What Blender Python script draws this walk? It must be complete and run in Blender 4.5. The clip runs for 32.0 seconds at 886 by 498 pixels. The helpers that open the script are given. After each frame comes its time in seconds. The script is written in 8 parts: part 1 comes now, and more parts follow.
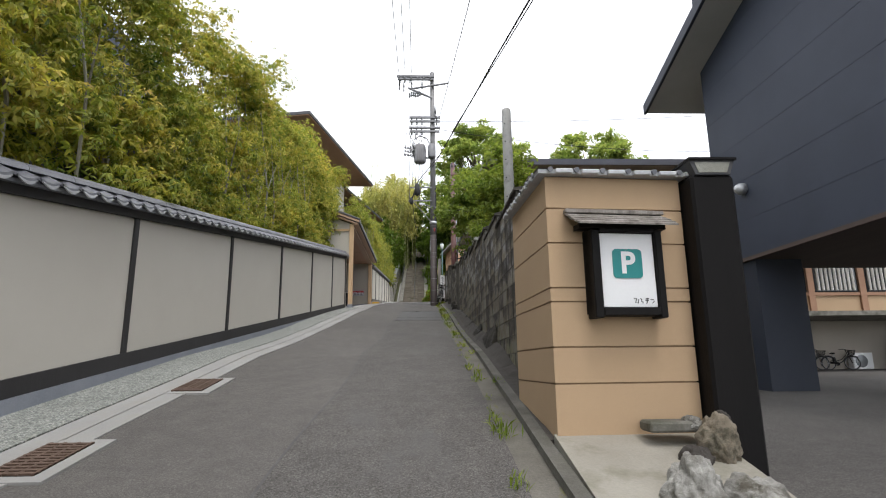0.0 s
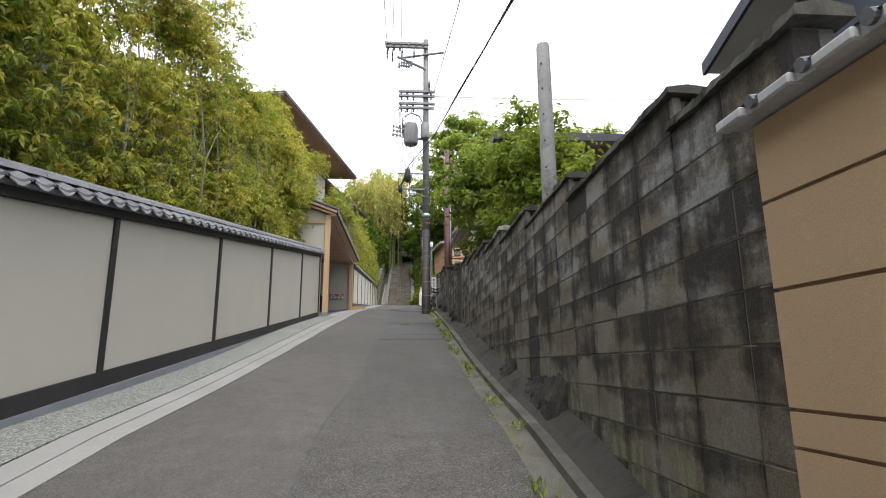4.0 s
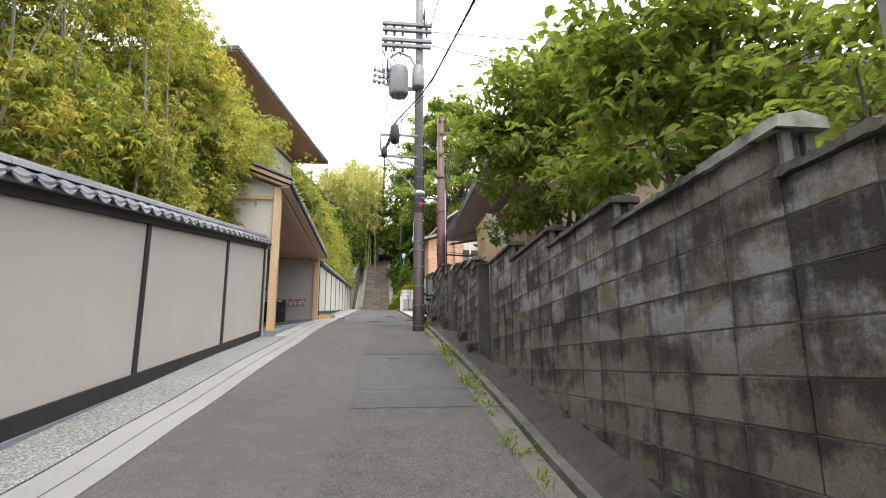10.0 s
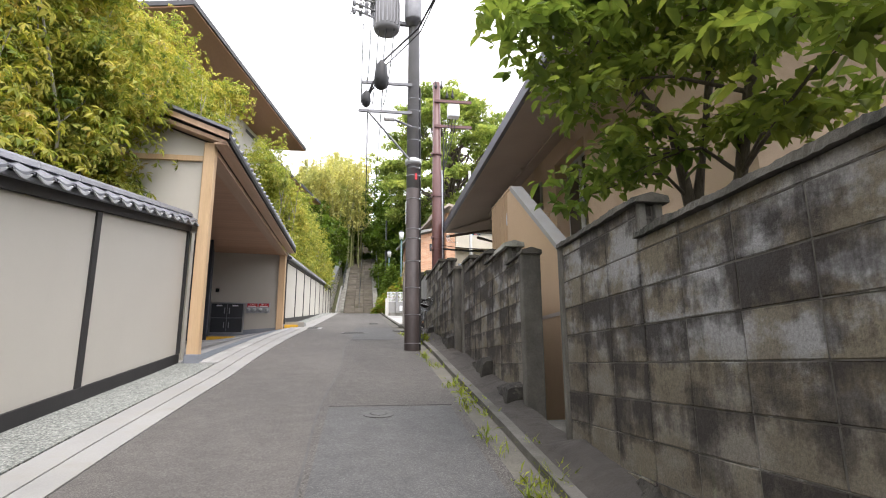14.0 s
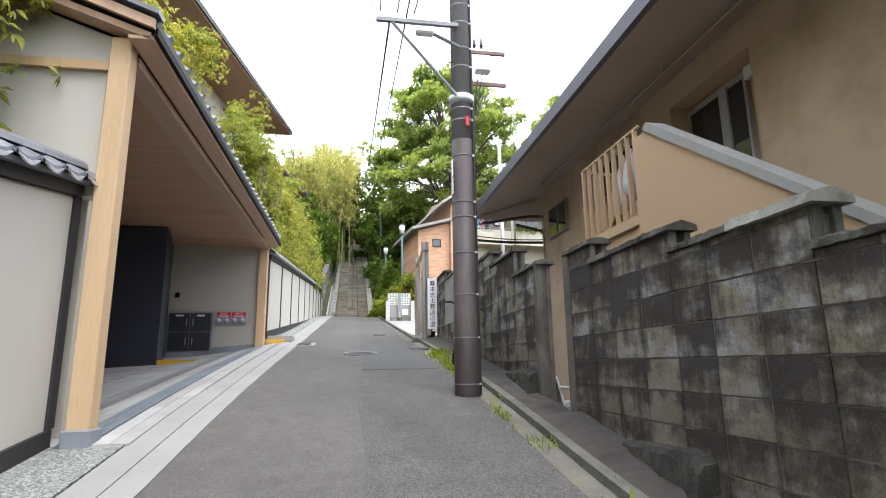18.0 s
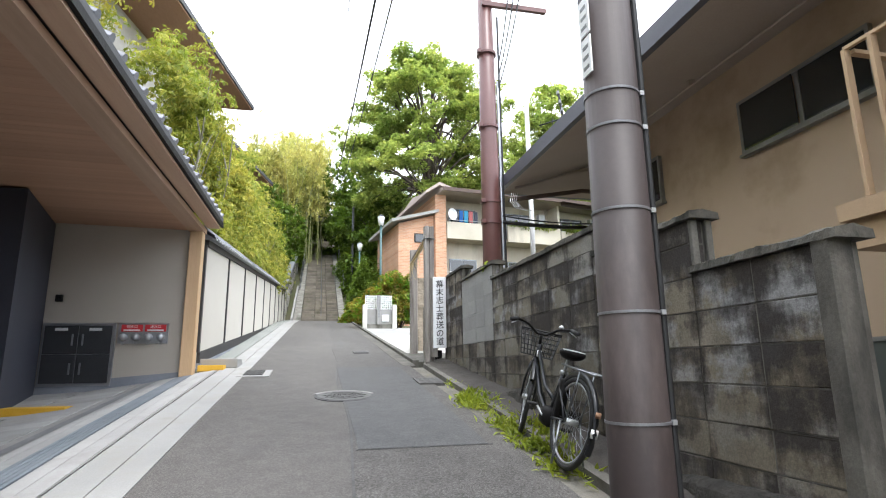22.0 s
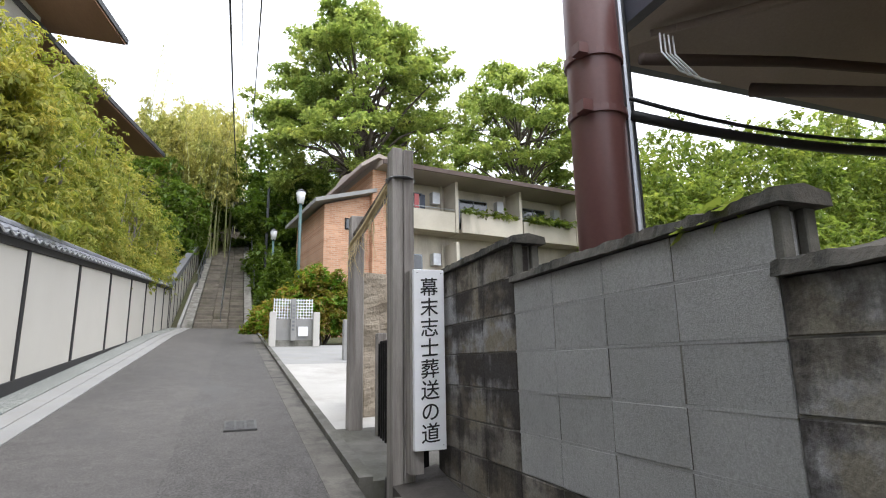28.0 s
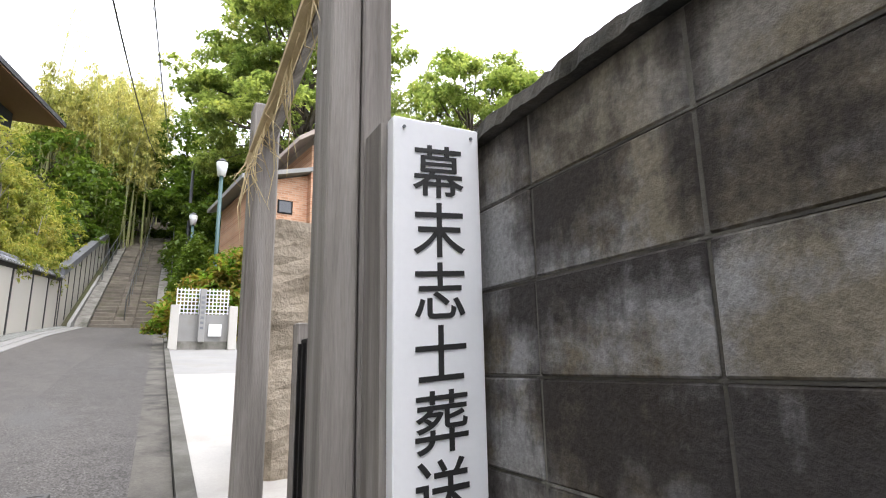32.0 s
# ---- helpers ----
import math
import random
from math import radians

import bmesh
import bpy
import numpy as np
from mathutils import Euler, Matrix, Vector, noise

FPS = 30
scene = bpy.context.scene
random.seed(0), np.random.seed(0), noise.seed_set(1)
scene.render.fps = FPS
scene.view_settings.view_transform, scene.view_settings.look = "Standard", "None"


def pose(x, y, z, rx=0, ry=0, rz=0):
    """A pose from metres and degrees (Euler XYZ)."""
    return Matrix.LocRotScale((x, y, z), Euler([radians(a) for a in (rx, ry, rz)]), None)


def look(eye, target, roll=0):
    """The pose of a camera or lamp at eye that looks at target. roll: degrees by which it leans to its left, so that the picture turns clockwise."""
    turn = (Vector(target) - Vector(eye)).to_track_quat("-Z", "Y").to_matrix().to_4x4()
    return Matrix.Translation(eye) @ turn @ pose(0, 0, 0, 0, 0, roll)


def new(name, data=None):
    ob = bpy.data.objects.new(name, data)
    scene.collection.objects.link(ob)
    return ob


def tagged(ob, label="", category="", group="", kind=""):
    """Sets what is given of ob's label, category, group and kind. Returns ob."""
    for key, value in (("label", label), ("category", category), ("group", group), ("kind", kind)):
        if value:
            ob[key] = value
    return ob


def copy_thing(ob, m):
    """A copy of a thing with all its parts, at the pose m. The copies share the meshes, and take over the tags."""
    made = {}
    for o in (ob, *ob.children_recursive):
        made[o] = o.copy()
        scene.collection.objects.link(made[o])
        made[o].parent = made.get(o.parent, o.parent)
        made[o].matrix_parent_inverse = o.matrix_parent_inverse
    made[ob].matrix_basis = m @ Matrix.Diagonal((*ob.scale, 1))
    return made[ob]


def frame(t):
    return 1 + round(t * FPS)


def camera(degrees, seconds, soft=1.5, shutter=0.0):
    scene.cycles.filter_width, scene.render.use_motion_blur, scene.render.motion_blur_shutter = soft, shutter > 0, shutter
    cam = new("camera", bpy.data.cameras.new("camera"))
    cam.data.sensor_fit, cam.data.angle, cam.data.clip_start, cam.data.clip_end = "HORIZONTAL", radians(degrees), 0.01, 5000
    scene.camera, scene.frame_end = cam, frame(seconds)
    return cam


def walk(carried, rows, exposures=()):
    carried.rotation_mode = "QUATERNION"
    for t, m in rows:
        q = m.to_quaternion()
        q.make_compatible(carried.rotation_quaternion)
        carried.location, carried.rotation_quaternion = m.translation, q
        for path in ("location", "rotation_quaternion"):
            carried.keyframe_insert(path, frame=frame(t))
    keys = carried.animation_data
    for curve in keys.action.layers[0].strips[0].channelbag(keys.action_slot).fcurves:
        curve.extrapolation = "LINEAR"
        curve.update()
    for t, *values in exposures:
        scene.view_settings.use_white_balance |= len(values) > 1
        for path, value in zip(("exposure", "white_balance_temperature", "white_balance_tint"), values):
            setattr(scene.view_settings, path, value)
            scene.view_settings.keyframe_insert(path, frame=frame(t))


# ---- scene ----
cam = camera(77.8, 32.0, soft=1.1)
METRES, EYE, TILT, LEAN, TURN = 29.0, 1.25, 0.0, 0.0, -2.3
ROWS = [
    (0.0, 0.0, 0.0, 0.0, 0.14, 11.89, 0.65),
    (0.5, -0.0026, 0.0167, 0.003, -0.1, 11.82, 0.47),
    (1.0, -0.003, 0.0321, 0.004, -0.37, 11.88, 0.55),
    (1.5, -0.0041, 0.0467, 0.0071, -0.49, 11.9, 0.61),
    (2.0, -0.0068, 0.0621, 0.011, -0.49, 11.9, 0.44),
    (2.5, -0.0059, 0.0774, 0.0137, -0.71, 11.9, 0.62),
    (3.0, -0.008, 0.0914, 0.0148, -0.99, 11.94, 0.57),
    (3.5, -0.0107, 0.1067, 0.0189, -1.25, 11.89, 0.4),
    (5.5, -0.0134, 0.1661, 0.03, -2.35, 11.87, 0.52),
    (6.0, -0.0162, 0.1821, 0.0324, -2.56, 11.82, 0.35),
    (6.5, -0.0163, 0.1979, 0.0338, -2.81, 11.8, 0.4),
    (7.0, -0.017, 0.2126, 0.0373, -3.07, 11.85, 0.52),
    (7.5, -0.021, 0.2286, 0.041, -3.3, 11.83, 0.21),
    (8.0, -0.0219, 0.2441, 0.0434, -3.5, 11.84, 0.35),
    (8.5, -0.0241, 0.2591, 0.0445, -3.62, 11.86, 0.36),
    (9.0, -0.026, 0.2759, 0.0481, -3.76, 11.77, 0.27),
    (9.5, -0.0253, 0.2923, 0.052, -3.96, 11.76, 0.43),
    (10.0, -0.0273, 0.3082, 0.0542, -4.2, 11.83, 0.32),
    (10.5, -0.0285, 0.3242, 0.0556, -4.45, 11.77, 0.29),
    (11.0, -0.0282, 0.34, 0.0586, -4.6, 11.78, 0.43),
    (11.5, -0.0291, 0.3567, 0.0622, -4.73, 11.79, 0.35),
    (12.0, -0.0282, 0.3733, 0.0634, -4.9, 11.77, 0.36),
    (12.5, -0.0291, 0.3883, 0.0652, -5.09, 11.84, 0.4),
    (13.0, -0.0305, 0.4046, 0.0689, -5.32, 11.8, 0.26),
    (13.5, -0.0287, 0.4195, 0.0724, -5.58, 11.86, 0.43),
    (14.0, -0.0296, 0.4349, 0.0727, -5.84, 11.92, 0.31),
    (14.5, -0.0312, 0.4511, 0.0747, -6.11, 11.84, 0.24),
    (15.0, -0.033, 0.4672, 0.0782, -6.39, 11.83, 0.27),
    (15.5, -0.0379, 0.4834, 0.0813, -6.66, 11.9, 0.02),
    (17.5, -0.044, 0.5453, 0.0924, -6.99, 11.63, 0.94),
    (18.0, -0.0493, 0.5611, 0.0933, -7.08, 11.74, 0.81),
    (18.5, -0.0527, 0.5767, 0.0946, -7.18, 11.73, 0.66),
    (19.0, -0.0547, 0.5926, 0.0983, -7.42, 11.73, 0.8),
    (19.5, -0.0584, 0.6098, 0.1016, -7.74, 11.72, 0.62),
    (20.0, -0.0582, 0.626, 0.1034, -8.12, 11.73, 0.77),
    (20.5, -0.0591, 0.6408, 0.1049, -8.53, 11.81, 0.86),
    (21.0, -0.0605, 0.658, 0.108, -8.99, 11.72, 0.66),
    (21.5, -0.0586, 0.6746, 0.1115, -9.69, 11.72, 0.81),
    (22.0, -0.0592, 0.6913, 0.1118, -10.52, 11.79, 0.73),
    (22.5, -0.0599, 0.7073, 0.1146, -11.43, 11.75, 0.62),
    (23.0, -0.0609, 0.7242, 0.1189, -12.16, 11.81, 0.63),
    (23.5, -0.0635, 0.7416, 0.1206, -12.79, 11.77, 0.47),
    (24.0, -0.0622, 0.7589, 0.123, -13.98, 11.75, 0.61),
    (24.5, -0.0616, 0.7745, 0.1245, -14.92, 11.83, 0.64),
    (25.0, -0.0614, 0.791, 0.1269, -15.69, 11.86, 0.48),
    (25.5, -0.056, 0.8072, 0.1289, -16.57, 11.8, 0.76),
    (27.5, -0.0456, 0.8682, 0.1386, -18.02, 11.56, 0.98),
    (28.0, -0.04, 0.8839, 0.1404, -18.33, 11.59, 1.04),
    (28.5, -0.0362, 0.8986, 0.1408, -18.84, 11.74, 1.05),
    (29.0, -0.0346, 0.9139, 0.1415, -19.82, 11.72, 0.8),
    (29.5, -0.0305, 0.9238, 0.141, -21.71, 11.95, 0.99),
    (30.0, -0.0236, 0.935, 0.1403, -23.04, 11.79, 1.14),
    (30.5, -0.02, 0.9467, 0.1349, -23.96, 11.81, 1.07),
    (31.0, -0.019, 0.9546, 0.1338, -24.42, 11.92, 1.04),
    (31.5, -0.0194, 0.9596, 0.1368, -24.67, 12.15, 1.02),
    (32.0, -0.0189, 0.9712, 0.1429, -24.51, 11.9, 0.93),
]
walk(cam, [(t, pose(0, 0, EYE, TILT, LEAN, TURN) @ pose(METRES * x, METRES * y, METRES * z, 90 + pitch, roll, yaw)) for t, x, y, z, yaw, pitch, roll in ROWS],
     exposures=[(0, 0.76, 6480, 11), (2, 0.78, 6460, 11), (6, 1.14, 6500, 10), (9, 1.3, 6500, 11), (11, 1.4, 6550, 13), (13, 1.5, 6550, 14), (15, 1.56, 6500, 14), (18, 1.62, 6200, 11), (20, 1.8, 6180, 10), (22, 1.76, 6180, 10),
                (24, 1.64, 6180, 10), (28, 1.16, 6200, 12), (29, 0.97, 6300, 14), (30, 1.07, 6320, 14), (31, 1.44, 6330, 14), (32, 1.5, 6330, 14)])

# ---- sky and light: bright even overcast ----
world = bpy.data.worlds.new("sky")
scene.world = world
world.use_nodes = True
wn = world.node_tree
sky = wn.nodes.new("ShaderNodeTexSky")
sky.sky_type = "NISHITA"
sky.sun_disc = False
sky.sun_elevation, sky.sun_rotation = radians(58), radians(150)
veil = wn.nodes.new("ShaderNodeMix")
veil.data_type = "RGBA"
veil.inputs["Factor"].default_value = 0.88
veil.inputs["B"].default_value = (8.0, 8.15, 8.4, 1)
wn.links.new(sky.outputs["Color"], veil.inputs["A"])
wn.links.new(veil.outputs["Result"], wn.nodes["Background"].inputs["Color"])
wn.nodes["Background"].inputs["Strength"].default_value = 0.15
sun = new("sun", bpy.data.lights.new("sun", "SUN"))
sun.data.energy, sun.data.angle, sun.data.color = 0.9, radians(18), (1, 0.96, 0.9)
sun.matrix_world = look((0, 0, 40), (-10 + 4, 18, 0))


# ---- materials ----
def nodes_of(name):
    m = bpy.data.materials.new(name)
    m.use_nodes = True
    t = m.node_tree
    return m, t, t.nodes["Principled BSDF"]


def noise_node(t, scale, detail=6, rough=0.6, stretch=(1, 1, 1), w=None):
    co = t.nodes.new("ShaderNodeNewGeometry")
    mp = t.nodes.new("ShaderNodeMapping")
    mp.inputs["Scale"].default_value = stretch
    n = t.nodes.new("ShaderNodeTexNoise")
    n.inputs["Scale"].default_value, n.inputs["Detail"].default_value, n.inputs["Roughness"].default_value = scale, detail, rough
    t.links.new(co.outputs["Position"], mp.inputs["Vector"])
    t.links.new(mp.outputs["Vector"], n.inputs["Vector"])
    return n


def ramp(t, source, stops):
    r = t.nodes.new("ShaderNodeValToRGB")
    while len(r.color_ramp.elements) < len(stops):
        r.color_ramp.elements.new(0.5)
    for e, (p, c) in zip(r.color_ramp.elements, stops):
        e.position, e.color = p, (*c, 1) if len(c) == 3 else c
    t.links.new(source, r.inputs["Fac"])
    return r.outputs["Color"]


def blend(t, fac, a, b, kind="MIX"):
    m = t.nodes.new("ShaderNodeMix")
    m.data_type, m.blend_type = "RGBA", kind
    for key, v in (("Factor", fac), ("A", a), ("B", b)):
        if isinstance(v, (int, float)):
            m.inputs[key].default_value = v
        elif isinstance(v, tuple):
            m.inputs[key].default_value = (*v, 1)
        else:
            t.links.new(v, m.inputs[key])
    return m.outputs["Result"]


def surf(name, c1, c2, scale=3.0, rough=0.8, bump=0.15, grain=60.0, metal=0.0, stretch=(1, 1, 1), stain=None, stain_scale=1.2,
         stain_cut=(0.5, 0.65), stain_stretch=(1, 1, 1), piece=0.0, dist=0.01, spec=0.5, grain_mix=0.25):
    """A worn surface: two tones mixed by broad noise, fine grain, optional stains, optional variation from piece to piece."""
    m, t, b = nodes_of(name)
    broad = noise_node(t, scale, stretch=stretch)
    fine = noise_node(t, grain, 4, 0.7, stretch=stretch)
    col = ramp(t, broad.outputs["Fac"], [(0.3, c1), (0.7, c2)])
    shade = ramp(t, fine.outputs["Fac"], [(0.25, (0.55, 0.55, 0.55)), (0.75, (1.35, 1.35, 1.35))])
    col = blend(t, grain_mix, col, blend(t, 1.0, col, shade, "MULTIPLY"))
    if stain:
        sn = noise_node(t, stain_scale, 8, 0.65, stretch=stain_stretch)
        mask = ramp(t, sn.outputs["Fac"], [(stain_cut[0], (0, 0, 0)), (stain_cut[1], (1, 1, 1))])
        col = blend(t, mask, col, stain)
    if piece:
        oi = t.nodes.new("ShaderNodeObjectInfo")
        lo, hi = 1 - piece, 1 + piece
        col = blend(t, 1.0, col, ramp(t, oi.outputs["Random"], [(0, (lo, lo, lo)), (1, (hi, hi, hi))]), "MULTIPLY")
    t.links.new(col, b.inputs["Base Color"])
    b.inputs["Roughness"].default_value, b.inputs["Metallic"].default_value = rough, metal
    b.inputs["Specular IOR Level"].default_value = spec
    if bump:
        bp = t.nodes.new("ShaderNodeBump")
        bp.inputs["Strength"].default_value, bp.inputs["Distance"].default_value = bump, dist
        t.links.new(fine.outputs["Fac"], bp.inputs["Height"])
        t.links.new(bp.outputs["Normal"], b.inputs["Normal"])
    return m


def leaf_mat(name, cols, rough=0.5, glow=0.35, spray=3.5):
    """Leaves: colour from spray to spray and from leaf to leaf, light shining through."""
    m, t, b = nodes_of(name)
    g = t.nodes.new("ShaderNodeNewGeometry")
    n = len(cols)
    tuft = noise_node(t, spray, 3, 0.6)
    col = ramp(t, tuft.outputs["Fac"], [(0.28 + 0.44 * i / max(1, n - 1), c) for i, c in enumerate(cols)])
    col = blend(t, 1.0, col, ramp(t, g.outputs["Random Per Island"], [(0, (0.72, 0.76, 0.7)), (1, (1.28, 1.24, 1.2))]), "MULTIPLY")
    big = noise_node(t, 0.55, 4)
    col = blend(t, 1.0, col, ramp(t, big.outputs["Fac"], [(0.3, (0.72, 0.84, 0.72)), (0.7, (1.3, 1.2, 1.15))]), "MULTIPLY")
    t.links.new(col, b.inputs["Base Color"])
    b.inputs["Roughness"].default_value = rough
    b.inputs["Specular IOR Level"].default_value = 0.3
    tr = t.nodes.new("ShaderNodeBsdfTranslucent")
    t.links.new(blend(t, 1.0, col, (1.22, 1.25, 0.8), "MULTIPLY"), tr.inputs["Color"])
    mx = t.nodes.new("ShaderNodeMixShader")
    mx.inputs["Fac"].default_value = glow
    out = t.nodes["Material Output"]
    t.links.new(b.outputs["BSDF"], mx.inputs[1])
    t.links.new(tr.outputs["BSDF"], mx.inputs[2])
    t.links.new(mx.outputs["Shader"], out.inputs["Surface"])
    return m


def plain(name, c, rough=0.5, metal=0.0, spec=0.5, emit=0.0):
    m, t, b = nodes_of(name)
    b.inputs["Base Color"].default_value = (*c, 1)
    b.inputs["Roughness"].default_value, b.inputs["Metallic"].default_value = rough, metal
    b.inputs["Specular IOR Level"].default_value = spec
    if emit:
        b.inputs["Emission Color"].default_value, b.inputs["Emission Strength"].default_value = (*c, 1), emit
    return m


def asphalt_mat(name, tone, stone, scale, worn, contrast):
    """Asphalt: dark binder with paler stone chips, broad wear along the lane, tyre-polished blotches."""
    m, t, b = nodes_of(name)
    co = t.nodes.new("ShaderNodeNewGeometry")
    v = t.nodes.new("ShaderNodeTexVoronoi")
    v.inputs["Scale"].default_value = scale
    t.links.new(co.outputs["Position"], v.inputs["Vector"])
    sep = t.nodes.new("ShaderNodeSeparateColor")
    t.links.new(v.outputs["Color"], sep.inputs["Color"])
    chips = ramp(t, sep.outputs["Red"], [(0, tuple(c * (1 - contrast) for c in tone)), (0.6, tone), (0.85, tuple((a + c) / 2 for a, c in zip(tone, stone))), (1, stone)])
    broad = noise_node(t, 0.45, 7, 0.6, (1, 0.5, 1))
    col = blend(t, 1.0, chips, ramp(t, broad.outputs["Fac"], [(0.3, (0.8, 0.8, 0.8)), (0.7, (1.18, 1.17, 1.15))]), "MULTIPLY")
    mid = noise_node(t, 5.0, 7, 0.65)
    col = blend(t, 1.0, col, ramp(t, mid.outputs["Fac"], [(0.32, (0.86, 0.86, 0.86)), (0.68, (1.13, 1.13, 1.13))]), "MULTIPLY")
    spot = noise_node(t, 1.1, 9, 0.7, (1, 0.35, 1))
    col = blend(t, ramp(t, spot.outputs["Fac"], [(0.58, (0, 0, 0)), (0.7, (0.7, 0.7, 0.7))]), col, worn)
    t.links.new(col, b.inputs["Base Color"])
    b.inputs["Roughness"].default_value = 0.88
    b.inputs["Specular IOR Level"].default_value = 0.35
    bp = t.nodes.new("ShaderNodeBump")
    bp.inputs["Strength"].default_value, bp.inputs["Distance"].default_value, bp.invert = 0.5 * contrast + 0.1, 0.004, True
    t.links.new(v.outputs["Distance"], bp.inputs["Height"])
    t.links.new(bp.outputs["Normal"], b.inputs["Normal"])
    return m


ASPHALT_OLD = asphalt_mat("asphalt_old", (0.087, 0.081, 0.076), (0.152, 0.146, 0.139), 150, (0.1, 0.097, 0.094), 0.55)
ASPHALT_NEW = asphalt_mat("asphalt_new", (0.1, 0.093, 0.087), (0.142, 0.135, 0.128), 170, (0.085, 0.081, 0.078), 0.36)
ASPHALT_PATCH = asphalt_mat("asphalt_patch", (0.08, 0.08, 0.081), (0.13, 0.13, 0.13), 170, (0.072, 0.072, 0.073), 0.32)
TAR = surf("tar_joint", (0.045, 0.044, 0.043), (0.09, 0.087, 0.085), 6, 0.8, 0.2, 60)
GUTTER = surf("mossy_gutter", (0.098, 0.090, 0.074), (0.172, 0.161, 0.138), 2.5, 0.95, 0.5, 60, stain=(0.135, 0.135, 0.042), stain_scale=3.5, stain_cut=(0.58, 0.68), stain_stretch=(1.6, 0.5, 1), grain_mix=0.6)
PIER_CEMENT = surf("pier_cement", (0.07, 0.064, 0.055), (0.14, 0.13, 0.112), 3, 0.95, 0.4, 60, stain=(0.04, 0.038, 0.034), stain_scale=2.5, stain_cut=(0.5, 0.66), stain_stretch=(1, 1, 0.4), grain_mix=0.5)
KERB_OLD = surf("kerb_old", (0.078, 0.073, 0.063), (0.169, 0.160, 0.144), 2.2, 0.95, 0.4, 70, stain=(0.065, 0.065, 0.047), stain_scale=3.0, stain_cut=(0.45, 0.7), grain_mix=0.5)
KERB_PALE = surf("kerb_pale", (0.245, 0.242, 0.232), (0.315, 0.311, 0.3), 1.5, 0.85, 0.1, 90, stain=(0.251, 0.242, 0.219), stain_scale=3.0, stain_cut=(0.48, 0.72))


def gravel_mat():
    """Exposed aggregate: pebbles of several greys and greens set in cement."""
    m, t, b = nodes_of("exposed_aggregate")
    co = t.nodes.new("ShaderNodeNewGeometry")
    v = t.nodes.new("ShaderNodeTexVoronoi")
    v.inputs["Scale"].default_value = 70
    t.links.new(co.outputs["Position"], v.inputs["Vector"])
    sep = t.nodes.new("ShaderNodeSeparateColor")
    t.links.new(v.outputs["Color"], sep.inputs["Color"])
    col = ramp(t, sep.outputs["Red"], [(0, (0.14, 0.15, 0.14)), (0.4, (0.23, 0.245, 0.23)), (0.75, (0.32, 0.33, 0.305)), (1, (0.43, 0.43, 0.4))])
    edge = ramp(t, v.outputs["Distance"], [(0.35, (1, 1, 1)), (0.75, (0.6, 0.6, 0.58))])
    col = blend(t, 1.0, col, edge, "MULTIPLY")
    broad = noise_node(t, 0.8)
    col = blend(t, 1.0, col, ramp(t, broad.outputs["Fac"], [(0.3, (0.88, 0.88, 0.88)), (0.7, (1.1, 1.1, 1.1))]), "MULTIPLY")
    t.links.new(col, b.inputs["Base Color"])
    b.inputs["Roughness"].default_value = 0.9
    bp = t.nodes.new("ShaderNodeBump")
    bp.inputs["Strength"].default_value, bp.inputs["Distance"].default_value, bp.invert = 0.6, 0.006, True
    t.links.new(v.outputs["Distance"], bp.inputs["Height"])
    t.links.new(bp.outputs["Normal"], b.inputs["Normal"])
    return m


GRAVEL = gravel_mat()
CONC_OLD = surf("old_concrete", (0.16, 0.15, 0.13), (0.26, 0.25, 0.225), 2.2, 0.95, 0.4, 70, stain=(0.075, 0.075, 0.055), stain_scale=3.0, stain_cut=(0.45, 0.7), grain_mix=0.5)
CONC_DARK = surf("mossy_concrete", (0.034, 0.029, 0.025), (0.092, 0.083, 0.073), 2.5, 0.95, 0.6, 60, stain=(0.032, 0.027, 0.023), stain_scale=2.5, stain_cut=(0.45, 0.65), grain_mix=0.5)
CONC_PALE = surf("pale_concrete", (0.44, 0.42, 0.38), (0.55, 0.53, 0.49), 1.0, 0.85, 0.15, 80)
PAVER = surf("stone_paver", (0.31, 0.305, 0.295), (0.4, 0.395, 0.38), 1.4, 0.8, 0.12, 80, piece=0.1, stain=(0.297, 0.288, 0.270), stain_scale=2.0, stain_cut=(0.5, 0.7))
PAVE_JOINT = surf("paving_joint", (0.23, 0.225, 0.215), (0.29, 0.285, 0.27), 2, 0.95, 0.2, 80)
DRAIN_BLUE = surf("blue_grey_drain", (0.15, 0.175, 0.2), (0.21, 0.235, 0.26), 2, 0.6, 0.05, 60, piece=0.08)
DRAIN_DARK = surf("dark_edging_stone", (0.15, 0.15, 0.155), (0.21, 0.21, 0.215), 2, 0.8, 0.1, 60)
COURT_WHITE = surf("white_concrete", (0.38, 0.365, 0.335), (0.45, 0.435, 0.405), 0.8, 0.9, 0.15, 80, stain=(0.33, 0.31, 0.28), stain_scale=1.2, stain_cut=(0.5, 0.7))
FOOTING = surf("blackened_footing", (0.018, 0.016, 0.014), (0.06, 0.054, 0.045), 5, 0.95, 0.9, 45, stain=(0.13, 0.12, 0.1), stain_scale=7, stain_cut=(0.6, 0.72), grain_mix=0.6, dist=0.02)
CEMENT = surf("worn_cement", (0.27, 0.25, 0.21), (0.34, 0.32, 0.275), 2, 0.95, 0.3, 60, stain=(0.17, 0.165, 0.12), stain_scale=2.5, stain_cut=(0.5, 0.7))
PLASTER = surf("cream_plaster", (0.515, 0.485, 0.425), (0.55, 0.52, 0.458), 0.8, 0.9, 0.08, 150, grain_mix=0.15)
PLINTH = surf("grey_plinth", (0.2, 0.215, 0.25), (0.26, 0.275, 0.31), 2, 0.8, 0.1, 60)
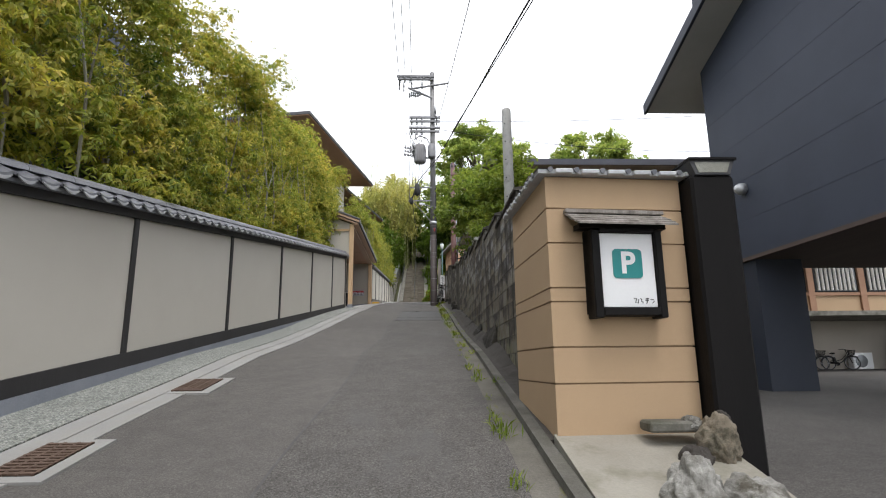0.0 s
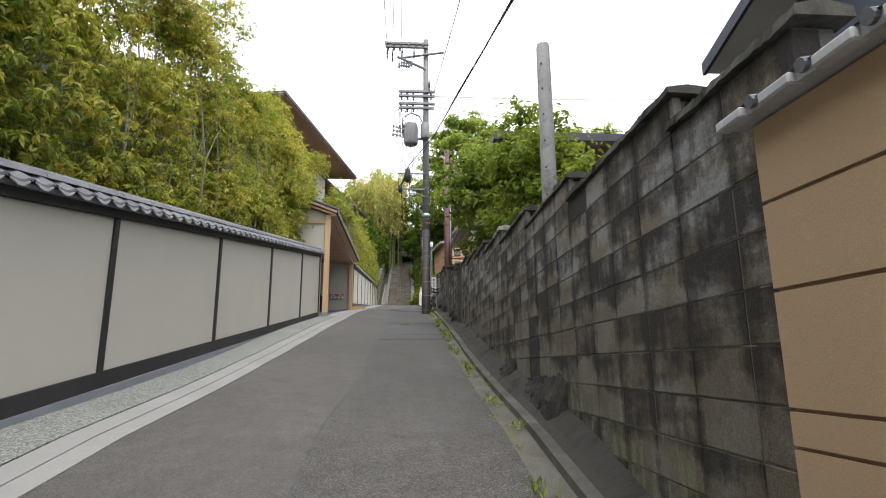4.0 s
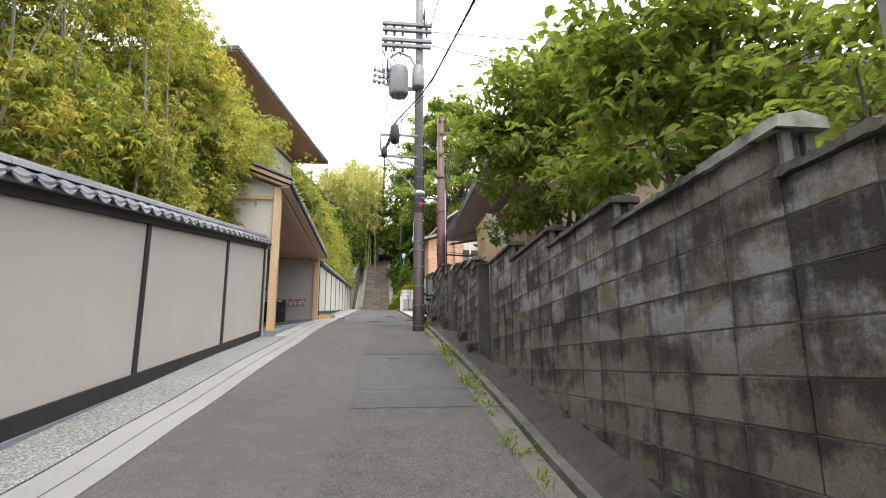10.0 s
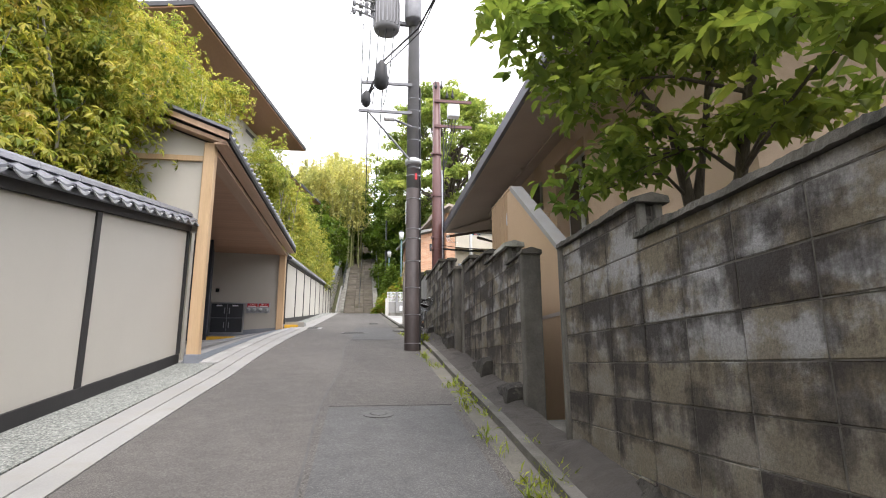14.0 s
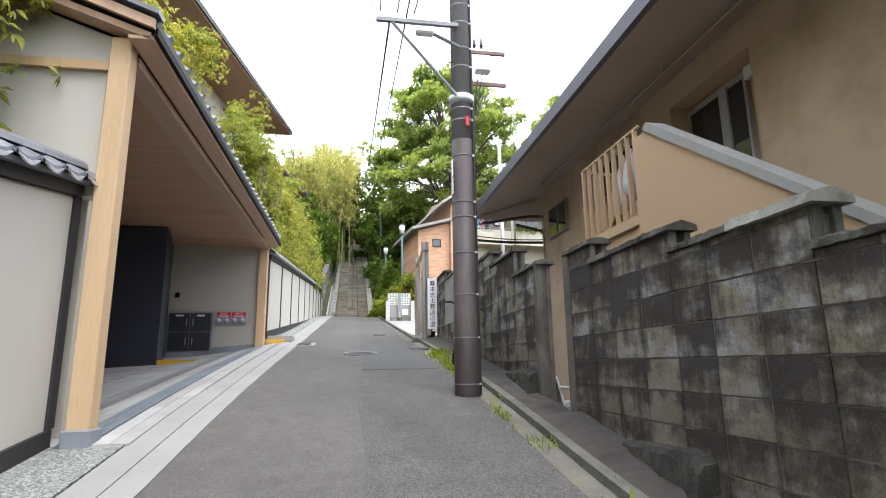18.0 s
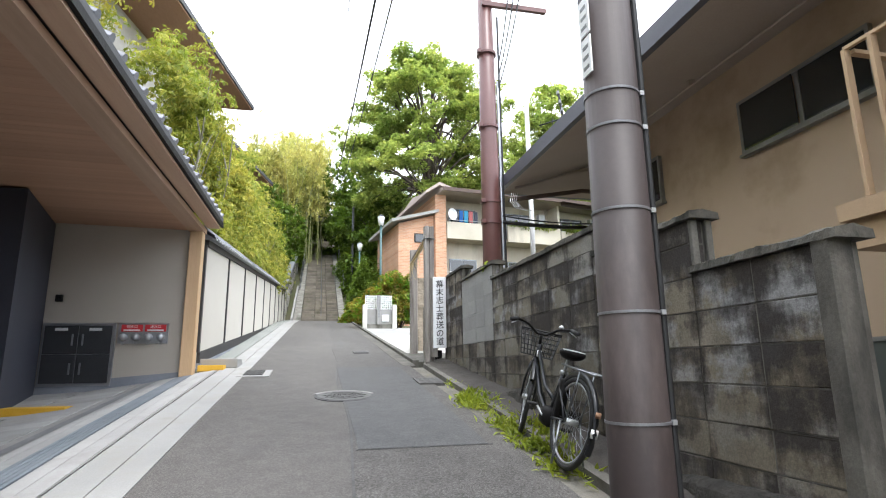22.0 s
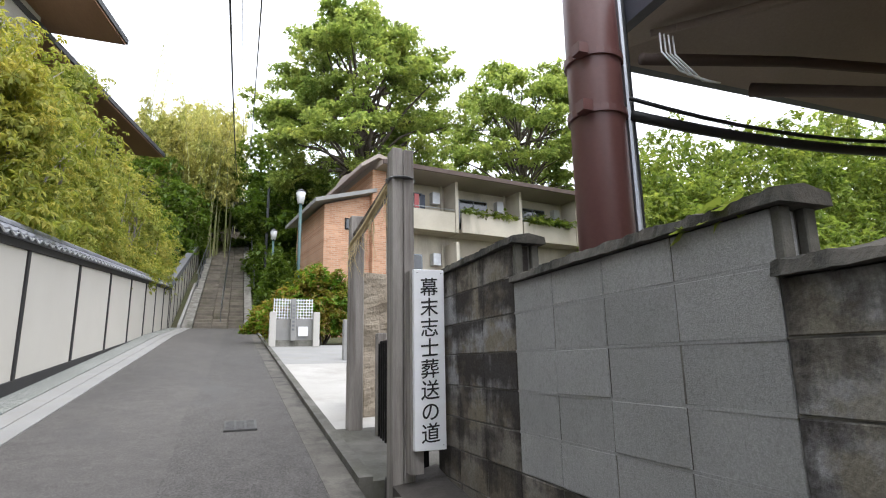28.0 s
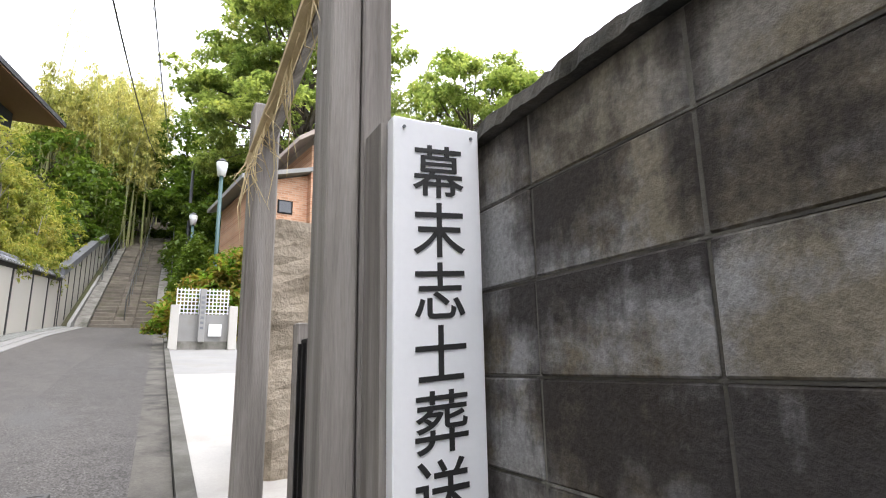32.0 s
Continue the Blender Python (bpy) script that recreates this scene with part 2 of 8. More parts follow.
DARKWOOD = surf("dark_stained_timber", (0.018, 0.017, 0.018), (0.03, 0.028, 0.029), 2, 0.6, 0.15, 50, stretch=(1, 1, 0.1))
TILE = surf("grey_roof_tile", (0.13, 0.135, 0.155), (0.22, 0.225, 0.25), 3, 0.42, 0.1, 40, piece=0.15)
TILE_PALE = surf("silver_tile_end", (0.4, 0.41, 0.43), (0.52, 0.53, 0.55), 6, 0.45, 0.1, 60, piece=0.12)


WALL_TOP, WALL_RISE = 2.40, 0.123    # height of the wall's top line at y = 0, and its rise along the lane


def block_mat(name, sooty=0.0, warm=(1.0, 1.0, 1.0)):
    """Old concrete block: brown-grey tones from block to block, soot that runs down from the cap and the bed joints in ragged streaks, pale lime bloom, algae low down."""
    m, t, b = nodes_of(name)

    def calc(op, a, c, d=None):
        q = t.nodes.new("ShaderNodeMath")
        q.operation = op
        for k, v in enumerate((a, c, d)):
            if v is None:
                continue
            if isinstance(v, (int, float)):
                q.inputs[k].default_value = v
            else:
                t.links.new(v, q.inputs[k])
        return q.outputs[0]

    def split(v):
        q = t.nodes.new("ShaderNodeSeparateXYZ")
        t.links.new(v, q.inputs["Vector"])
        return q.outputs
    oi = t.nodes.new("ShaderNodeObjectInfo")
    at = split(t.nodes.new("ShaderNodeNewGeometry").outputs["Position"])
    spot = split(t.nodes.new("ShaderNodeTexCoord").outputs["Object"])
    course, edge = spot["Z"], calc("MAXIMUM", calc("SUBTRACT", calc("ABSOLUTE", spot["Y"], 0), 0.13), 0)
    low = calc("SUBTRACT", calc("MULTIPLY_ADD", at["Y"], WALL_RISE, WALL_TOP), at["Z"])    # metres below the wall's top line
    tone = ramp(t, oi.outputs["Random"], [(0, (0.155, 0.138, 0.111)), (0.4, (0.184, 0.168, 0.138)), (0.75, (0.208, 0.193, 0.163)), (1, (0.234, 0.222, 0.198))])
    broad = noise_node(t, 1.7, 6)
    col = blend(t, 1.0, tone, ramp(t, broad.outputs["Fac"], [(0.3, (0.8, 0.78, 0.72)), (0.7, (1.16, 1.15, 1.12))]), "MULTIPLY")
    col = blend(t, 1.0, col, warm, "MULTIPLY")
    # algae and damp brown low down
    damp = noise_node(t, 2.4, 8, 0.65, (1, 1, 0.5))
    f = calc("ADD", calc("MULTIPLY", low, 0.22), calc("MULTIPLY", damp.outputs["Fac"], 0.9))
    col = blend(t, ramp(t, f, [(0.5, (0, 0, 0)), (0.78, (0.7, 0.7, 0.7))]), col, (0.122, 0.104, 0.078))
    streak = noise_node(t, 11.0, 3, 0.5, (1, 1, 0.12))
    f = calc("ADD", calc("MULTIPLY", low, 0.3), calc("MULTIPLY", streak.outputs["Fac"], 0.8))
    col = blend(t, ramp(t, f, [(0.94, (0, 0, 0)), (1.06, (0.6, 0.6, 0.6))]), col, (0.2, 0.22, 0.13))
    # lime bloom: mottled pale grey, mostly in the middle courses
    bloom = noise_node(t, 2.6, 3, 0.5, (1, 1, 1.7))
    mottle = noise_node(t, 22.0, 6, 0.7)
    f = calc("MULTIPLY_ADD", mottle.outputs["Fac"], 0.35, bloom.outputs["Fac"])
    mid = ramp(t, low, [(0.05, (0.35, 0.35, 0.35)), (0.3, (1, 1, 1)), (0.75, (0.9, 0.9, 0.9)), (1.0, (0.25, 0.25, 0.25))])
    col = blend(t, blend(t, 1.0, ramp(t, f, [(0.62, (0, 0, 0)), (0.76, (0.88, 0.88, 0.88))]), mid, "MULTIPLY"), col, (0.285, 0.285, 0.292))
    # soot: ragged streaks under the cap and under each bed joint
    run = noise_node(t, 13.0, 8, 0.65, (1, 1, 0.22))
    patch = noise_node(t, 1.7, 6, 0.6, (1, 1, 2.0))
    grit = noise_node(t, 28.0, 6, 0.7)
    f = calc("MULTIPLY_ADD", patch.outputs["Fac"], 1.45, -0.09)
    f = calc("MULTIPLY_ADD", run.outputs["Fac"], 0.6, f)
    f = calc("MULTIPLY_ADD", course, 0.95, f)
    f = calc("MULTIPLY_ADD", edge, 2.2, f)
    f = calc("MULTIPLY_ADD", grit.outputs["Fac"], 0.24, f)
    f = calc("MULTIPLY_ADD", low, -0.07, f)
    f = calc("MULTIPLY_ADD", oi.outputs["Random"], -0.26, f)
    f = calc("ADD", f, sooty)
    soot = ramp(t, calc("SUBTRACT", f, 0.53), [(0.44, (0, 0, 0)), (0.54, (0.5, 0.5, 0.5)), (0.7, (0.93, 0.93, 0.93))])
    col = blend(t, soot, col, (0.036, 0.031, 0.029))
    fine = noise_node(t, 75, 4, 0.7)
    col = blend(t, 0.5, col, blend(t, 1.0, col, ramp(t, fine.outputs["Fac"], [(0.3, (0.5, 0.5, 0.5)), (0.7, (1.5, 1.5, 1.5))]), "MULTIPLY"))
    t.links.new(col, b.inputs["Base Color"])
    b.inputs["Roughness"].default_value = 0.95
    b.inputs["Specular IOR Level"].default_value = 0.25
    bp = t.nodes.new("ShaderNodeBump")
    bp.inputs["Strength"].default_value, bp.inputs["Distance"].default_value = 0.55, 0.008
    t.links.new(calc("MULTIPLY_ADD", grit.outputs["Fac"], 0.6, fine.outputs["Fac"]), bp.inputs["Height"])
    t.links.new(bp.outputs["Normal"], b.inputs["Normal"])
    return m


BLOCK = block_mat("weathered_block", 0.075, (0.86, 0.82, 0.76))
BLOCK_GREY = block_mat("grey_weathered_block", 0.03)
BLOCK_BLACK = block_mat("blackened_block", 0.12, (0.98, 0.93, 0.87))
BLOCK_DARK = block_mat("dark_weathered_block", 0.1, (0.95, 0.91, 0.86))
BLOCK_NEW = surf("fresh_block", (0.255, 0.252, 0.246), (0.325, 0.322, 0.315), 2.2, 0.95, 0.35, 150, stain=(0.2, 0.197, 0.19), stain_scale=60, stain_cut=(0.5, 0.75), stain_stretch=(1, 1, 0.8), piece=0.09, grain_mix=0.65)
MORTAR = surf("grey_mortar", (0.05, 0.046, 0.039), (0.17, 0.16, 0.14), 3, 0.95, 0.4, 60)
MORTAR_PALE = surf("bed_mortar", (0.03, 0.027, 0.023), (0.12, 0.112, 0.096), 7, 0.95, 0.4, 60, stain=(0.25, 0.24, 0.22), stain_scale=3, stain_cut=(0.6, 0.66))
CAPSTONE = surf("mossy_cap", (0.05, 0.045, 0.037), (0.125, 0.115, 0.097), 3, 0.95, 0.6, 50, stain=(0.03, 0.03, 0.025), stain_cut=(0.45, 0.6), stain_scale=4)
CAP_PALE = surf("lichen_cap", (0.22, 0.22, 0.19), (0.34, 0.34, 0.3), 4, 0.95, 0.5, 50, stain=(0.1, 0.1, 0.08), stain_cut=(0.5, 0.68), stain_scale=5)
TAN = surf("tan_stucco", (0.43, 0.3, 0.185), (0.46, 0.325, 0.2), 1.2, 0.9, 0.25, 190, grain_mix=0.3, dist=0.004)
TAN_DARK = surf("tan_render", (0.46, 0.345, 0.24), (0.5, 0.38, 0.268), 0.9, 0.9, 0.2, 160, grain_mix=0.3, stain=(0.331, 0.239, 0.154), stain_scale=0.8, stain_cut=(0.5, 0.7), dist=0.004)
GROOVE = plain("groove", (0.24, 0.16, 0.095), 0.9)
BLACK = surf("black_painted_wood", (0.006, 0.0055, 0.0055), (0.01, 0.009, 0.009), 2, 0.6, 0.2, 60, stretch=(1, 1, 0.15), spec=0.15)
NAVY = surf("navy_siding", (0.029, 0.036, 0.057), (0.038, 0.047, 0.071), 0.7, 0.65, 0.05, 60)
NAVY_DARK = surf("navy_post", (0.02, 0.026, 0.042), (0.028, 0.034, 0.05), 0.7, 0.65, 0.05, 60)
SOFFIT_GREY = surf("grey_soffit", (0.4, 0.395, 0.385), (0.46, 0.455, 0.445), 1, 0.85, 0.05, 60)
ROOF_DARK = surf("dark_roof", (0.05, 0.05, 0.055), (0.08, 0.08, 0.085), 2, 0.7, 0.2, 40)
SOFFIT_BROWN = surf("brown_soffit", (0.34, 0.285, 0.245), (0.39, 0.33, 0.285), 0.8, 0.85, 0.05, 60)
UNDERSIDE = surf("dark_brown_boards", (0.075, 0.052, 0.043), (0.1, 0.07, 0.058), 2, 0.8, 0.1, 40, stretch=(1, 0.2, 1))
FASCIA = surf("slate_metal_fascia", (0.062, 0.064, 0.082), (0.082, 0.084, 0.104), 1.5, 0.5, 0.03, 40)
CEDAR = surf("cedar_boards", (0.410, 0.268, 0.180), (0.520, 0.355, 0.249), 1.4, 0.6, 0.1, 30, stretch=(6, 0.25, 1), piece=0.12)
CEDAR_SOFFIT = surf("cedar_soffit", (0.37, 0.21, 0.132), (0.44, 0.262, 0.17), 1.2, 0.6, 0.08, 30, stretch=(0.25, 8, 1), piece=0.07, grain_mix=0.15)
CEDAR_POST = surf("hinoki_post", (0.5, 0.33, 0.18), (0.6, 0.42, 0.25), 1.5, 0.6, 0.1, 40, stretch=(3, 3, 0.2))
RUST_ROOF = surf("copper_brown_soffit", (0.27, 0.15, 0.092), (0.35, 0.2, 0.125), 0.7, 0.75, 0.05, 20, stretch=(1, 0.2, 1))
CHARCOAL = surf("charcoal_panel", (0.029, 0.032, 0.046), (0.041, 0.045, 0.062), 1, 0.65, 0.05, 60)
WALLGREY = surf("taupe_plaster", (0.42, 0.385, 0.33), (0.46, 0.42, 0.365), 1, 0.9, 0.08, 150)
STEEL = surf("brushed_steel", (0.33, 0.34, 0.36), (0.42, 0.43, 0.45), 3, 0.35, 0.03, 60, metal=0.85)
STEEL_DARK = surf("tinted_steel", (0.16, 0.17, 0.18), (0.22, 0.23, 0.24), 2, 0.3, 0.02, 40, metal=0.8)
LOCKER = surf("charcoal_locker", (0.045, 0.047, 0.052), (0.06, 0.063, 0.068), 2, 0.35, 0.02, 40, metal=0.4)
POLE_STEEL = surf("dull_galvanised", (0.17, 0.17, 0.18), (0.25, 0.25, 0.26), 5, 0.5, 0.05, 60, metal=0.3)
ALU_DULL = surf("dull_aluminium", (0.2, 0.195, 0.185), (0.27, 0.265, 0.255), 3, 0.5, 0.03, 60, metal=0.3)
ALU = surf("grey_aluminium", (0.36, 0.36, 0.35), (0.44, 0.44, 0.43), 3, 0.45, 0.03, 60, metal=0.3)
GALV = surf("galvanised", (0.45, 0.46, 0.47), (0.55, 0.56, 0.57), 5, 0.45, 0.05, 60, metal=0.6)
POLE_CONC = surf("pole_concrete", (0.3, 0.3, 0.29), (0.42, 0.42, 0.4), 2.5, 0.9, 0.2, 80, stain=(0.2, 0.2, 0.19), stain_scale=5)
POLE_GREY = surf("pole_grey", (0.155, 0.152, 0.155), (0.22, 0.215, 0.218), 1.5, 0.5, 0.05, 50, metal=0.1)
POLE_BROWN = surf("pole_brown", (0.038, 0.028, 0.027), (0.054, 0.04, 0.038), 1.5, 0.58, 0.06, 40, stain=(0.09, 0.07, 0.066), stain_scale=2.5, stain_stretch=(1, 1, 0.3), stain_cut=(0.55, 0.7))
POLE_RED = surf("pole_maroon", (0.105, 0.045, 0.04), (0.135, 0.06, 0.055), 1.2, 0.4, 0.04, 40)
CABLE = plain("cable_black", (0.012, 0.012, 0.013), 0.6)
RUBBER = plain("black_rubber", (0.015, 0.015, 0.016), 0.7)
WHITE = surf("white_enamel", (0.76, 0.77, 0.78), (0.82, 0.82, 0.83), 2, 0.4, 0.02, 60, grain_mix=0.05)
FROSTED = plain("frosted_glass", (0.1, 0.112, 0.105), 0.25)
TEAL = plain("teal_print", (0.0, 0.22, 0.22), 0.4)
INK = plain("black_ink", (0.012, 0.012, 0.012), 0.6)
RED = plain("red_print", (0.5, 0.02, 0.03), 0.5)
YELLOW = surf("yellow_paint", (0.6, 0.34, 0.02), (0.68, 0.4, 0.04), 5, 0.7, 0.1, 60)
WOOD_GREY = surf("weathered_timber", (0.17, 0.152, 0.135), (0.34, 0.312, 0.285), 3, 0.85, 0.5, 40, stretch=(5, 5, 0.25), stain=(0.09, 0.075, 0.062), stain_scale=2, stain_stretch=(4, 4, 0.2), stain_cut=(0.5, 0.7), grain_mix=0.5)
ROCK = surf("garden_rock", (0.16, 0.155, 0.14), (0.42, 0.41, 0.38), 9, 0.9, 0.9, 45, stain=(0.1, 0.09, 0.07), stain_scale=5, grain_mix=0.6, dist=0.02)
ROCK_BROWN = surf("brown_rock", (0.12, 0.1, 0.072), (0.27, 0.23, 0.175), 8, 0.95, 0.9, 35, stain=(0.07, 0.065, 0.045), stain_scale=6, stain_cut=(0.52, 0.64), grain_mix=0.6, dist=0.02)
STONE_WARM = surf("warm_stone", (0.27, 0.225, 0.168), (0.4, 0.345, 0.27), 3, 0.95, 0.9, 25, grain_mix=0.5, dist=0.02)
STEP_STONE = surf("stair_stone", (0.115, 0.1, 0.08), (0.21, 0.185, 0.15), 2.2, 0.95, 0.4, 30, piece=0.25, stain=(0.112, 0.109, 0.065), stain_scale=1.5, stain_cut=(0.5, 0.75))
APT_WHITE = surf("stained_render", (0.42, 0.375, 0.295), (0.54, 0.495, 0.405), 0.6, 0.9, 0.1, 40, stain=(0.3, 0.27, 0.22), stain_scale=0.9, stain_stretch=(1, 1, 0.25), stain_cut=(0.52, 0.72))
SOIL = surf("ground_soil", (0.07, 0.06, 0.035), (0.06, 0.075, 0.025), 0.9, 1.0, 0.6, 12, grain_mix=0.6, dist=0.05)
BAMBOO_CULM = surf("bamboo_culm", (0.2, 0.23, 0.07), (0.38, 0.36, 0.18), 2, 0.5, 0.05, 30, piece=0.2)
BARK = surf("bark", (0.07, 0.055, 0.04), (0.15, 0.125, 0.1), 4, 0.95, 0.7, 30, stretch=(2, 2, 0.4), grain_mix=0.6, dist=0.02)
BAG = surf("grey_plastic_film", (0.4, 0.42, 0.46), (0.55, 0.57, 0.6), 8, 0.3, 0.1, 40)
STRAW = surf("straw", (0.4, 0.31, 0.16), (0.55, 0.44, 0.25), 10, 0.9, 0.2, 60)
LEAF_BANK = leaf_mat("leaf_bank", [(0.085, 0.14, 0.03), (0.2, 0.25, 0.045), (0.35, 0.35, 0.072), (0.48, 0.42, 0.1), (0.38, 0.27, 0.1)], glow=0.42)
LEAF_BAMBOO = leaf_mat("leaf_bamboo", [(0.17, 0.215, 0.05), (0.26, 0.29, 0.066), (0.37, 0.355, 0.09), (0.43, 0.39, 0.11)], glow=0.48)
LEAF_GROVE = leaf_mat("leaf_grove", [(0.33, 0.33, 0.135), (0.43, 0.41, 0.176), (0.52, 0.48, 0.230), (0.37, 0.36, 0.149)], glow=0.5)
LEAF_MAPLE = leaf_mat("leaf_maple", [(0.095, 0.14, 0.036), (0.15, 0.2, 0.05), (0.225, 0.27, 0.07), (0.3, 0.33, 0.09)], glow=0.55)
LEAF_TREE = leaf_mat("leaf_tree", [(0.145, 0.2, 0.072), (0.23, 0.288, 0.105), (0.33, 0.38, 0.142), (0.42, 0.445, 0.17)], glow=0.62, spray=1.3)
# Green of the darker trees, and a shade tone for the hedge interiors.
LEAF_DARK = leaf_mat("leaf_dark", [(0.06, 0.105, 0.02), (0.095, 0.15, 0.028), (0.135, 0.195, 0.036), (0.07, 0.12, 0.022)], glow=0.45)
LEAF_SHRUB = leaf_mat("leaf_shrub", [(0.08, 0.19, 0.025), (0.14, 0.27, 0.03), (0.27, 0.18, 0.05), (0.1, 0.22, 0.028)], glow=0.45)
GRASS = leaf_mat("grass_blade", [(0.1, 0.15, 0.02), (0.17, 0.22, 0.03), (0.25, 0.27, 0.05)])
DOCK = leaf_mat("broad_weed", [(0.13, 0.17, 0.02), (0.2, 0.25, 0.03), (0.28, 0.3, 0.05)])


def glass_mat():
    m, t, b = nodes_of("window_glass")
    b.inputs["Base Color"].default_value = (0.02, 0.024, 0.026, 1)
    b.inputs["Roughness"].default_value = 0.06
    b.inputs["Specular IOR Level"].default_value = 0.9
    return m


GLASS = glass_mat()


# ---- building helpers ----
def part(name, bm, material, parent=None, label="", smooth=False):
    """Links a bmesh as one mesh object."""
    me = bpy.data.meshes.new(name)
    bm.to_mesh(me)
    bm.free()
    return link_mesh(name, me, material, parent, label, smooth)


def link_mesh(name, me, material, parent=None, label="", smooth=False):
    if material and not me.materials:
        me.materials.append(material)
    if smooth:
        me.polygons.foreach_set("use_smooth", [True] * len(me.polygons))
    ob = new(name, me)
    if parent:
        ob.parent = parent
    if label:
        ob["label"] = label
    return ob


def thing(name, label, category, at=(0, 0, 0), group="", kind="", rz=0):
    e = new(name)
    e.empty_display_size = 0.2
    e.matrix_world = pose(*at, 0, 0, rz)
    return tagged(e, label, category, group, kind)


def B():
    return bmesh.new()


def box(x0, x1, y0, y1, z0, z1, bm=None, bevel=0.0):
    bm = bm or bmesh.new()
    vs = [bm.verts.new(p) for p in ((x0, y0, z0), (x1, y0, z0), (x1, y1, z0), (x0, y1, z0), (x0, y0, z1), (x1, y0, z1), (x1, y1, z1), (x0, y1, z1))]
    fs = [bm.faces.new([vs[i] for i in f]) for f in ((3, 2, 1, 0), (4, 5, 6, 7), (0, 1, 5, 4), (1, 2, 6, 5), (2, 3, 7, 6), (3, 0, 4, 7))]
    if bevel:
        es = list({e for f in fs for e in f.edges})
        bmesh.ops.bevel(bm, geom=es, offset=bevel, segments=1, affect="EDGES")
    return bm


def sweep(ys, profile, bm=None, caps=True):
    """A solid along y: profile(y) gives the closed section as (x, z) points, anticlockwise seen from -y."""
    bm = bm or bmesh.new()
    rings = [[bm.verts.new((x, y, z)) for x, z in profile(y)] for y in ys]
    n = len(rings[0])
    for a, b in zip(rings, rings[1:]):
        for i in range(n):
            k = (i + 1) % n
            bm.faces.new((a[i], a[k], b[k], b[i]))
    if caps:
        bm.faces.new(rings[0][::-1])
        bm.faces.new(rings[-1])
    bmesh.ops.recalc_face_normals(bm, faces=bm.faces)
    return bm


def prism(pts, axis, a, b, bm=None):
    """A polygon of two coordinates, extruded from a to b along axis 'x', 'y' or 'z'."""
    bm = bm or bmesh.new()

    def at(p, v):
        return {"x": (v, p[0], p[1]), "y": (p[0], v, p[1]), "z": (p[0], p[1], v)}[axis]
    lo = [bm.verts.new(at(p, a)) for p in pts]
    hi = [bm.verts.new(at(p, b)) for p in pts]
    n = len(pts)
    bm.faces.new(lo)
    bm.faces.new(hi[::-1])
    for i in range(n):
        bm.faces.new((lo[i], hi[i], hi[(i + 1) % n], lo[(i + 1) % n]))
    bmesh.ops.recalc_face_normals(bm, faces=bm.faces)
    return bm


def tube(pts, radii, sides=8, bm=None, caps=True):
    """A round tube through points, with a radius at each."""
    bm = bm or bmesh.new()
    pts = [Vector(p) for p in pts]
    if isinstance(radii, (int, float)):
        radii = [radii] * len(pts)
    rings = []
    up = Vector((0, 0, 1))
    for i, p in enumerate(pts):
        d = (pts[min(i + 1, len(pts) - 1)] - pts[max(i - 1, 0)]).normalized()
        u = d.cross(up)
        if u.length < 1e-3:
            u = d.cross(Vector((1, 0, 0)))
        u.normalize()
        v = d.cross(u)
        rings.append([bm.verts.new(p + (u * math.cos(a) + v * math.sin(a)) * radii[i]) for a in (2 * math.pi * k / sides for k in range(sides))])
    for a, b in zip(rings, rings[1:]):
        for i in range(sides):
            k = (i + 1) % sides
            bm.faces.new((a[i], a[k], b[k], b[i]))
    if caps:
        bm.faces.new(rings[0])
        bm.faces.new(rings[-1][::-1])
    bmesh.ops.recalc_face_normals(bm, faces=bm.faces)
    return bm


def lathe(profile, sides=24, at=(0, 0, 0), bm=None):
    """Turned shape: (radius, z) points round the z axis."""
    bm = bm or bmesh.new()
    rings = [[bm.verts.new((at[0] + r * math.cos(2 * math.pi * k / sides), at[1] + r * math.sin(2 * math.pi * k / sides), at[2] + z)) for k in range(sides)] for r, z in profile]
    for a, b in zip(rings, rings[1:]):
        for i in range(sides):
            k = (i + 1) % sides
            bm.faces.new((a[i], a[k], b[k], b[i]))
    bm.faces.new(rings[0][::-1])
    bm.faces.new(rings[-1])
    bmesh.ops.recalc_face_normals(bm, faces=bm.faces)
    return bm


def sag(a, b, drop, n=14):
    a, b = Vector(a), Vector(b)
    return [a.lerp(b, i / n) - Vector((0, 0, drop * 4 * (i / n) * (1 - i / n))) for i in range(n + 1)]


def frange(a, b, step):
    n = max(1, round((b - a) / step))
    return [a + (b - a) * i / n for i in range(n + 1)]


rng = np.random.default_rng(7)


